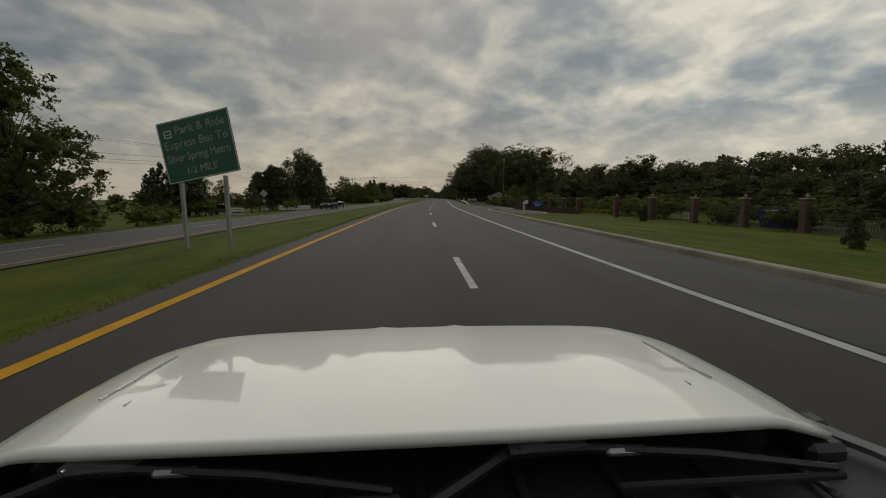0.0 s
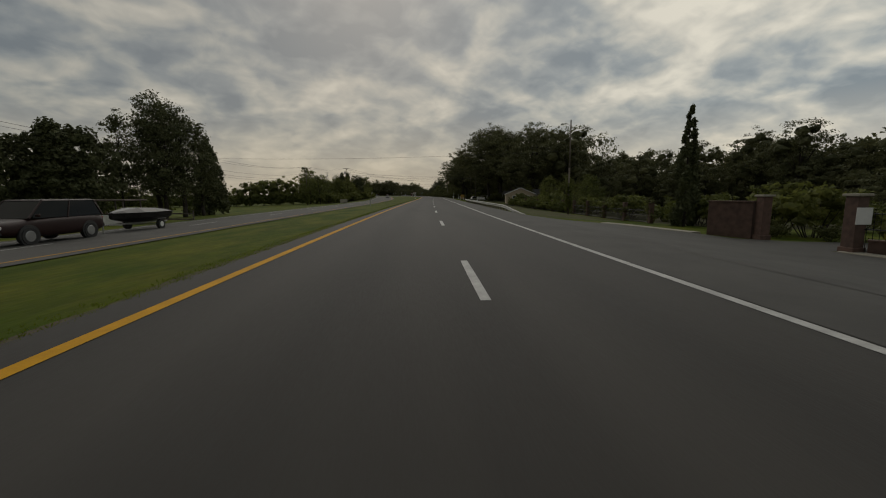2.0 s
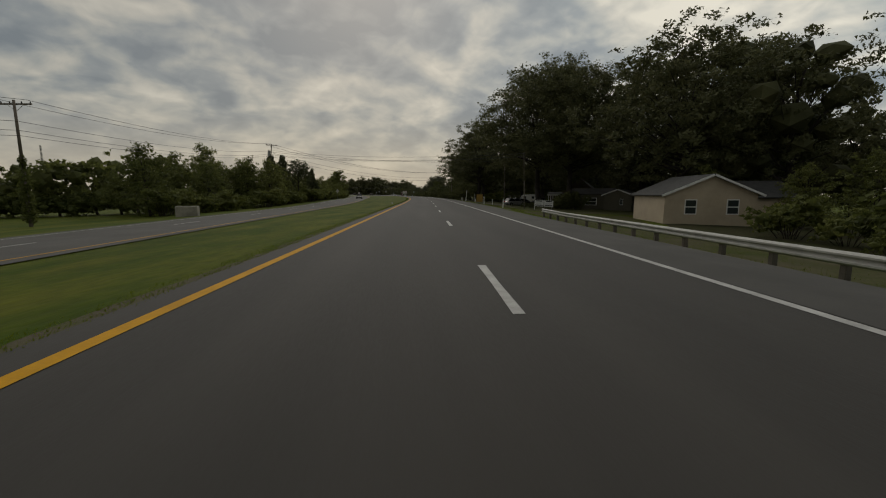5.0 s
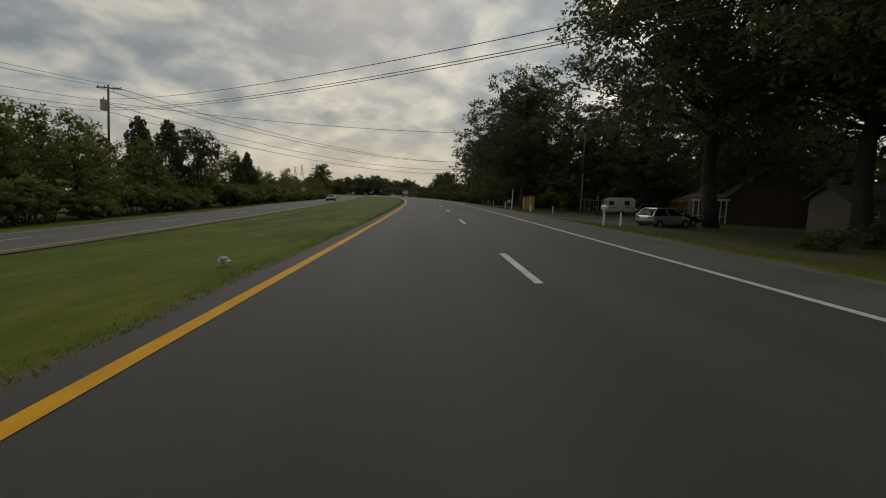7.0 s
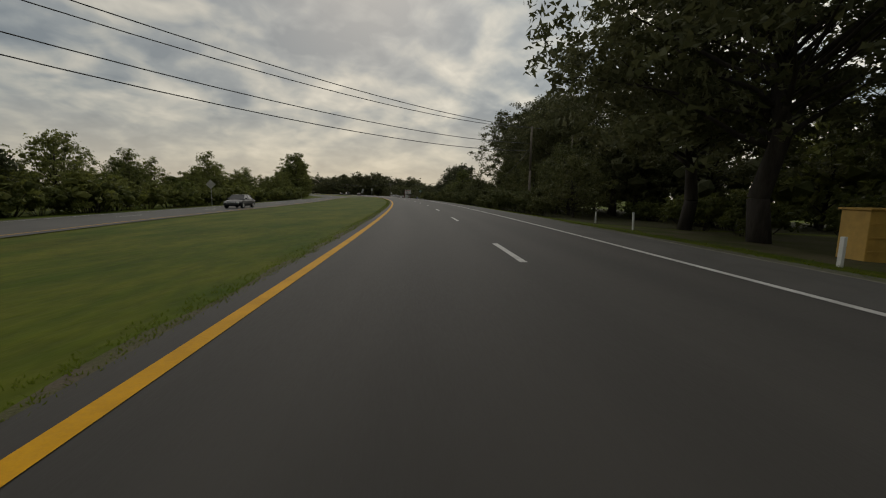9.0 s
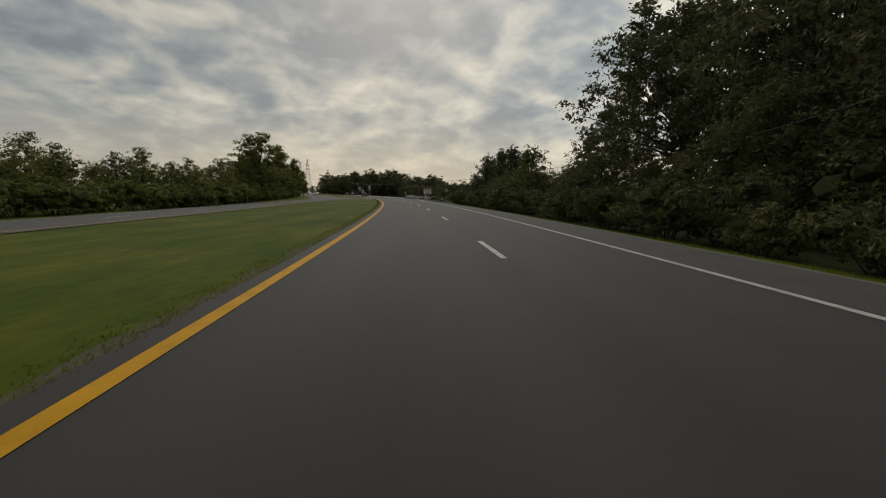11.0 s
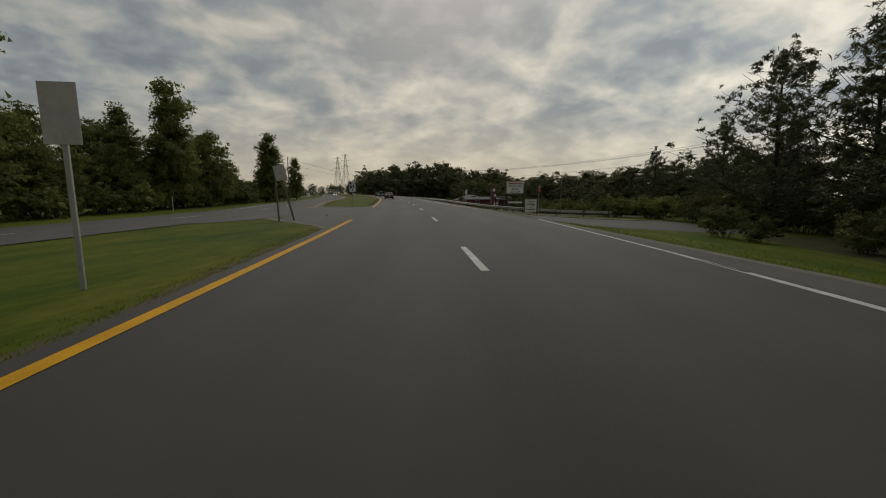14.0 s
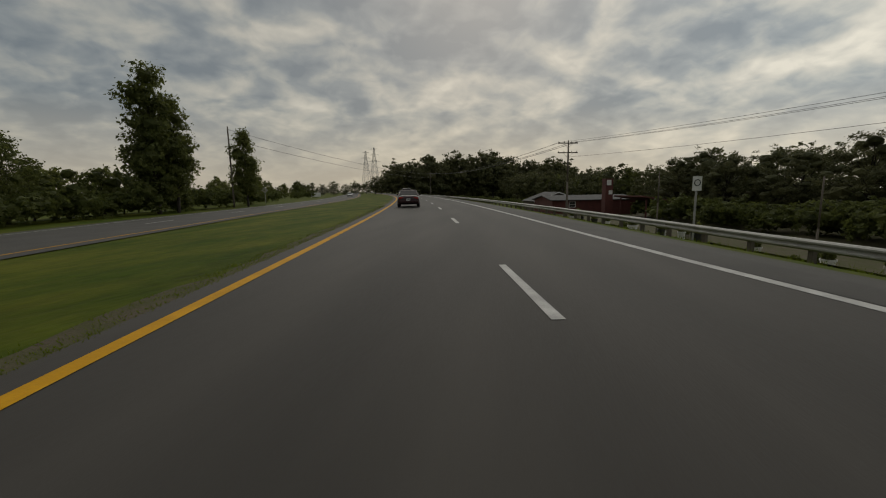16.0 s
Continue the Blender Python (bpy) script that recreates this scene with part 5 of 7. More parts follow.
def guard_rail(s0, s1, off, label, wood, dip=lambda s: 0.0, corner=()):
    x, y, a = at(s0, off(s0))
    base = Matrix.Translation((x, y, level(s0, off(s0))))
    ob = thing("guard_rail", base, label, "guard rail")
    inv = base.inverted()
    g = w_beam(list(corner) + steps(s0, s1, 1.9), off, dip)
    g.v = [tuple(inv @ Vector(p)) for p in g.v]
    part("rail", g, M["galv"], ob, "weathered galvanised steel beam")
    pm = Geo().box(0.13, 0, -0.4, 0.15, 0.15, 1.06, 0.012).mesh("post", M["post_wood"] if wood else M["galv"])
    bm_ = Geo().box(0.03, 0, 0.42, 0.09, 0.12, 0.26, 0.01).mesh("spacer_block", M["post_wood"] if wood else M["galv"])
    for s in list(corner[1::3]) + steps(s0 + 0.4, s1, 1.905):
        for n, me in (("post", pm), ("spacer_block", bm_)):
            p = new(n, me)
            p.parent = ob
            p.matrix_basis = inv @ spot(s, off(s), (rnd.random() - 0.5) * 6, -dip(s))
    return ob


guard_rail(81.5, 156, lambda s: float(np.interp(s, (81.5, 90, 110, 156), (11.4, 11.1, 11.5, 12.6))), "long weathered steel guard rail on wooden posts", True,
           lambda s: float(np.interp(s, (81.5, 90), (0.68, 0.0))))
CORNER = (383.0, 383.1, 383.25, 383.45, 383.7, 384.0, 384.35, 384.75, 385.2, 385.7, 386.3, 387.0, 387.8, 388.7, 389.7, 390.8)
guard_rail(392, 640, lambda s: float(np.interp(s, (383, 384, 385.2, 387, 389.7, 394, 400, 408, 420, 640), (26.5, 22.0, 19.6, 17.6, 15.9, 14.5, 13.3, 12.7, 12.5, 13.2))), "long dusty steel guard rail on timber posts", True, corner=CORNER)

# ---------------------------------------------------------------- poles and wires


def utility_pole(s, o, h, arms=1, transformer=False, lean=0.0, r=0.14, label="weathered wooden utility pole with a crossarm", turn=0.0, vine=0):
    ob = thing("utility_pole", spot(s, o, turn) @ Matrix.Rotation(radians(lean), 4, "Y"), label, "utility pole", "utility poles")
    part("shaft", Geo().path([(0, 0, -1.5), (0, 0, h * 0.5), (0, 0, h)], r, r * 0.62, 10), M["pole"], ob, smooth=True)
    for i in range(arms):
        z = h - 0.35 - 1.1 * i
        part("crossarm", Geo().box(0, 0.14, z, 2.4, 0.10, 0.12, 0.01), M["pole"], ob)
        for x in (-1.1, -0.45, 0.45, 1.1):
            part("insulator", Geo().path([(x, 0.14, z + 0.12), (x, 0.14, z + 0.2), (x, 0.14, z + 0.27)], 0.05, 0.03, 8), M["plastic"], ob)
        for x in (-0.6, 0.6):
            part("brace", Geo().tube((x, 0.1, z), (0, 0.1, z - 0.5), 0.018, 0.018, 5), M["galv"], ob)
    if transformer:
        t = part("transformer", Geo().path([(-0.45, 0, h - 2.6), (-0.45, 0, h - 2.5), (-0.45, 0, h - 1.6), (-0.45, 0, h - 1.5)], 0.3, 0.29, 14), M["galv"], ob, "grey transformer can", smooth=False)
        part("bushing", Geo().tube((-0.45, 0, h - 1.5), (-0.45, 0, h - 1.25), 0.05, 0.03, 8), M["plastic"], t)
    if vine:
        rng = np.random.default_rng(5)
        part("vine", foliage(rng, [((0, 0, 0.8 + i * 0.55), (0.5 - 0.03 * i, 0.5 - 0.03 * i, 0.5)) for i in range(vine)], 100 * vine, 0.14), M["leaf"], ob, "climbing vine round the pole")
    return ob


def tip(s, o, h, dx=0.0):
    x, y, a = at(s, o)
    return Vector((x + dx * math.cos(a), y + dx * math.sin(a), level(s, o) + h))


def sweep(pts, r, n=5):
    """One continuous round cable along points."""
    rings = []
    for i, c in enumerate(pts):
        d = (pts[min(i + 1, len(pts) - 1)] - pts[max(i - 1, 0)]).normalized()
        a = d.cross(Vector((0, 0, 1))).normalized()
        b = a.cross(d)
        rings.append([tuple(c + r * (math.cos(2 * math.pi * k / n) * a + math.sin(2 * math.pi * k / n) * b)) for k in range(n)])
    return Geo().loft(rings)


def wire(p, q, sag=0.8, r=0.018, label="thin black overhead cable between poles"):
    n = 22
    pts = [p.lerp(q, i / n) - Vector((0, 0, 4 * sag * (i / n) * (1 - i / n))) for i in range(n + 1)]
    ob = new("overhead_wire", sweep([v - p for v in pts], r).mesh("overhead_wire", M["wire"]))
    ob.matrix_basis = Matrix.Translation(p)
    return tagged(ob, label, "cable", "overhead wires")


LEFT = [(20, -36, 10.4), (68, -36.5, 11.2), (118, -34.2, 9.2), (157, -29.0, 9.9), (215, -31.0, 13.2)]
for i, (s, o, h) in enumerate(LEFT):
    utility_pole(s, o, h, 0 if i == 2 else 1, transformer=(i == 4), lean=5 if i == 4 else 0, vine=9 if i == 3 else 0,
                 label="leaning wooden pole with crossarm and transformer" if i == 4 else "vine-grown wooden utility pole" if i == 3 else "weathered wooden utility pole beside the far road")
for (s, o, h), (s2, o2, h2) in zip(LEFT[:-1], LEFT[1:]):
    for dx, dh in ((-1.0, 0.0), (1.0, 0.0), (0.1, 1.6), (0.1, 2.3), (0.1, 2.7)):
        wire(tip(s, o, h - dh, dx), tip(s2, o2, h2 - dh, dx), 0.9)
utility_pole(99.2, 20.7, 11.4, 0, r=0.115, vine=6, label="tall wooden pole with a lamp bracket and vines")
wire(tip(99.2, 20.7, 7.75), tip(118, -34.2, 9.0), 0.5, 0.012)
bracket = bpy.data.objects["utility_pole.005"]
part("lamp_arm", Geo().path([(0, 0, 10.7), (-0.5, 0, 10.95), (-0.95, 0, 10.95)], 0.03, 0.025, 6), M["galv"], bracket, "short lamp bracket")
part("lamp_head", Geo().box(-1.05, 0, 10.86, 0.36, 0.14, 0.1, 0.03), M["galv"], bracket, "small lamp head")
part("insulator", Geo().tube((-0.14, 0, 9.6), (-0.34, 0, 9.7), 0.05, 0.04, 8), M["plastic"], bracket)
utility_pole(176.3, 16.1, 7.4, 0, r=0.06, lean=-2, label="thin pale wooden pole at the roadside")
utility_pole(222.5, 23.3, 10.6, 0, r=0.12, label="bare wooden pole in the front yards")
utility_pole(267.2, 22.7, 10.0, 0, label="bare wooden pole among the trees")
utility_pole(261, 15.2, 9.5, 0, r=0.15, label="thick wooden pole with a meter box at the forest edge")
FAR = (261, 15.2, 9.3)
for dx, dh in ((-1.0, 0.0), (1.0, 0.0), (0, 1.6), (0, 2.4)):
    wire(tip(215, -31.0, 12.9 - dh, dx + 0.9), tip(FAR[0], FAR[1], FAR[2] - dh, dx), 2.2, 0.026)
wire(tip(215, -31.0, 11.4, 0.9), tip(222.5, 23.3, 10.4), 1.0, 0.022)
for dh in (0.05, 0.9, 1.1):
    wire(tip(215, -31.0, 11.8 - dh, 0.9), tip(176.3, 16.1, 7.3 - dh * 0.4), 0.9, 0.016)
wire(tip(261, 15.2, 7.3), tip(297, 21.0, 5.0), 0.6, 0.02)
utility_pole(438.4, 20.5, 9.6, 2, r=0.13, label="utility pole with two crossarms behind the guard rail")
utility_pole(452, -23, 11.2, 0, label="bare wooden pole beside a vine-covered tree")
utility_pole(545, 17, 10.2, 2)
utility_pole(352, 46, 10.7, 1)
for dx in (-1.0, 0.4, 1.0):
    wire(tip(438.4, 20.5, 9.4, dx), tip(545, 17, 10.0, dx), 1.5, 0.025)
    wire(tip(438.4, 20.5, 9.4, dx), tip(352, 46, 10.5, dx), 1.6, 0.012)
wire(tip(438.4, 20.5, 7.7), tip(352, 46, 9.2), 1.4, 0.012)
for dh in (0.2, 1.5):
    wire(tip(452, -23, 11.0 - dh), tip(545, 17, 9.7 - dh), 1.2, 0.025)
utility_pole(407.5, 19.2, 4.3, 0, r=0.05, label="thin grey pole behind the guard rail")
utility_pole(426, 23.8, 5.5, 0, r=0.07, label="thin grey pole behind the guard rail")
utility_pole(384.5, 21, 4.6, 0, r=0.06, label="thin grey pole beside the white sign")


def lattice_tower(x, y, h, w, label, name="power_pylon"):
    ob = thing(name, Matrix.Translation((x, y, -3.0)), label, "pylon", "pylons")
    lev = [0, 0.22, 0.4, 0.55, 0.68, 0.79, 0.88, 0.95, 1.0]
    wid = lambda u: w * (1 - u) ** 1.1 * 0.5 + 0.35
    for sx in (-1, 1):
        for sy in (-1, 1):
            part("leg", Geo().path([(sx * wid(u), sy * wid(u), h * u) for u in lev], 0.16, 0.09, 4), M["galv"], ob)
    g = Geo()
    for a, b in zip(lev[:-1], lev[1:]):
        for sx, sy, tx, ty in ((-1, -1, 1, -1), (1, -1, 1, 1), (1, 1, -1, 1), (-1, 1, -1, -1)):
            g.tube((sx * wid(a), sy * wid(a), h * a), (tx * wid(b), ty * wid(b), h * b), 0.07, 0.07, 4)
            g.tube((tx * wid(a), ty * wid(a), h * a), (sx * wid(b), sy * wid(b), h * b), 0.07, 0.07, 4)
    part("lattice", g, M["galv"], ob)
    if name == "power_pylon":
        for u, ln in ((0.72, 5.0), (0.85, 4.2), (0.97, 3.2)):
            part("arm", Geo().tube((-ln, 0, h * u), (ln, 0, h * u), 0.1, 0.1, 4).tube((-ln, 0, h * u), (0, 0, h * u + 1.2), 0.06, 0.06, 4).tube((ln, 0, h * u), (0, 0, h * u + 1.2), 0.06, 0.06, 4), M["galv"], ob)
    return ob


lattice_tower(-118, 715, 40, 8, "tall grey lattice power pylon")
lattice_tower(-128, 722, 38, 8, "tall grey lattice power pylon")
lattice_tower(-291, 506, 45, 1.4, "slim grey lattice mast with antennas", "radio_mast")

# ---------------------------------------------------------------- vehicles


def ring(y, lo, hi, w, belt):
    """Cross-section of a car body at y: sill, bulging flank, shoulder, deck."""
    half = [(w * 0.80, lo), (w * 0.95, lo + 0.06), (w, lo + (belt - lo) * 0.45), (w * 0.985, belt - 0.06), (w * 0.95, belt), (w * 0.80, hi - 0.015), (w * 0.45, hi)]
    return [(x, y, z) for x, z in half] + [(-x, y, z) for x, z in half[::-1]]


CARS = {
    # body stations (y, low, deck, half width, shoulder); glasshouse: base y0, y1, roof y0, y1, belt, roof height, half widths; wheels: axle ys, radius
    "sedan": dict(st=((-2.32, 0.42, 0.72, 0.74, 0.66), (-2.25, 0.30, 0.92, 0.84, 0.80), (-1.95, 0.24, 0.98, 0.87, 0.86), (-1.2, 0.2, 0.96, 0.88, 0.88), (0, 0.2, 0.93, 0.88, 0.88), (1.0, 0.2, 0.92, 0.88, 0.86), (1.7, 0.22, 0.82, 0.86, 0.76), (2.15, 0.28, 0.70, 0.80, 0.64), (2.3, 0.4, 0.56, 0.68, 0.52)),
                  gh=(-1.75, 1.0, -1.0, 0.25, 0.93, 1.40, 0.80, 0.60), ax=(-1.35, 1.4), r=0.31),
    "hatch": dict(st=((-1.95, 0.42, 0.75, 0.72, 0.68), (-1.9, 0.30, 0.98, 0.82, 0.86), (-1.6, 0.24, 1.0, 0.84, 0.92), (-0.8, 0.2, 0.97, 0.85, 0.91), (0.4, 0.2, 0.95, 0.85, 0.88), (1.1, 0.2, 0.92, 0.83, 0.82), (1.7, 0.26, 0.78, 0.78, 0.68), (1.92, 0.4, 0.58, 0.66, 0.52)),
                  gh=(-1.85, 1.15, -1.35, 0.2, 0.95, 1.50, 0.77, 0.60), ax=(-1.22, 1.25), r=0.30),
    "suv": dict(st=((-2.35, 0.50, 0.85, 0.82, 0.78), (-2.3, 0.36, 1.08, 0.91, 0.96), (-1.9, 0.3, 1.1, 0.94, 1.02), (-1.0, 0.26, 1.09, 0.95, 1.02), (0.6, 0.26, 1.08, 0.95, 1.0), (1.2, 0.28, 1.06, 0.94, 0.96), (2.0, 0.34, 0.98, 0.90, 0.86), (2.3, 0.42, 0.84, 0.84, 0.76), (2.4, 0.5, 0.7, 0.72, 0.64)),
                gh=(-2.25, 1.35, -2.0, 0.55, 1.07, 1.78, 0.87, 0.72), ax=(-1.4, 1.45), r=0.37),
    "pickup": dict(st=((-2.7, 0.55, 0.85, 0.84, 0.8), (-2.65, 0.42, 1.04, 0.92, 0.96), (-1.0, 0.36, 1.05, 0.94, 0.98), (-0.6, 0.34, 1.08, 0.94, 1.0), (0.9, 0.34, 1.08, 0.94, 1.0), (1.5, 0.36, 1.06, 0.93, 0.96), (2.4, 0.42, 0.98, 0.88, 0.86), (2.65, 0.5, 0.8, 0.78, 0.72)),
                   gh=(-0.85, 1.35, -0.65, 0.6, 1.06, 1.75, 0.86, 0.70), ax=(-1.7, 1.65), r=0.37),
}


def car(kind, m, paint, name, label, lamps=True, group=""):
    d = CARS[kind]
    ob = thing(name, m, label, "car", group)
    st = d["st"]
    body = part("body", Geo().loft([ring(*q) for q in st]), paint, ob, smooth=True)
    sub = body.modifiers.new("round", "SUBSURF")
    sub.levels = sub.render_levels = 1
    b0, b1, r0, r1, belt, top, wb, wt = d["gh"]
    base = [(-wb, b0, belt - 0.02), (wb, b0, belt - 0.02), (wb, b1, belt - 0.02), (-wb, b1, belt - 0.02)]
    up = [(-wt, r0, top - 0.03), (wt, r0, top - 0.03), (wt, r1, top - 0.03), (-wt, r1, top - 0.03)]
    part("glasshouse", Geo().loft([base, up]), M["car_glass"], ob, "dark tinted window glass")
    roof = part("roof", Geo().loft([[(-wt - 0.03, r0 - 0.04, top - 0.05), (wt + 0.03, r0 - 0.04, top - 0.05), (wt + 0.03, r1 + 0.05, top - 0.05), (-wt - 0.03, r1 + 0.05, top - 0.05)],
                                   [(-wt + 0.05, r0 + 0.06, top), (wt - 0.05, r0 + 0.06, top), (wt - 0.05, r1 - 0.05, top), (-wt + 0.05, r1 - 0.05, top)]]), paint, ob)
    for sx in (-1, 1):
        for ba, ra in ((b0, r0), (b1, r1)):
            part("pillar", Geo().tube((sx * wb, ba, belt - 0.03), (sx * wt, ra, top - 0.04), 0.045, 0.035, 6), paint, ob)
        mid = (b0 + b1) * 0.42
        part("pillar", Geo().tube((sx * (wb + 0.005), mid, belt - 0.03), (sx * (wt + 0.005), (r0 + r1) / 2, top - 0.04), 0.035, 0.03, 6), paint if kind != "sedan" else M["plastic"], ob)
        part("wing_mirror", Geo().box(sx * (wb + 0.14), b1 - 0.25, belt + 0.02, 0.18, 0.1, 0.13, 0.03), paint, ob)
        for a in d["ax"]:
            w = part("wheel", Geo().path([(sx * (st[3][3] - 0.2), a, d["r"]), (sx * (st[3][3] - 0.02), a, d["r"]), (sx * (st[3][3] + 0.015), a, d["r"])], d["r"], d["r"] * 0.9, 18), M["rubber"], ob, "black tyre", smooth=False)
            part("rim", Geo().path([(sx * (st[3][3]), a, d["r"]), (sx * (st[3][3] + 0.025), a, d["r"])], d["r"] * 0.62, d["r"] * 0.55, 14), M["rim"], w, "bare alloy rim")
            part("wheel_arch", Geo().path([(sx * (st[3][3] * 0.9), a, d["r"] + 0.03), (sx * (st[3][3] - 0.005), a, d["r"] + 0.03)], d["r"] * 1.15, d["r"] * 1.15, 18), M["plastic"], ob)
        rear, front = st[1], st[-2]
        part("tail_lamp", Geo().box(sx * rear[3] * 0.70, rear[0] - 0.005, rear[4] - 0.12, rear[3] * 0.42, 0.08, 0.14, 0.02), M["lamp_red"], ob, "red tail lamp")
        part("headlamp", Geo().box(sx * front[3] * 0.72, front[0] + 0.03, front[4] - 0.10, front[3] * 0.36, 0.14, 0.14, 0.03), M["lamp_white"], ob, "clear headlamp")
    part("bumper", Geo().box(0, st[0][0] + 0.03, st[0][1] - 0.04, st[1][3] * 1.85, 0.16, 0.2, 0.04), M["plastic"] if kind != "sedan" else paint, ob)
    part("bumper", Geo().box(0, st[-1][0] - 0.05, st[-1][1] - 0.06, st[-2][3] * 1.8, 0.18, 0.2, 0.04), M["plastic"], ob)
    part("grille", Geo().box(0, st[-1][0] - 0.02, st[-1][1] + 0.10, st[-2][3] * 0.9, 0.08, 0.14, 0.02), M["chrome"], ob, "chrome grille")
    pl = part("number_plate", Geo().box(0, st[0][0] - 0.03, (st[0][1] + st[0][2]) / 2 - 0.02, 0.31, 0.015, 0.16, 0.004), M["sign_white"], ob, "white number plate")
    part("plate_bar", Geo().box(0, st[0][0] - 0.042, (st[0][1] + st[0][2]) / 2 + 0.03, 0.22, 0.008, 0.05), M["sign_black"], pl)
    return ob


car("sedan", spot(425.8, 1.75, 0, 0.015), M["paint_dark"], "sedan", "dark wine-red older sedan driving ahead on the road", group="traffic ahead")
car("suv", spot(470, 1.9, 0, 0.015), M["paint_grey"], "sport_utility_vehicle", "dark grey car farther ahead in the lane", group="traffic ahead")
car("sedan", spot(494, 2.0, 0, 0.015), M["paint_black"], "sedan", "black sedan far ahead in the lane", group="traffic ahead")
car("hatch", spot(540, -13.0, 180, 0.03), M["paint_white"], "hatchback", "white car on the far carriageway", group="oncoming traffic")
car("suv", spot(67.0, -13.0, 180, 0.03), M["paint_maroon"], "sport_utility_vehicle", "maroon sport utility vehicle on the far carriageway", group="oncoming traffic")


def boat_trailer(m):
    """A covered boat on a low two-wheeled trailer; its bow and drawbar point along local y."""
    ob = thing("boat_trailer", m, "dark covered boat on a small two-wheeled trailer", "trailer", "oncoming traffic")
    hull = [[(-w, y, 1.0), (w, y, 1.0), (w * 0.92, y, 0.72), (w * 0.25, y, k), (-w * 0.25, y, k), (-w * 0.92, y, 0.72)] for y, w, k in ((-1.9, 0.80, 0.46), (-0.6, 0.86, 0.44), (0.7, 0.74, 0.48), (1.5, 0.44, 0.60), (1.95, 0.08, 0.84))]
    body = part("hull", Geo().loft(hull), M["paint_black"], ob, "dark hull", smooth=False)
    part("cover", Geo().loft([[(-w, y, 1.005), (w, y, 1.005), (w * 0.5, y, z), (-w * 0.5, y, z)] for y, w, z in ((-1.88, 0.82, 1.10), (-0.8, 0.88, 1.22), (0.4, 0.78, 1.26), (1.4, 0.48, 1.12), (1.9, 0.12, 1.03))]), M["plastic"], body, "black cover")
    part("rub_strip", Geo().box(0, -1.93, 0.94, 1.6, 0.05, 0.06, 0.01), M["galv"], body)
    for sx in (-1, 1):
        part("frame_beam", Geo().tube((sx * 0.55, -1.7, 0.40), (sx * 0.12, 2.3, 0.42), 0.035, 0.035, 6), M["galv"], ob)
        w = part("wheel", Geo().tube((sx * 0.86, -0.5, 0.29), (sx * 1.02, -0.5, 0.29), 0.29, 0.29, 18), M["rubber"], ob, "black tyre")
        part("rim", Geo().tube((sx * 1.0, -0.5, 0.29), (sx * 1.03, -0.5, 0.29), 0.16, 0.15, 14), M["sign_white"], w, "white rim")
        part("mudguard", Geo().box(sx * 0.95, -0.5, 0.60, 0.24, 0.74, 0.03, 0.01), M["plastic"], ob)
    part("axle", Geo().tube((-0.9, -0.5, 0.29), (0.9, -0.5, 0.29), 0.03, 0.03, 6), M["galv"], ob)
    part("drawbar", Geo().tube((0, 2.1, 0.42), (0, 3.3, 0.45), 0.04, 0.035, 6), M["galv"], ob)
    part("jockey_wheel", Geo().tube((0, 2.5, 0.02), (0, 2.5, 0.42), 0.035, 0.03, 8), M["galv"], ob)
    return ob


boat_trailer(spot(72.9, -13.1, 180, 0.03))
car("sedan", spot(262, -16.0, 180, 0.03), M["paint_black"], "sedan", "dark grey sedan on the far carriageway", group="oncoming traffic")
car("hatch", spot(199.9, 20.3, -74), M["paint_silver"], "hatchback", "small silver hatchback parked on a gravel drive", group="parked cars")
car("sedan", spot(202.6, 22.6, -80), M["paint_black"], "sedan", "black sedan parked beside a porch", group="parked cars")
car("suv", spot(222, 32, 62, 0, 0.9) @ Matrix.Diagonal((1, 0.84, 1.06, 1)), M["paint_grey"], "sport_utility_vehicle", "grey boxy sport utility vehicle parked on grass", group="parked cars")
car("sedan", spot(222.5, 39.5, 80), M["paint_orange"], "sedan", "faded red sedan parked beside a bungalow", group="parked cars")
car("pickup", spot(69, -31.5, 90), M["paint_grey"], "pickup_truck", "grey pickup truck parked in a yard", group="parked cars")


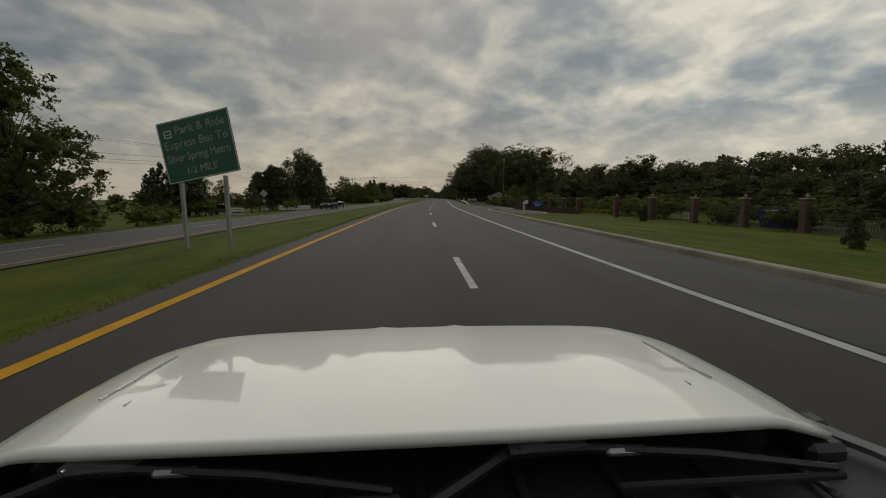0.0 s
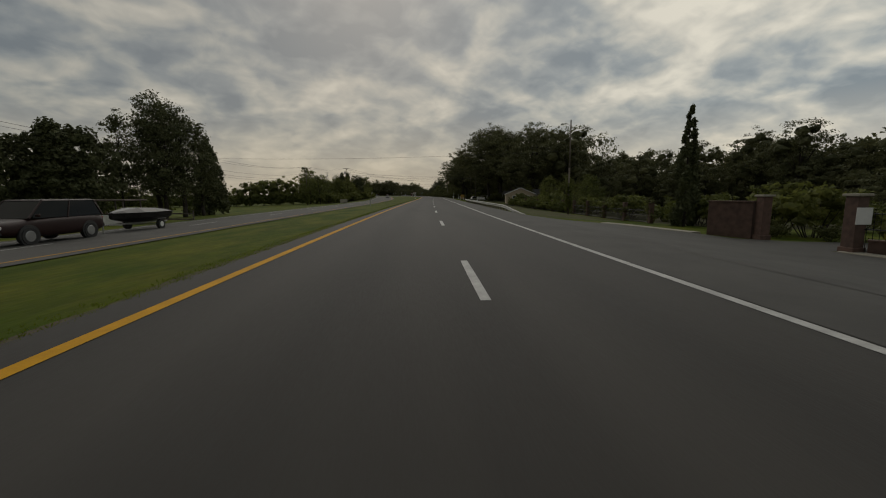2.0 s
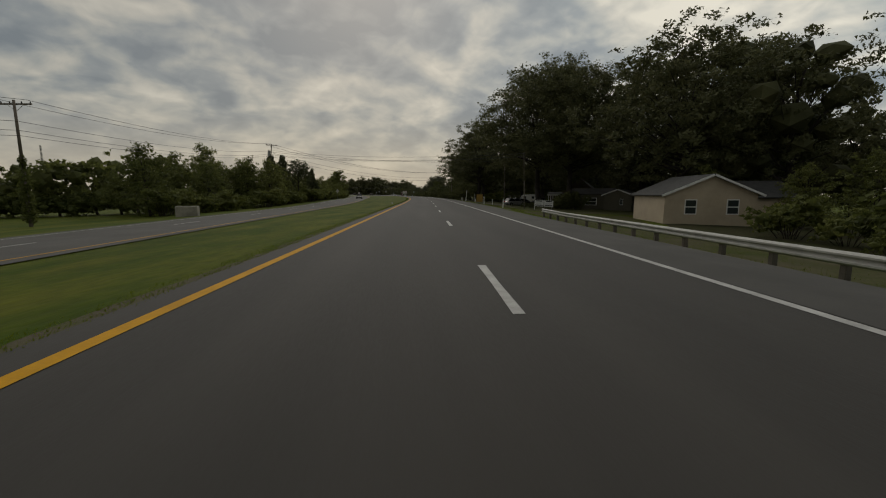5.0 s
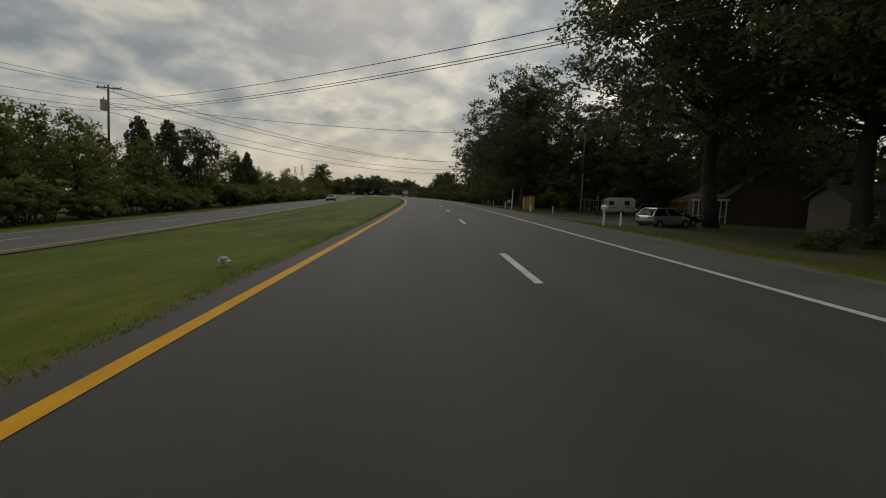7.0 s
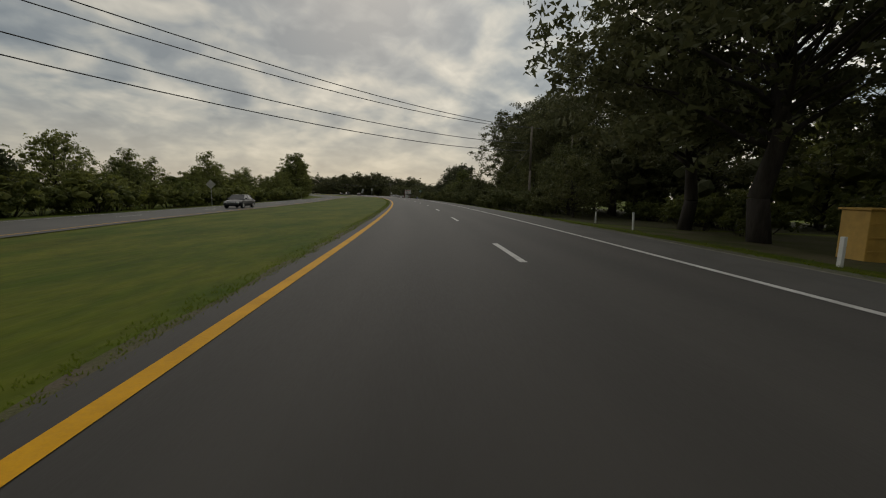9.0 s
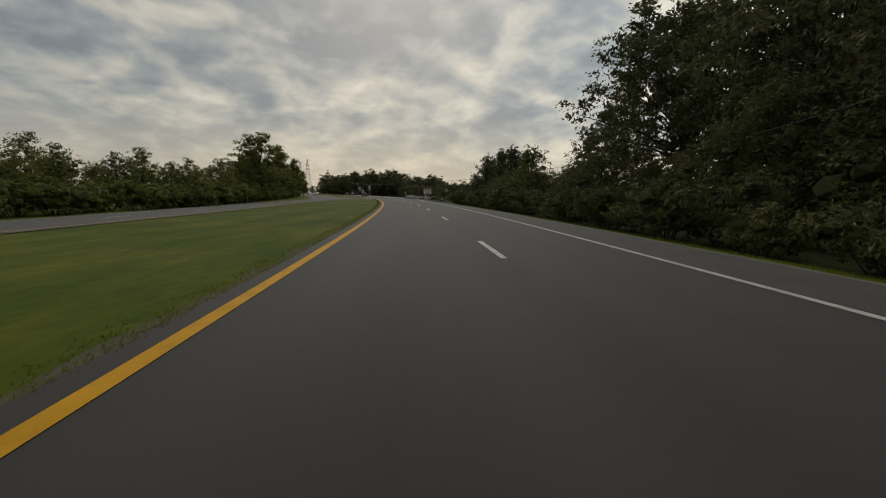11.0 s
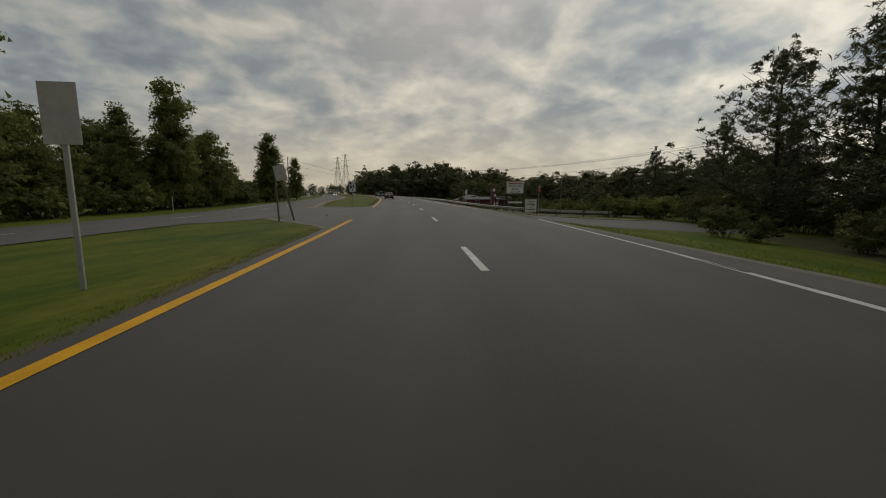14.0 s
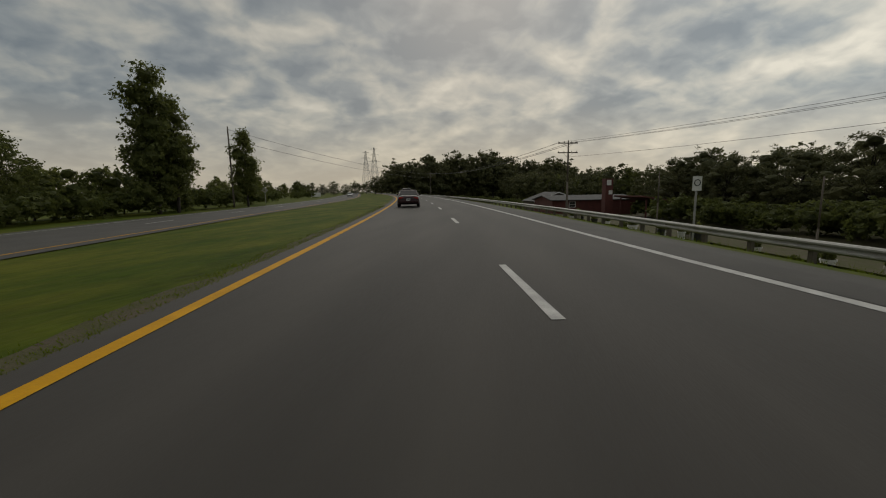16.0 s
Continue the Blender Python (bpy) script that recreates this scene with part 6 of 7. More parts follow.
def own_car():
    """The white car at the start of the drive, seen from above its windscreen."""
    x0, y0 = 3.179, -0.26
    ob = thing("white_car", Matrix.Translation((x0, y0, 0.012)), "glossy white car with a broad bonnet on the asphalt", "car")

    def hood_z(x, d, w):
        u = max(0.0, d - 0.52) / 1.11
        z = 0.972 - 0.195 * u ** 1.25 + 0.012 * math.sin(math.pi * u)
        e = abs(x) / w
        z += 0.012 * (1 - e * e) - 0.045 * max(0.0, e - 0.86) / 0.14 * 0.6
        z += 0.006 * math.exp(-((abs(x) - 0.10 - 0.05 * u) / 0.03) ** 2) * u      # two soft creases to the nose
        z -= 0.004 * math.exp(-((abs(x) - w * 0.8) / 0.045) ** 2) * (1 if 0.25 < u < 0.7 else 0)  # shallow vents
        return z - 0.01

    def width(d):
        return float(np.interp(d, (0.52, 0.62, 0.8, 0.95, 1.1, 1.25, 1.4, 1.5, 1.63), (0.665, 0.68, 0.72, 0.752, 0.79, 0.825, 0.85, 0.855, 0.72)))
    nx, ny = 48, 40
    rows = []
    for j in range(ny + 1):
        u = j / ny
        row_ = []
        for i in range(nx + 1):
            e = -1 + 2 * i / nx
            d = 0.535 + 1.095 * u + 0.03 * e * e * (1 - u) - 0.05 * e * e * u
            w = width(d)
            row_.append((e * w, d, hood_z(e * w, d, w)))
        rows.append(row_)
    g = Geo().loft(rows, closed=False)
    hood = part("bonnet", g, M["paint_white"], ob, "broad glossy white bonnet", smooth=True)
    so_ = hood.modifiers.new("skin", "SOLIDIFY")
    so_.thickness, so_.offset = 0.012, -1
    for sx in (-1, 1):
        v = []
        pts = []
        for k in range(7):
            d = 0.74 + 0.36 * k / 6
            w = width(d)
            pts.append((sx * (w * 0.80 + 0.03), d, hood_z(sx * w * 0.8, d, w) + 0.0035))
        part("vent_trim", Geo().path(pts, 0.0022, 0.0022, 5), M["paint_silver"], hood)
        pts = [(p[0] - sx * 0.065, p[1] - 0.03, p[2] + 0.001) for p in pts]
        part("vent_trim", Geo().path(pts, 0.0022, 0.0022, 5), M["paint_silver"], hood)
        # wing between bonnet edge and flank
        rings = []
        for k in range(12):
            d = 0.64 + 0.96 * k / 11
            w = width(max(d, 0.52))
            z = hood_z(w, max(d, 0.52), w)
            rings.append([(sx * (w + 0.004), d, z - 0.012), (sx * (w + 0.03), d, z - 0.05), (sx * min(0.87, w + 0.14), d, z - 0.20), (sx * 0.88, d, 0.5), (sx * 0.86, d, 0.3), (sx * 0.6, d, 0.3), (sx * 0.6, d, z - 0.2)])
        part("wing", Geo().loft(rings), M["paint_white"], ob, smooth=True)
        part("washer_nozzle", Geo().box(sx * 0.74, 0.66, 0.885, 0.03, 0.04, 0.02, 0.006), M["plastic"], ob)
        part("headlamp", Geo().box(sx * 0.66, 1.55, 0.60, 0.3, 0.2, 0.14, 0.04), M["lamp_white"], ob, "clear headlamp")
        for a in (0.95, -1.75):
            w = part("wheel", Geo().path([(sx * 0.66, a, 0.33), (sx * 0.85, a, 0.33), (sx * 0.885, a, 0.33)], 0.33, 0.30, 20), M["rubber"], ob, "black tyre")
            part("rim", Geo().path([(sx * 0.87, a, 0.33), (sx * 0.9, a, 0.33)], 0.22, 0.19, 14), M["rim"], w)
        part("wing_mirror", Geo().box(sx * 1.0, -0.1, 0.95, 0.2, 0.12, 0.14, 0.04), M["paint_white"], ob)
        part("pillar", Geo().tube((sx * 0.76, 0.28, 0.88), (sx * 0.60, -0.5, 1.34), 0.035, 0.03, 8), M["paint_white"], ob)
    part("front_bumper", Geo().loft([[(-0.82, 1.45, 0.25), (0.82, 1.45, 0.25), (0.82, 1.45, 0.72), (-0.82, 1.45, 0.72)], [(-0.62, 1.72, 0.30), (0.62, 1.72, 0.30), (0.58, 1.66, 0.74), (-0.58, 1.66, 0.74)]]), M["paint_white"], ob)
    part("grille", Geo().box(0, 1.68, 0.45, 0.8, 0.06, 0.2, 0.02), M["plastic"], ob)
    part("cowl", Geo().loft([[(-0.80, 0.20, 0.86), (0.80, 0.20, 0.86), (0.78, 0.66, 0.885), (-0.78, 0.66, 0.885)], [(-0.80, 0.20, 0.80), (0.80, 0.20, 0.80), (0.78, 0.66, 0.82), (-0.78, 0.66, 0.82)]]), M["plastic"], ob, "black plastic scuttle below the windscreen")
    for k in range(9):
        part("cowl_rib", Geo().box(-0.6 + 0.15 * k, 0.54, 0.885, 0.015, 0.12, 0.008, 0.003), M["plastic"], ob)
    for x1, x2, xa in ((-0.51, -0.41, -0.04), (0.135, 0.255, 0.62)):
        w = part("wiper", Geo().path([(x1 - 0.12, 0.50, 0.90), (x1, 0.565, 0.925), (x2, 0.555, 0.935), ((x2 + xa) / 2, 0.535, 0.93), (xa, 0.51, 0.915)], 0.010, 0.006, 6), M["plastic"], ob, "black wiper arm")
        part("wiper_arm_plate", Geo().loft([[(x1, y, 0.945), (x1 + 0.03, y, 0.951), (x2, y + 0.004, 0.944), (x2, y + 0.004, 0.938), (x1, y, 0.934)] for y in (0.548, 0.568)]), M["rim"], w, "worn bare metal arm plate")
        part("rivet", Geo().tube((x1 + 0.012, 0.546, 0.944), (x1 + 0.012, 0.540, 0.944), 0.004, 0.003, 8), M["chrome"], w)
        part("wiper_joint", Geo().box(x2 + 0.06, 0.548, 0.925, 0.065, 0.016, 0.014, 0.005), M["rim"], w, "pale blade joint")
        part("wiper_blade", Geo().box((x2 + xa) / 2 + 0.02, 0.505, 0.90, abs(xa - x2) * 0.95, 0.010, 0.012, 0.003), M["rubber"], w)
    for sx in (-1, 1):
        part("bonnet_hinge", Geo().box(sx * 0.66, 0.60, 0.885, 0.07, 0.10, 0.035, 0.01), M["plastic"], ob)
        part("gutter", Geo().path([(sx * 0.70, 0.64, 0.905), (sx * 0.75, 0.56, 0.90), (sx * 0.80, 0.46, 0.89)], 0.012, 0.010, 6), M["rim"], ob, "bare grey gutter strip")
    wind = part("windscreen", Geo().loft([[(-0.74, 0.30, 0.885), (0.74, 0.30, 0.885), (0.74, 0.29, 0.87), (-0.74, 0.29, 0.87)], [(-0.60, -0.48, 1.33), (0.60, -0.48, 1.33), (0.60, -0.49, 1.315), (-0.60, -0.49, 1.315)]]), M["glass"], ob)
    part("body", Geo().loft([ring(-2.75, 0.42, 0.72, 0.74, 0.66), ring(-2.68, 0.30, 0.90, 0.84, 0.80), ring(-2.2, 0.24, 0.95, 0.87, 0.86), ring(-1.0, 0.2, 0.92, 0.88, 0.86), ring(0.25, 0.2, 0.84, 0.88, 0.80), ring(0.50, 0.2, 0.78, 0.88, 0.72)]), M["paint_white"], ob)
    part("glasshouse", Geo().loft([[(-0.77, -2.2, 0.88), (0.77, -2.2, 0.88), (0.75, 0.22, 0.86), (-0.75, 0.22, 0.86)], [(-0.57, -1.6, 1.33), (0.57, -1.6, 1.33), (0.57, -0.55, 1.30), (-0.57, -0.55, 1.30)]]), M["glass"], ob)
    part("roof", Geo().loft([[(-0.62, -1.75, 1.31), (0.62, -1.75, 1.31), (0.62, -0.5, 1.33), (-0.62, -0.5, 1.33)], [(-0.55, -1.65, 1.37), (0.55, -1.65, 1.37), (0.55, -0.58, 1.37), (-0.55, -0.58, 1.37)]]), M["paint_white"], ob)
    for sx in (-1, 1):
        part("tail_lamp", Geo().box(sx * 0.6, -2.72, 0.66, 0.34, 0.08, 0.16, 0.02), M["lamp_red"], ob)
    return ob


own_car()

# ---------------------------------------------------------------- signs


def lettering(text, size, m, parent, mat, name="lettering", wide=1.0, bold=0.004):
    cu = bpy.data.curves.new("lettering", "FONT")
    cu.body, cu.size, cu.align_x, cu.align_y, cu.extrude, cu.resolution_u = text, size, "CENTER", "CENTER", 0.003, 2
    cu.offset = bold
    tmp = bpy.data.objects.new("lettering", cu)
    me = bpy.data.meshes.new_from_object(tmp)
    bpy.data.objects.remove(tmp)
    me.materials.clear()
    me.materials.append(mat)
    ob = new(name, me)
    ob.parent = parent
    ob.matrix_basis = m @ Matrix.Rotation(radians(90), 4, "X") @ Matrix.Diagonal((wide, 1, 1, 1))
    return ob


def panel(name, w, h, z, mat, parent, label="", y=0.0, x=0.0, t=0.012, border=None):
    p = part(name, Geo().box(x, y, z, w, t, h, 0.003), mat, parent, label)
    if border is not None:
        e = 0.02
        for n, (bx, bz, bw, bh) in {"a": (x, z + 0.015, w - 0.03, e), "b": (x, z + h - 0.015 - e, w - 0.03, e), "c": (x - w / 2 + 0.03, z + 0.03, e, h - 0.06), "d": (x + w / 2 - 0.03, z + 0.03, e, h - 0.06)}.items():
            part("border", Geo().box(bx, y - t / 2 - 0.002, bz, bw, 0.004, bh), border, p)
    return p


# large green guide sign in the median
gs = thing("guide_sign", spot(11.8, -3.0, -13), "large green road guide sign on two grey posts", "road sign")
for x in (-0.72, 0.72):
    part("post", Geo().box(x, 0.06, -0.5, 0.10, 0.10, 2.6, 0.008), M["galv"], gs, "grey steel post")
gp = panel("panel", 2.36, 1.74, 1.84, M["sign_green"], gs, "green sheeting with white border", border=M["sign_white"])
gp.matrix_basis = Matrix.Translation((-0.05, 0, 2.90)) @ Matrix.Rotation(radians(-9.5), 4, "Y") @ Matrix.Translation((0, 0, -2.71))
F = lambda x, z, y=-0.012: Matrix.Translation((x, y, z))
lettering("Park & Ride", 0.34, F(0.2, 3.28), gp, M["sign_faded"], bold=0.0)
lettering("Express Bus To", 0.33, F(0.0, 2.90), gp, M["sign_faded"], bold=0.0)
lettering("Silver Spring Metro", 0.32, F(0.0, 2.52), gp, M["sign_faded"], wide=0.84, bold=0.0)
lettering("1/2 MILE", 0.29, F(0.0, 2.12), gp, M["sign_faded"], bold=0.0)
bus = part("bus_symbol", Geo().box(-0.86, -0.01, 3.12, 0.22, 0.006, 0.03).box(-0.86, -0.01, 3.30, 0.22, 0.006, 0.03).box(-0.97, -0.01, 3.12, 0.03, 0.006, 0.2).box(-0.75, -0.01, 3.12, 0.03, 0.006, 0.2).box(-0.86, -0.01, 3.21, 0.22, 0.006, 0.02), M["sign_white"], gp, "white bus outline")


def post_sign(s, o, turn, h, label, name="road_sign", lean=0.0, lean_y=0.0, mat="galv", group="", w=0.06):
    m = spot(s, o, turn) @ Matrix.Rotation(radians(lean), 4, "Y") @ Matrix.Rotation(radians(lean_y), 4, "X")
    ob = thing(name, m, label, "road sign", group)
    part("post", Geo().box(0, 0.035, -0.5, w, w * 0.6, h + 0.5, 0.005), M[mat], ob)
    return ob


sb = post_sign(346.0, -1.85, 4, 2.80, "grey bare back of a road sign in the median", "sign_back", mat="galv", w=0.07)
panel("plate", 0.47, 0.82, 2.02, M["sign_back"], sb, "bare aluminium back")
cr = post_sign(361.2, -3.0, 4, 2.9, "leaning road sign seen from its bare back", "sign_back", lean=-13, mat="pole", w=0.09)
panel("plate", 0.55, 0.75, 2.1, M["sign_back"], cr, "bare aluminium back", x=0.0)
part("post", Geo().box(-0.75, 0.1, -0.6, 0.08, 0.06, 3.1, 0.006, Matrix.Rotation(radians(11), 4, "Y")), M["pole"], cr)
dm = post_sign(68.5, -24.3, 0, 3.3, "diamond road sign seen from its bare back", "sign_back", mat="pole", w=0.1)
part("plate", Geo().box(0, 0, 0, 0.95, 0.012, 0.95, 0.003, Matrix.Translation((0, -0.01, 3.2)) @ Matrix.Rotation(radians(45), 4, "Y") @ Matrix.Translation((0, 0, -0.475))), M["sign_back"], dm)
panel("plate", 0.5, 0.5, 1.7, M["sign_back"], dm)
d2 = post_sign(276, -24.5, 0, 3.0, "diamond road sign seen from its bare back", "sign_back", w=0.08)
part("plate", Geo().box(0, 0, 0, 0.9, 0.012, 0.9, 0.003, Matrix.Translation((0, -0.01, 2.9)) @ Matrix.Rotation(radians(45), 4, "Y") @ Matrix.Translation((0, 0, -0.45))), M["sign_back"], d2)
d3 = post_sign(455, -19.6, 0, 2.4, "diamond road sign seen from its bare back", "sign_back", w=0.08)
part("plate", Geo().box(0, 0, 0, 0.7, 0.012, 0.7, 0.003, Matrix.Translation((0, -0.01, 2.3)) @ Matrix.Rotation(radians(45), 4, "Y") @ Matrix.Translation((0, 0, -0.35))), M["sign_back"], d3)

st = post_sign(378.8, 16.2, -125, 2.95, "octagonal stop sign facing the side road, seen almost edge-on", "stop_sign", w=0.06)
part("plate", Geo().prism([(0.38 * math.cos(math.pi * (k + 0.5) / 4), 2.56 + 0.38 * math.sin(math.pi * (k + 0.5) / 4)) for k in range(8)], 0.012, Matrix.Translation((0, 0.06, 0))), M["sign_back"], st, "bare aluminium back")
part("face", Geo().prism([(0.37 * math.cos(math.pi * (k + 0.5) / 4), 2.56 + 0.37 * math.sin(math.pi * (k + 0.5) / 4)) for k in range(8)], 0.004, Matrix.Translation((0, 0.074, 0))), M["sign_red"], st, "red face")
kr = post_sign(380.2, -2.05, 0, 2.55, "white traffic island sign with a one-way plate above", "island_sign", w=0.06)
kp = panel("plate", 0.60, 0.76, 1.46, M["sign_white"], kr, "white plate with a black curved arrow", border=M["sign_black"])
kp2 = Geo()
kp2.prism([(0.02, 1.36), (0.10, 1.36), (0.15, 1.62), (0.20, 1.80), (0.12, 1.80), (0.07, 1.64)], 0.004, Matrix.Translation((-0.06, -0.012, 0.17)))
kp2.prism([(0.03, 1.79), (0.27, 1.77), (0.19, 1.97)], 0.004, Matrix.Translation((-0.06, -0.012, 0.17)))
part("arrow", kp2, M["sign_black"], kp, "black curved arrow")
part("island_mark", Geo().prism([(-0.22, 1.92), (-0.06, 1.92), (-0.05, 1.75), (-0.11, 1.58), (-0.17, 1.58), (-0.22, 1.72)], 0.004, Matrix.Translation((0, -0.012, 0.17))), M["sign_black"], kp, "black island symbol")
ow = part("one_way_plate", Geo().box(0, 0, 2.26, 0.9, 0.012, 0.3, 0.003, Matrix.Rotation(radians(76), 4, "Z") @ Matrix.Rotation(radians(4), 4, "Y")), M["sign_faded"], kr, "pale one-way plate turned to the side road")
one = Geo().prism([(-0.36, 2.34), (0.18, 2.34), (0.18, 2.29), (0.38, 2.41), (0.18, 2.53), (0.18, 2.48), (-0.36, 2.48)], 0.004, Matrix.Rotation(radians(76), 4, "Z") @ Matrix.Rotation(radians(4), 4, "Y") @ Matrix.Translation((0, -0.012, 0)))
part("white_arrow", one, M["sign_white"], ow, "white arrow")
lettering("ONE WAY", 0.14, Matrix.Rotation(radians(76), 4, "Z") @ Matrix.Rotation(radians(4), 4, "Y") @ F(-0.06, 2.41, -0.018), ow, M["sign_black"])

ss_ = post_sign(347.4, 13.8, -8, 2.95, "street name post with green blades", "street_sign", w=0.05)
for z, w, y in ((2.86, 0.72, 0.0), (2.62, 1.0, -0.03), (2.40, 0.6, 0.0)):
    b = panel("name_blade", w, 0.20, z, M["sign_green"], ss_, "green street name blade", y=y)
    part("name_bar", Geo().box(0, y - 0.010, z + 0.06, w * 0.7, 0.004, 0.08), M["sign_white"], b)
bl = post_sign(346.2, 12.6, -6, 0.55, "small blue and white roadside placard", "placard", w=0.03)
part("plate", Geo().prism([(-0.40, 0.42), (-0.24, 0.12), (0.24, 0.12), (0.40, 0.42), (0.24, 0.66), (-0.24, 0.66)], 0.012), M["sign_blue"], bl, "blue six-sided panel")
panel("top_plate", 0.42, 0.2, 0.68, M["sign_white"], bl, "white panel")
lettering("?", 0.24, F(0, 0.56, -0.012), bl, M["sign_white"])
part("print_bar", Geo().box(0, -0.010, 0.28, 0.46, 0.004, 0.08), M["sign_white"], bl)

ds = thing("design_sign", spot(379.0, 15.5, -8), "white roadside sign board in a weathered grey wooden frame", "sign")
for x in (-0.62, 0.62):
    part("post", Geo().box(x, 0.02, -0.4, 0.09, 0.14, 2.02, 0.006), M["post_wood"], ds, "weathered grey post")
part("top_rail", Geo().box(0, 0.02, 1.60, 1.46, 0.18, 0.06, 0.008), M["post_wood"], ds, "weathered grey top rail")
dp = panel("board", 1.13, 1.26, 0.26, M["sign_white"], ds, "white board", t=0.03)
lettering("Ask about", 0.17, F(0, 1.33, -0.022), dp, M["sign_black"])
lettering("Design", 0.31, F(0, 1.05, -0.022), dp, M["sign_black"], bold=0.007)
lettering("and", 0.17, F(0, 0.78, -0.022), dp, M["sign_black"])
lettering("Installation", 0.205, F(0, 0.53, -0.022), dp, M["sign_black"])

mq = thing("marquee_sign", spot(401.6, 21.0, -24, 1.35, 1.12), "white letter-board sign on dark steel posts", "sign")
for x in (-1.12, 1.12):
    part("post", Geo().box(x, 0.1, -2.2, 0.16, 0.2, 6.2, 0.01), M["iron"], mq)
mb = panel("board", 2.35, 1.65, 2.35, M["sign_white"], mq, "white letter board", t=0.25, border=M["iron"])
part("name_bar", Geo().box(0, -0.13, 3.68, 2.0, 0.01, 0.15), M["sign_red"], mb, "pale red name bar")
part("name_stripe", Geo().box(0, -0.13, 3.58, 2.15, 0.01, 0.03), M["sign_red"], mb)
lettering("BUTTERFLY BUSH", 0.34, F(0, 3.32, -0.13), mb, M["sign_black"], wide=0.68, bold=0.008)
lettering("30% OFF", 0.34, F(0, 2.94, -0.13), mb, M["sign_black"], wide=0.8, bold=0.008)
lettering("3GAL  $7.49", 0.34, F(0, 2.56, -0.13), mb, M["sign_black"], wide=0.75, bold=0.008)
part("lower_board", Geo().box(0.05, -0.1, 1.0, 1.9, 0.06, 0.22, 0.008), M["sign_white"], mq, "narrow white board")
ld = thing("step_ladder", spot(399.0, 17.2, 10, 0.0, 1.15), "white step ladder standing behind the guard rail", "ladder")
for sx in (-0.25, 0.25):
    for sy in (-0.45, 0.45):
        part("rail", Geo().tube((sx * 1.3, sy, -0.1), (sx * 0.7, 0, 1.75), 0.03, 0.03, 6), M["white_paint"], ld)
for k in range(5):
    part("tread", Geo().box(0, -0.36 + 0.075 * k, 0.3 + 0.3 * k, 0.5, 0.09, 0.03, 0.004), M["white_paint"], ld)

pk = post_sign(408.6, 14.6, 0, 2.75, "white parking prohibition plate on a steel post", "parking_sign", w=0.08)
pp = panel("plate", 0.42, 0.62, 2.1, M["sign_white"], pk)
part("ring_mark", Geo().path([(0.13 * math.cos(a * math.pi / 8), -0.012, 2.45 + 0.13 * math.sin(a * math.pi / 8)) for a in range(17)], 0.02, 0.02, 5), M["sign_black"], pp)

hs = thing("house_sign", spot(178.2, 19.2, -14) @ Matrix.Rotation(radians(3), 4, "Y"), "pair of white realty boards on a white post", "sign")
part("post", Geo().box(-1.2, 0.06, -0.5, 0.09, 0.08, 1.8, 0.01), M["white_paint"], hs)
part("post", Geo().box(1.1, 0.06, -0.5, 0.06, 0.06, 1.7, 0.01), M["galv"], hs, "thin steel post")
for x in (-0.62, 0.66):
    b = panel("board", 1.22, 0.86, 0.5, M["sign_white"], hs, t=0.03, x=x, border=M["sign_back"])
    for z, w, hgt in ((1.16, 0.8, 0.14), (0.95, 0.95, 0.05), (0.82, 0.7, 0.05), (0.60, 1.0, 0.12)):
        part("print_bar", Geo().box(x, -0.022, z, w, 0.006, hgt), M["sign_black"] if hgt > 0.1 else M["sign_back"], b)

# ---------------------------------------------------------------- garden fence on the right


def brick_column(s, o, h, ball=True, label="red brick fence pillar with a stone cap", w=0.5, plain=False):
    ob = thing("brick_pillar", spot(s, o, rnd.random() * 4), label, "pillar", "brick fence pillars")
    part("shaft", Geo().box(0, 0, -0.4, w, w, h + 0.4, 0.012), M["brick"], ob, "red brickwork")
    if plain:
        part("cap", Geo().box(0, 0, h, w + 0.05, w + 0.05, 0.08, 0.015), M["brick"], ob, "worn brick cap")
        rng = np.random.default_rng(int(s * 7))
        part("vine", foliage(rng, [((rng.normal() * 0.15, rng.normal() * 0.15, h * (0.15 + 0.25 * i)), (0.36, 0.36, 0.3)) for i in range(3 + int(s) % 3)], 330, 0.09), M["leaf_edge"], ob, "vine creeping over the post")
        return ob
    part("plinth", Geo().box(0, 0, -0.4, w + 0.1, w + 0.1, 0.65, 0.015), M["brick"], ob)
    part("cap", Geo().box(0, 0, h, w + 0.16, w + 0.16, 0.1, 0.02), M["concrete"], ob, "pale stone cap")
    if ball:
        part("finial", Geo().path([(0, 0, h + 0.1), (0, 0, h + 0.16), (0, 0, h + 0.24)], 0.05, 0.06, 8).path([(0, 0, h + 0.2), (0, 0, h + 0.26), (0, 0, h + 0.36), (0, 0, h + 0.42)], 0.13, 0.06, 10), M["concrete"], ob, "stone finial")
    return ob


def iron_panel(s0, o0, s1, o1, h):
    p, q = spot(s0, o0), spot(s1, o1)
    a, b = p.translation, q.translation
    d = b - a
    ob = thing("iron_fence", Matrix.Translation(a), "black iron railings between brick pillars", "fence", "iron fence panels")
    for z in (0.15, h * 0.62, h):
        part("rail", Geo().tube((0, 0, z), (d.x, d.y, d.z + z), 0.022, 0.022, 5), M["iron"], ob)
    n = int(d.length / 0.16)
    for i in range(1, n):
        u = i / n
        c = d * u
        bar = part("bar", Geo().tube((c.x, c.y, c.z + 0.05), (c.x, c.y, c.z + h + 0.14), 0.011, 0.009, 4), M["iron"], ob)
    return ob


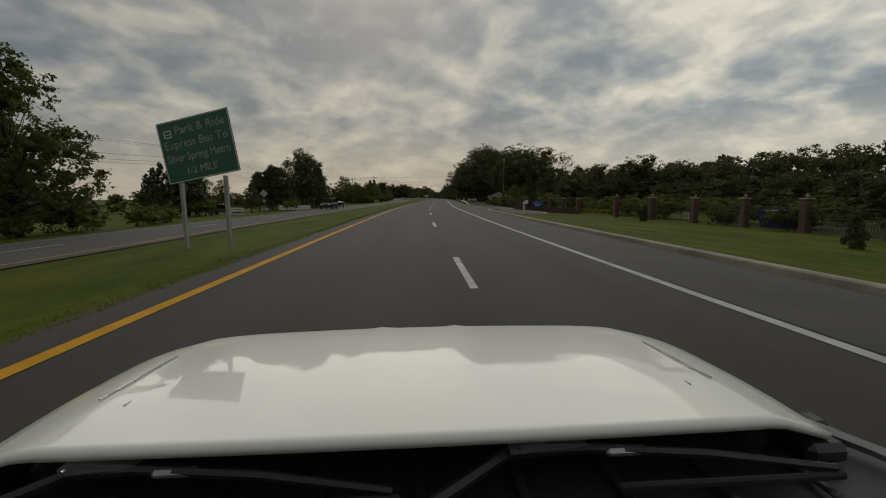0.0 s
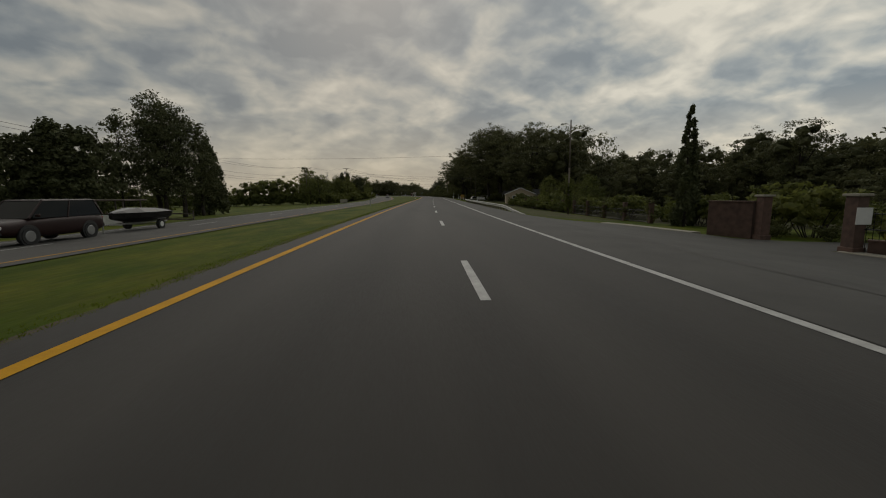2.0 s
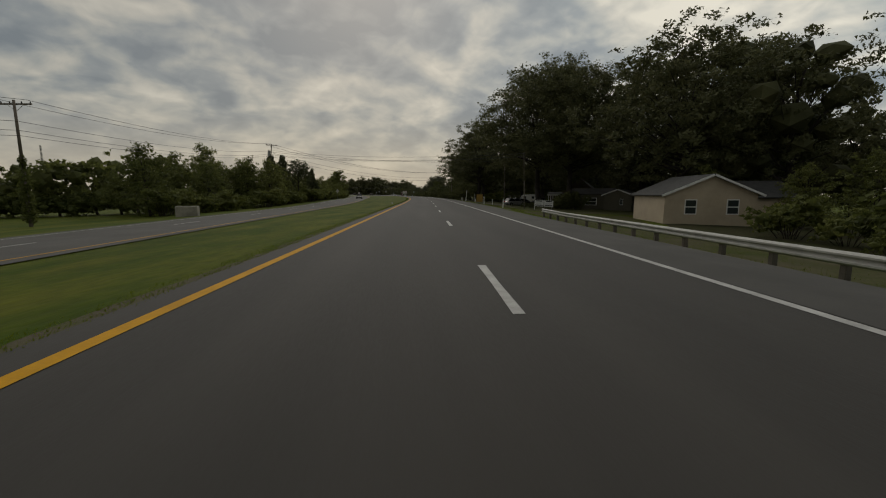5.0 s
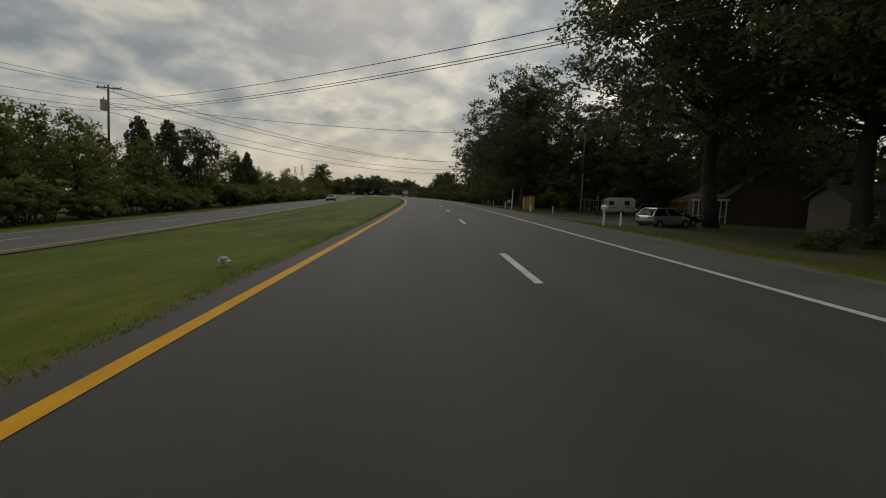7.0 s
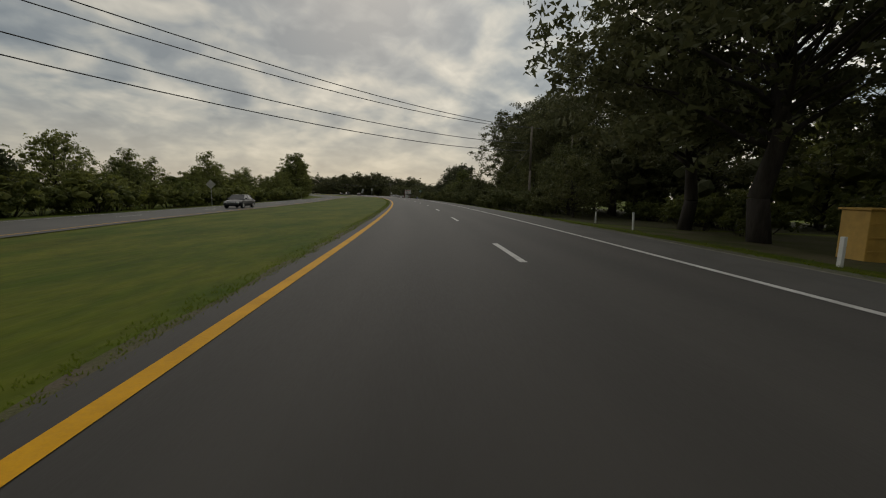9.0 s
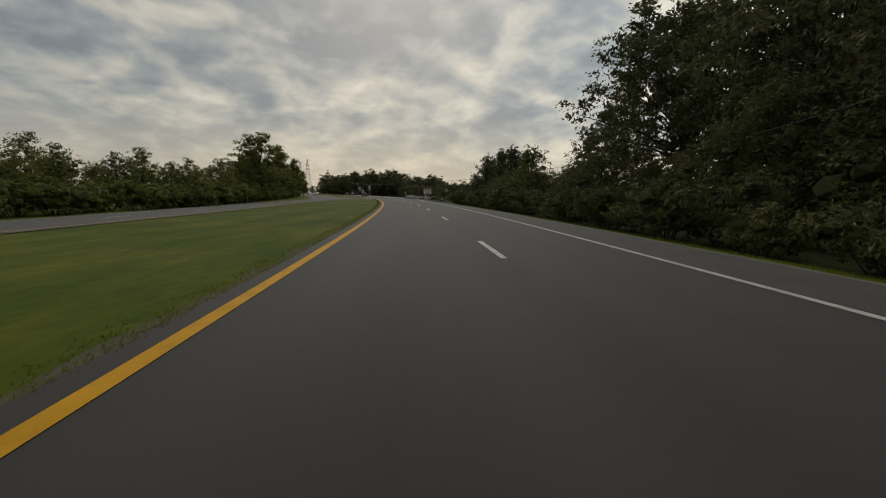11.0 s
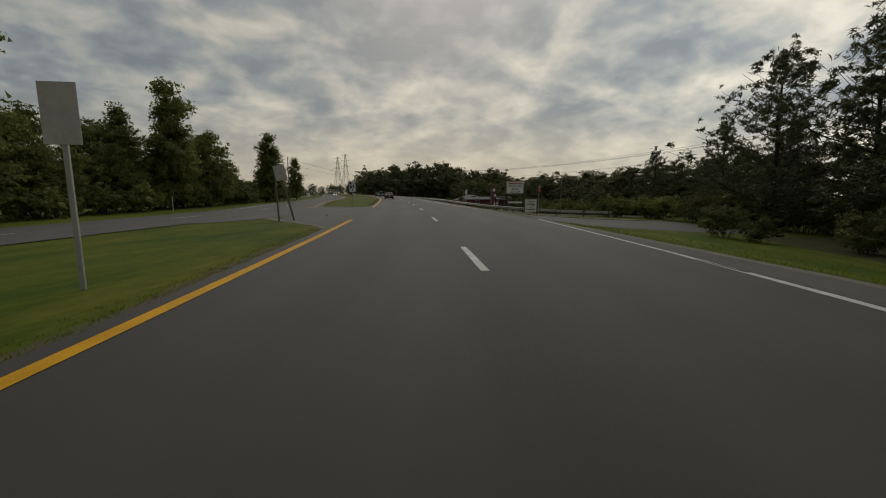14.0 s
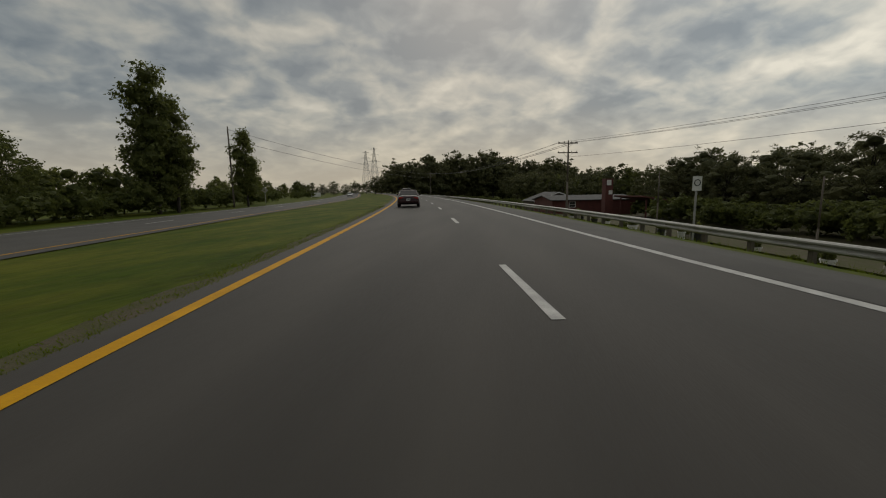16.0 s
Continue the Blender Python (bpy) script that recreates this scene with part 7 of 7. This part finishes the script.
FENCE = [(s, float(np.interp(s, (4, 36, 46, 56, 60), (30.5, 30, 27, 23.4, 22.6)))) for s in (5, 10.5, 16, 21.5, 27, 32.5, 38, 43, 48)]
for i, (s, o) in enumerate(FENCE):
    brick_column(s, o, 2.35)
for (s, o), (s2, o2) in zip(FENCE[:-1], FENCE[1:]):
    iron_panel(s, o, s2, o2, 1.75)
gate = thing("gate_house", spot(9, 24.5, 0), "white gate pillar with a grey dome", "pillar")
part("shaft", Geo().box(0, 0, -0.4, 0.9, 0.9, 3.2, 0.02), M["white_paint"], gate)
part("dome", Geo().path([(0, 0, 2.8), (0, 0, 3.0), (0, 0, 3.3), (0, 0, 3.55)], 0.5, 0.12, 14), M["concrete"], gate, "grey dome")
skip = thing("waste_skip", spot(33, 34, 10), "blue steel waste skip behind the fence", "skip")
part("body", Geo().loft([[(-1.5, -0.8, 0.1), (1.5, -0.8, 0.1), (1.5, 0.8, 0.1), (-1.5, 0.8, 0.1)], [(-1.8, -0.9, 1.5), (1.8, -0.9, 1.5), (1.8, 0.9, 1.5), (-1.8, 0.9, 1.5)]]), M["tarp"], skip)
for x in (-1.2, -0.4, 0.4, 1.2):
    part("rib", Geo().box(x, -0.89, 0.3, 0.1, 0.1, 1.1, 0.01), M["tarp"], skip)
part("rim", Geo().box(0, -0.9, 1.46, 3.7, 0.12, 0.1, 0.01), M["tarp"], skip)


def garden_wall(s0, o0, s1, o1, h, label, t=0.35):
    a, b = spot(s0, o0).translation, spot(s1, o1).translation
    d = b - a
    ang = math.atan2(d.y, d.x)
    ob = thing("brick_wall", Matrix.Translation(a) @ Matrix.Rotation(ang, 4, "Z"), label, "wall", "brick walls")
    ln = math.hypot(d.x, d.y)
    part("brickwork", Geo().box(ln / 2, 0, -0.6, ln, t, h + 0.6, 0.012), M["brick"], ob)
    part("coping", Geo().box(ln / 2, 0, h, ln + 0.06, t + 0.08, 0.07, 0.012), M["brick"], ob)
    return ob, ln


w1, ln = garden_wall(63.0, 19.2, 56.2, 24.2, 0.5, "low brick entrance wall with a blue arched sign")
w2, ln2 = garden_wall(70.4, 18.5, 68.6, 19.5, 1.75, "brick gate wall with pale scrawled paint")
for k, (x, z, w) in enumerate(((0.4, 1.35, 0.3), (0.8, 1.2, 0.25), (1.15, 1.45, 0.3), (1.5, 1.1, 0.3))):
    part("paint_scrawl", Geo().box(x, 0.18, z - 0.25, 0.04, 0.006, 0.5).box(x + w / 2, 0.18, z, w, 0.006, 0.04), M["sign_back"], w2)
for s, o in ((63.3, 18.9), (59.9, 21.6), (58.0, 23.0), (55.6, 24.3), (68.3, 19.7)):
    brick_column(s, o, 2.1, ball=False, label="red brick gate pillar with a flat cap", w=0.44)
iron_panel(59.9, 21.6, 58.0, 23.0, 1.7)
iron_panel(58.0, 23.0, 55.6, 24.3, 1.7)
iron_panel(63.3, 18.9, 59.9, 21.6, 1.5)
bs = thing("arched_sign", spot(61.3, 20.1, -25, 0.5, 0.66), "dark blue arched sign set over a brick wall", "sign")
part("board", Geo().prism([(-1.15, 0.1)] + [(1.15 * math.cos(math.pi * (1 - k / 14)), 1.05 + 0.95 * math.sin(math.pi * k / 14)) for k in range(15)] + [(1.15, 0.1)], 0.08, Matrix.Translation((0, -0.25, 0))), M["sign_blue"], bs, "dark blue arched board")
part("arch_line", Geo().path([(0.78 * math.cos(math.pi * k / 14), -0.27, 1.0 + 0.62 * math.sin(math.pi * k / 14)) for k in range(15)], 0.035, 0.035, 5), M["sign_white"], bs, "white arch stripe")
for z, w in ((0.98, 1.5), (0.72, 1.1), (0.55, 0.9)):
    part("print_bar", Geo().box(0, -0.262, z, w, 0.01, 0.09), M["sign_white"], bs)
for a, b in (((46.6, 32.6), (43.8, 33.4)),):
    pa, pb = spot(*a).translation, spot(*b).translation
    d = pb - pa
    wf = thing("white_fence", Matrix.Translation(pa), "low white picket fence beside the gate", "fence", "white fence panels")
    for z in (0.2, 0.75):
        part("rail", Geo().tube((0, 0, z), (d.x, d.y, d.z + z), 0.03, 0.03, 5), M["white_paint"], wf)
    for i in range(14):
        c = d * ((i + 0.5) / 14)
        part("picket", Geo().box(c.x, c.y, c.z + 0.05, 0.05, 0.05, 0.9, 0.006), M["white_paint"], wf)
nb = thing("notice_board", spot(63.2, 18.8, -10), "white notice fixed to a brick pillar", "notice")
part("sheet", Geo().box(0, -0.34, 1.1, 0.5, 0.02, 0.6, 0.004), M["sign_white"], nb)
for k in range(11):
    s = 83 + 4.7 * k
    brick_column(s, 22.3 + 0.02 * k, 1.7, label="slim red brick post overgrown with vines", w=0.34, plain=True)
for k in range(10):
    s = 83 + 4.7 * k
    iron_panel(s, 22.3, s + 4.7, 22.3, 1.1)


def mailbox(s, o, turn, label, post="white_paint"):
    ob = thing("mailbox", spot(s, o, turn), label, "mailbox", "mailboxes")
    part("post", Geo().box(0, 0, -0.4, 0.11, 0.11, 1.5, 0.008), M[post], ob)
    part("box", Geo().loft([[(-0.09 + 0.0, y, 1.1), (0.09, y, 1.1), (0.09, y, 1.24), (0.06, y, 1.30), (0, y, 1.325), (-0.06, y, 1.30), (-0.09, y, 1.24)] for y in (-0.26, 0.26)]), M["white_paint"], ob)
    part("number_bar", Geo().box(-0.093, 0, 1.16, 0.004, 0.3, 0.06), M["sign_black"], ob)
    return ob


mailbox(44.6, 14.3, 0, "white mailbox on a white wooden post")
mailbox(195.4, 13.6, 0, "white mailbox on a white wooden post")
for s, o, h, w in ((171.6, 12.3, 1.1, 0.10), (196.6, 15.3, 0.95, 0.10), (221.2, 13.6, 2.6, 0.09), (219.2, 15.4, 2.0, 0.07), (219.0, 15.5, 0.8, 0.12), (214, 16.5, 0.9, 0.1), (228, 14.4, 0.9, 0.12), (241, 15.5, 1.1, 0.1), (248, 16.5, 0.9, 0.1), (131, 12.9, 0.9, 0.09)):
    mk = thing("marker_post", spot(s, o, rnd.random() * 8, 0) @ Matrix.Rotation(radians(rnd.uniform(-3, 3)), 4, "Y"), "white painted wooden marker post in the verge", "post", "marker posts")
    part("post", Geo().box(0, 0, -0.3, w, w, h + 0.3, 0.008), M["white_paint"], mk)
for s, o, h in ((105, -4.6, 1.0), (338, -22, 1.3), (384, -20.3, 1.5)):
    mk = thing("delineator", spot(s, o), "slim grey delineator post in the grass", "post", "delineators")
    part("post", Geo().box(0, 0, -0.3, 0.07, 0.03, h + 0.3, 0.004), M["sign_back"], mk)

# ---------------------------------------------------------------- houses


def window_unit(w, h, m, parent):
    ob = part("window", Geo().box(0, 0, 0, w, 0.06, h, 0.006, m), M["white_paint"], parent, "white framed window")
    part("pane", Geo().box(0, -0.035, 0.08, w * 0.84, 0.01, h * 0.40, 0, m), M["glass"], ob)
    part("pane", Geo().box(0, -0.035, h * 0.53, w * 0.84, 0.01, h * 0.40, 0, m), M["glass"], ob)
    return ob


def house(s, o, turn, w, d, eave, apex, wall, roof, label, gable_front=True, windows=(), door=None, porch=False, name="house", trim="white_paint"):
    ob = thing(name, spot(s, o, turn), label, "house", "houses")
    prof = [(-w / 2, -1.0), (w / 2, -1.0), (w / 2, eave), (0, apex), (-w / 2, eave)] if gable_front else [(-w / 2, -1.0), (w / 2, -1.0), (w / 2, eave), (-w / 2, eave)]
    part("shell", Geo().prism(prof, d, Matrix.Translation((0, -d / 2, 0))), wall, ob)
    n = int(eave / 0.22)
    for k in range(1, n):
        part("siding_board", Geo().box(0, -d / 2 - 0.008, k * 0.22, w - 0.02, 0.02, 0.02, 0), wall, ob)
    ov = 0.35
    if gable_front:
        for sx in (-1, 1):
            ln = math.hypot(w / 2 + ov, (apex - eave) * (w / 2 + ov) / (w / 2))
            ang = math.atan2(apex - eave, w / 2)
            part("roof", Geo().box(0, 0, 0, ln, d + 2 * ov, 0.12, 0.01, Matrix.Translation((sx * (w / 2 + ov) / 2, 0, (apex + eave - ov * (apex - eave) / (w / 2)) / 2 + 0.02)) @ Matrix.Rotation(sx * ang, 4, "Y")), roof, ob, "shingled roof slope")
            part("verge_board", Geo().box(0, -d / 2 - ov - 0.015, 0, ln, 0.03, 0.18, 0.004, Matrix.Translation((sx * (w / 2 + ov) / 2, 0, (apex + eave - ov * (apex - eave) / (w / 2)) / 2 - 0.05)) @ Matrix.Rotation(sx * ang, 4, "Y")), M[trim], ob, "painted verge board")
    else:
        for sy in (-1, 1):
            ang = math.atan2(apex - eave, d / 2)
            ln = (d / 2 + ov) / math.cos(ang)
            part("roof", Geo().box(0, 0, 0, w + 2 * ov, ln, 0.12, 0.01, Matrix.Translation((0, sy * (d / 2 + ov) / 2, (apex + eave - ov * (apex - eave) / (d / 2)) / 2 + 0.02)) @ Matrix.Rotation(-sy * ang, 4, "X")), roof, ob, "shingled roof slope")
        for sx in (-1, 1):
            part("gable", Geo().prism([(-d / 2, eave), (d / 2, eave), (0, apex)], 0.1, Matrix.Translation((sx * (w / 2 - 0.06), 0, 0)) @ Matrix.Rotation(radians(90), 4, "Z")), wall, ob)
    for x, z, ww, hh in windows:
        window_unit(ww, hh, Matrix.Translation((x, -d / 2 - 0.02, z)), ob)
    if door is not None:
        dd = part("door", Geo().box(door, -d / 2 - 0.03, 0, 0.95, 0.06, 2.05, 0.01), M["white_paint"], ob, "white front door")
        part("handle", Geo().box(door + 0.36, -d / 2 - 0.08, 0.98, 0.04, 0.05, 0.12, 0.006), M["chrome"], dd)
    if porch:
        part("porch_floor", Geo().box(0, -d / 2 - 1.2, -0.3, w, 2.4, 0.42, 0.01), M["post_wood"], ob)
        part("porch_roof", Geo().box(0, 0, 0, w + 0.5, 2.7, 0.12, 0.01, Matrix.Translation((0, -d / 2 - 1.2, eave - 0.02)) @ Matrix.Rotation(radians(8), 4, "X")), M["shingle"], ob, "lean-to porch roof")
        part("porch_fascia", Geo().box(0, -d / 2 - 2.5, eave - 0.32, w + 0.5, 0.05, 0.2, 0.006), M["white_paint"], ob)
        for k in range(8):
            part("porch_post", Geo().box(-w / 2 + 0.08 + (w - 0.16) * k / 7, -d / 2 - 2.3, 0.1, 0.10, 0.10, eave - 0.3, 0.008), M["white_paint"], ob)
        part("porch_rail", Geo().box(0, -d / 2 - 2.3, 0.95, w, 0.06, 0.06, 0.005), M["white_paint"], ob)
    return ob


house(160, 27.7, -8, 7.5, 7, 2.6, 4.2, M["siding"], M["shingle"], "small beige house with a grey gabled roof", True, ((-1.6, 0.9, 1.0, 1.3), (1.8, 0.9, 1.0, 1.3)))
house(164, 33.9, -8, 10, 6, 2.5, 4.0, M["siding"], M["shingle"], "beige house wing with a long grey roof", False)
house(190.5, 36.4, -40, 4.4, 5.0, 2.65, 3.5, M["siding_tan"], M["shingle"], "small pale house with a low gable under oaks", True, ((0.6, 1.0, 0.5, 1.0),))
dk = house(210.9, 38.0, -30, 7.2, 6.0, 2.9, 6.0, M["siding_dark"], M["shingle"], "dark house with a white columned porch and brick chimney", True, trim="siding_dark")
part("wing", Geo().box(-5.1, 0.4, -0.8, 3.0, 4.0, 3.7, 0.01), M["siding_dark"], dk, "low side wing")
part("porch_floor", Geo().box(-5.1, -2.5, -0.3, 3.2, 1.8, 0.45, 0.01), M["post_wood"], dk)
part("porch_roof", Geo().box(0, 0, 0, 3.5, 2.3, 0.12, 0.01, Matrix.Translation((-5.1, -2.5, 2.95)) @ Matrix.Rotation(radians(10), 4, "X")), M["shingle"], dk, "lean-to porch roof")
part("porch_fascia", Geo().box(-5.1, -3.62, 2.52, 3.4, 0.05, 0.22, 0.006), M["white_paint"], dk)
for k in range(7):
    part("porch_post", Geo().box(-6.55 + 2.9 * k / 6, -3.35, 0.12, 0.11, 0.11, 2.5, 0.008), M["white_paint"], dk)
part("porch_rail", Geo().box(-5.1, -3.35, 0.95, 2.9, 0.06, 0.06, 0.005), M["white_paint"], dk)
part("chimney", Geo().box(0.3, 0.2, 5.4, 0.8, 0.6, 1.5, 0.02), M["brick"], dk, "brick chimney")
house(196.0, 33.8, -25, 7.0, 6.0, 2.7, 3.6, M["siding_tan"], M["shingle"], "tan weathered house with a white bay window", False, ((-0.2, 0.75, 2.0, 1.3), (-2.4, 1.6, 0.5, 0.4)))
house(228, 45, -20, 8, 6, 2.3, 3.7, M["yellow_box"], M["shingle_tan"], "small ochre bungalow with a tan roof", True, ((0.9, 0.9, 0.9, 1.1),), -1.2)
house(66, -60, 30, 14, 9, 2.0, 3.4, M["siding_dark"], M["shingle"], "low dark house with a grey roof across the field", False)
house(462, 33.7, 0, 15, 9, 2.4, 3.1, M["red_roof"], M["shingle"], "low red timber sales building with a dark roof", False, ((-4, 1.2, 1.2, 1.0), (2, 1.2, 1.2, 1.0)), name="sales_building")
house(470, 31, 0, 9, 7, 2.0, 3.6, M["siding_dark"], M["shingle"], "dark shed with a grey pitched roof", True, name="shed")
rb = thing("red_ramp", spot(449, 40.5, 4), "red sloping roof beside the sales building", "roof")
part("slope", Geo().box(0, 0, 0, 13, 7, 0.2, 0.02, Matrix.Translation((0, 0, 2.2)) @ Matrix.Rotation(radians(9), 4, "Y")), M["red_roof"], rb)
for x, h in ((-5.5, 3.0), (0, 2.1), (5.5, 1.2)):
    for y in (-3, 3):
        part("prop", Geo().box(x, y, -0.5, 0.18, 0.18, h + 0.5, 0.01), M["red_roof"], rb)
ch = thing("red_tower", spot(452, 32.8, 0), "red brick chimney with white notices", "chimney")
part("shaft", Geo().box(0, 0, -0.5, 1.2, 1.2, 6.3, 0.02), M["red_roof"], ch)
part("notice", Geo().box(-0.1, -0.63, 4.8, 0.7, 0.04, 0.8, 0.005), M["sign_white"], ch)
part("notice", Geo().box(0.2, -0.63, 3.4, 0.6, 0.04, 0.6, 0.005), M["sign_white"], ch)

cv = thing("caravan", spot(227.8, 31.3, -20, 0, 0.84) @ Matrix.Diagonal((1, 1, 1.25, 1)), "old white caravan parked in a front yard", "caravan")
part("body", Geo().loft([[(x, -1.05, 0.45), (x, 1.05, 0.45), (x, 1.05, 2.1 * k + 0.3 * (1 - k)), (x, 0.8, 2.35 * k + 0.3 * (1 - k)), (x, -0.8, 2.35 * k + 0.3 * (1 - k)), (x, -1.05, 2.1 * k + 0.3 * (1 - k))] for x, k in ((-2.6, 0.62), (-2.2, 0.9), (-1.5, 1.0), (2.2, 1.0), (2.6, 0.85))]), M["white_paint"], cv)
part("stripe", Geo().box(0.2, -1.055, 0.9, 4.6, 0.02, 0.16), M["siding"], cv, "tan stripe")
for x in (-1.2, 1.3):
    part("window", Geo().box(x, -1.06, 1.3, 0.8, 0.03, 0.6, 0.01), M["glass"], cv, "dark window")
part("door", Geo().box(0.2, -1.06, 0.5, 0.65, 0.03, 1.65, 0.01), M["white_paint"], cv)
for y in (-0.95, 0.95):
    part("wheel", Geo().tube((0.6, y - 0.1, 0.32), (0.6, y + 0.1, 0.32), 0.32, 0.32, 16), M["rubber"], cv)
cp = thing("carport", spot(228.6, 27.6, -10), "grey carport frame with a flat roof", "carport")
for x in (-1.3, 0, 1.3):
    for y in (-1.2, 1.2):
        part("post", Geo().box(x, y, -0.4, 0.1, 0.1, 2.3, 0.008), M["concrete"], cp)
part("roof", Geo().box(0, 0, 1.9, 3.0, 2.9, 0.1, 0.01), M["concrete"], cp)
yb = thing("yellow_shed", spot(230.5, 18.6, -10), "ochre painted wooden stall in the verge", "stall")
part("body", Geo().box(0, 0, -0.3, 1.6, 1.2, 2.2, 0.02), M["yellow_box"], yb)
part("lid", Geo().box(0, 0, 1.9, 1.75, 1.35, 0.08, 0.01), M["yellow_box"], yb)
for z in (0.4, 0.9, 1.4):
    part("batten", Geo().box(0, -0.61, z, 1.5, 0.03, 0.06), M["yellow_box"], yb)

# market stand and banner beside the far road
ms = thing("market_stand", spot(84, -24.5, 0), "low weathered stand with a dark flat roof and white counter", "stall")
for x in (-3.2, -1.1, 1.1, 3.2):
    for y in (-1.0, 1.0):
        part("post", Geo().box(x, y, -0.4, 0.1, 0.1, 2.5, 0.008), M["post_wood"], ms)
part("roof", Geo().box(0, 0, 2.1, 7.2, 2.6, 0.12, 0.01), M["siding_dark"], ms)
part("counter", Geo().box(0, -0.9, 0.0, 6.4, 0.5, 0.95, 0.01), M["white_paint"], ms)
fn = thing("rail_fence", spot(86, -27.5), "grey wooden rail fence behind the stand", "fence")
for k in range(9):
    part("post", Geo().box(-10 + 2.5 * k, 0, -0.4, 0.1, 0.1, 1.7, 0.008), M["post_wood"], fn)
for z in (0.5, 1.0):
    part("rail", Geo().box(0, -0.06, z, 20.2, 0.04, 0.12, 0.005), M["post_wood"], fn)
bn = thing("banner", spot(52.5, -21.0, 6), "small painted banner on short posts", "banner")
for x in (-0.75, 0.75):
    part("post", Geo().box(x, 0.03, -0.3, 0.05, 0.05, 1.4, 0.004), M["post_wood"], bn)
b = panel("sheet", 1.5, 0.85, 0.22, M["sign_white"], bn, "white sheet")
part("print_bar", Geo().box(0, -0.012, 0.78, 1.1, 0.006, 0.16), M["yellow_box"], b)
part("print_bar", Geo().box(0, -0.012, 0.34, 1.3, 0.006, 0.22), M["sign_blue"], b)
def plant_pot(s, o, size, mat, label):
    """A tapered nursery pot with a rolled rim, soil and a small plant."""
    ob = thing("plant_pot", spot(s, o, rnd.random() * 360, 0, size), label, "plant pot", "pots of the nursery")
    part("pot", Geo().path([(0, 0, -0.25), (0, 0, 0.0), (0, 0, 0.42)], 0.17, 0.24, 12), mat, ob)
    part("rim", Geo().tube((0, 0, 0.38), (0, 0, 0.45), 0.265, 0.265, 12), mat, ob)
    part("soil", Geo().tube((0, 0, 0.43), (0, 0, 0.458), 0.235, 0.235, 12), M["soil"], ob)
    part("plant", foliage(np.random.default_rng(int(s * 10)), [((0, 0, 0.62), (0.24, 0.24, 0.2))], 90, 0.09), M["leaf"], ob)


for k in range(34):
    plant_pot(394.5 + 1.0 * k + 0.5 * rnd.random(), 14.6 + 2.4 * rnd.random() + 0.02 * k, 0.7 + 0.5 * rnd.random(), M[("white_paint", "concrete", "plastic")[k % 3]],
              ("white nursery pot on the ground below the rail", "grey nursery pot on the ground below the rail", "black nursery pot on the ground below the rail")[k % 3])
blk = thing("concrete_block", spot(165.3, -21.3, 12), "pale concrete block beside the far road", "block")
part("body", Geo().box(0, 0, -0.2, 2.0, 0.8, 1.25, 0.04), M["concrete"], blk)
wb = thing("white_sign_board", spot(560, -27, 0), "low white sign board beside the far road", "sign")
part("board", Geo().box(0, 0, 0.3, 4.2, 0.15, 1.6, 0.01), M["sign_white"], wb)
for x in (-1.6, 1.6):
    part("post", Geo().box(x, 0.12, -0.4, 0.15, 0.12, 1.8, 0.008), M["white_paint"], wb)
mbx = thing("meter_box", spot(261, 15.2), "grey meter box fixed to a wooden pole", "meter box")
part("case", Geo().box(0.28, -0.06, 1.9, 0.3, 0.2, 0.5, 0.015), M["white_paint"], mbx)
for s, o in ((177.8, -1.5), (364.4, -1.9)):
    bag = new("plastic_bag", foliage(np.random.default_rng(int(s)), [((0, 0, 0.1), (0.09, 0.08, 0.06))], 50, 0.06).mesh("plastic_bag", M["sign_white"]))
    bag.matrix_basis = spot(s, o, 0, 0.02)
    tagged(bag, "crumpled white plastic bag lying in the grass", "litter")

# ---------------------------------------------------------------- grass tufts, last


def tufts(seed, count, s0, s1, place, hgt):
    rng = np.random.default_rng(seed)
    V, Fc = [], []
    for i in range(count):
        s = s0 + (s1 - s0) * rng.random()
        o = place(s, rng.random())
        if o is None:
            continue
        x, y, a = at(s, o)
        z = level(s, o)
        h = hgt * (0.5 + rng.random())
        for k in range(3):
            t = rng.random() * 6.283
            w = 0.006 + 0.008 * rng.random()
            lx, ly = (rng.random() - 0.5) * 0.16, (rng.random() - 0.5) * 0.16
            n = len(V)
            V += [(x + lx - w * math.cos(t), y + ly - w * math.sin(t), z - 0.01), (x + lx + w * math.cos(t), y + ly + w * math.sin(t), z - 0.01),
                  (x + lx + h * 0.9 * math.sin(t * 3), y + ly + h * 0.9 * math.cos(t * 2), z + h)]
            Fc.append((n, n + 1, n + 2))
    g = Geo()
    g.v, g.f = V, Fc
    return g


def median(s, u):
    lo = opp(s)[0] + 0.8
    if 355.5 < s < 382:
        return None
    return inner_rim(s) - 0.06 - 0.6 * u * u if u < 0.9 else lo + 0.1 + 3.0 * (u - 0.9)


structure("median_grass", tufts(1, 30000, -4, 430, median, 0.03), M["blades"], "short mown green grass on the median", "grass", kind="stuff", fix=False)
structure("verge_grass", tufts(2, 20000, -4, 430, lambda s, u: None if (42 < s < 78 or 361 < s < 374.2) else ((10.2 if s < 43 else 10.5) + 5 * u ** 1.4), 0.08), M["blades"], "tufts of green grass on the right verge", "grass", kind="stuff", fix=False)
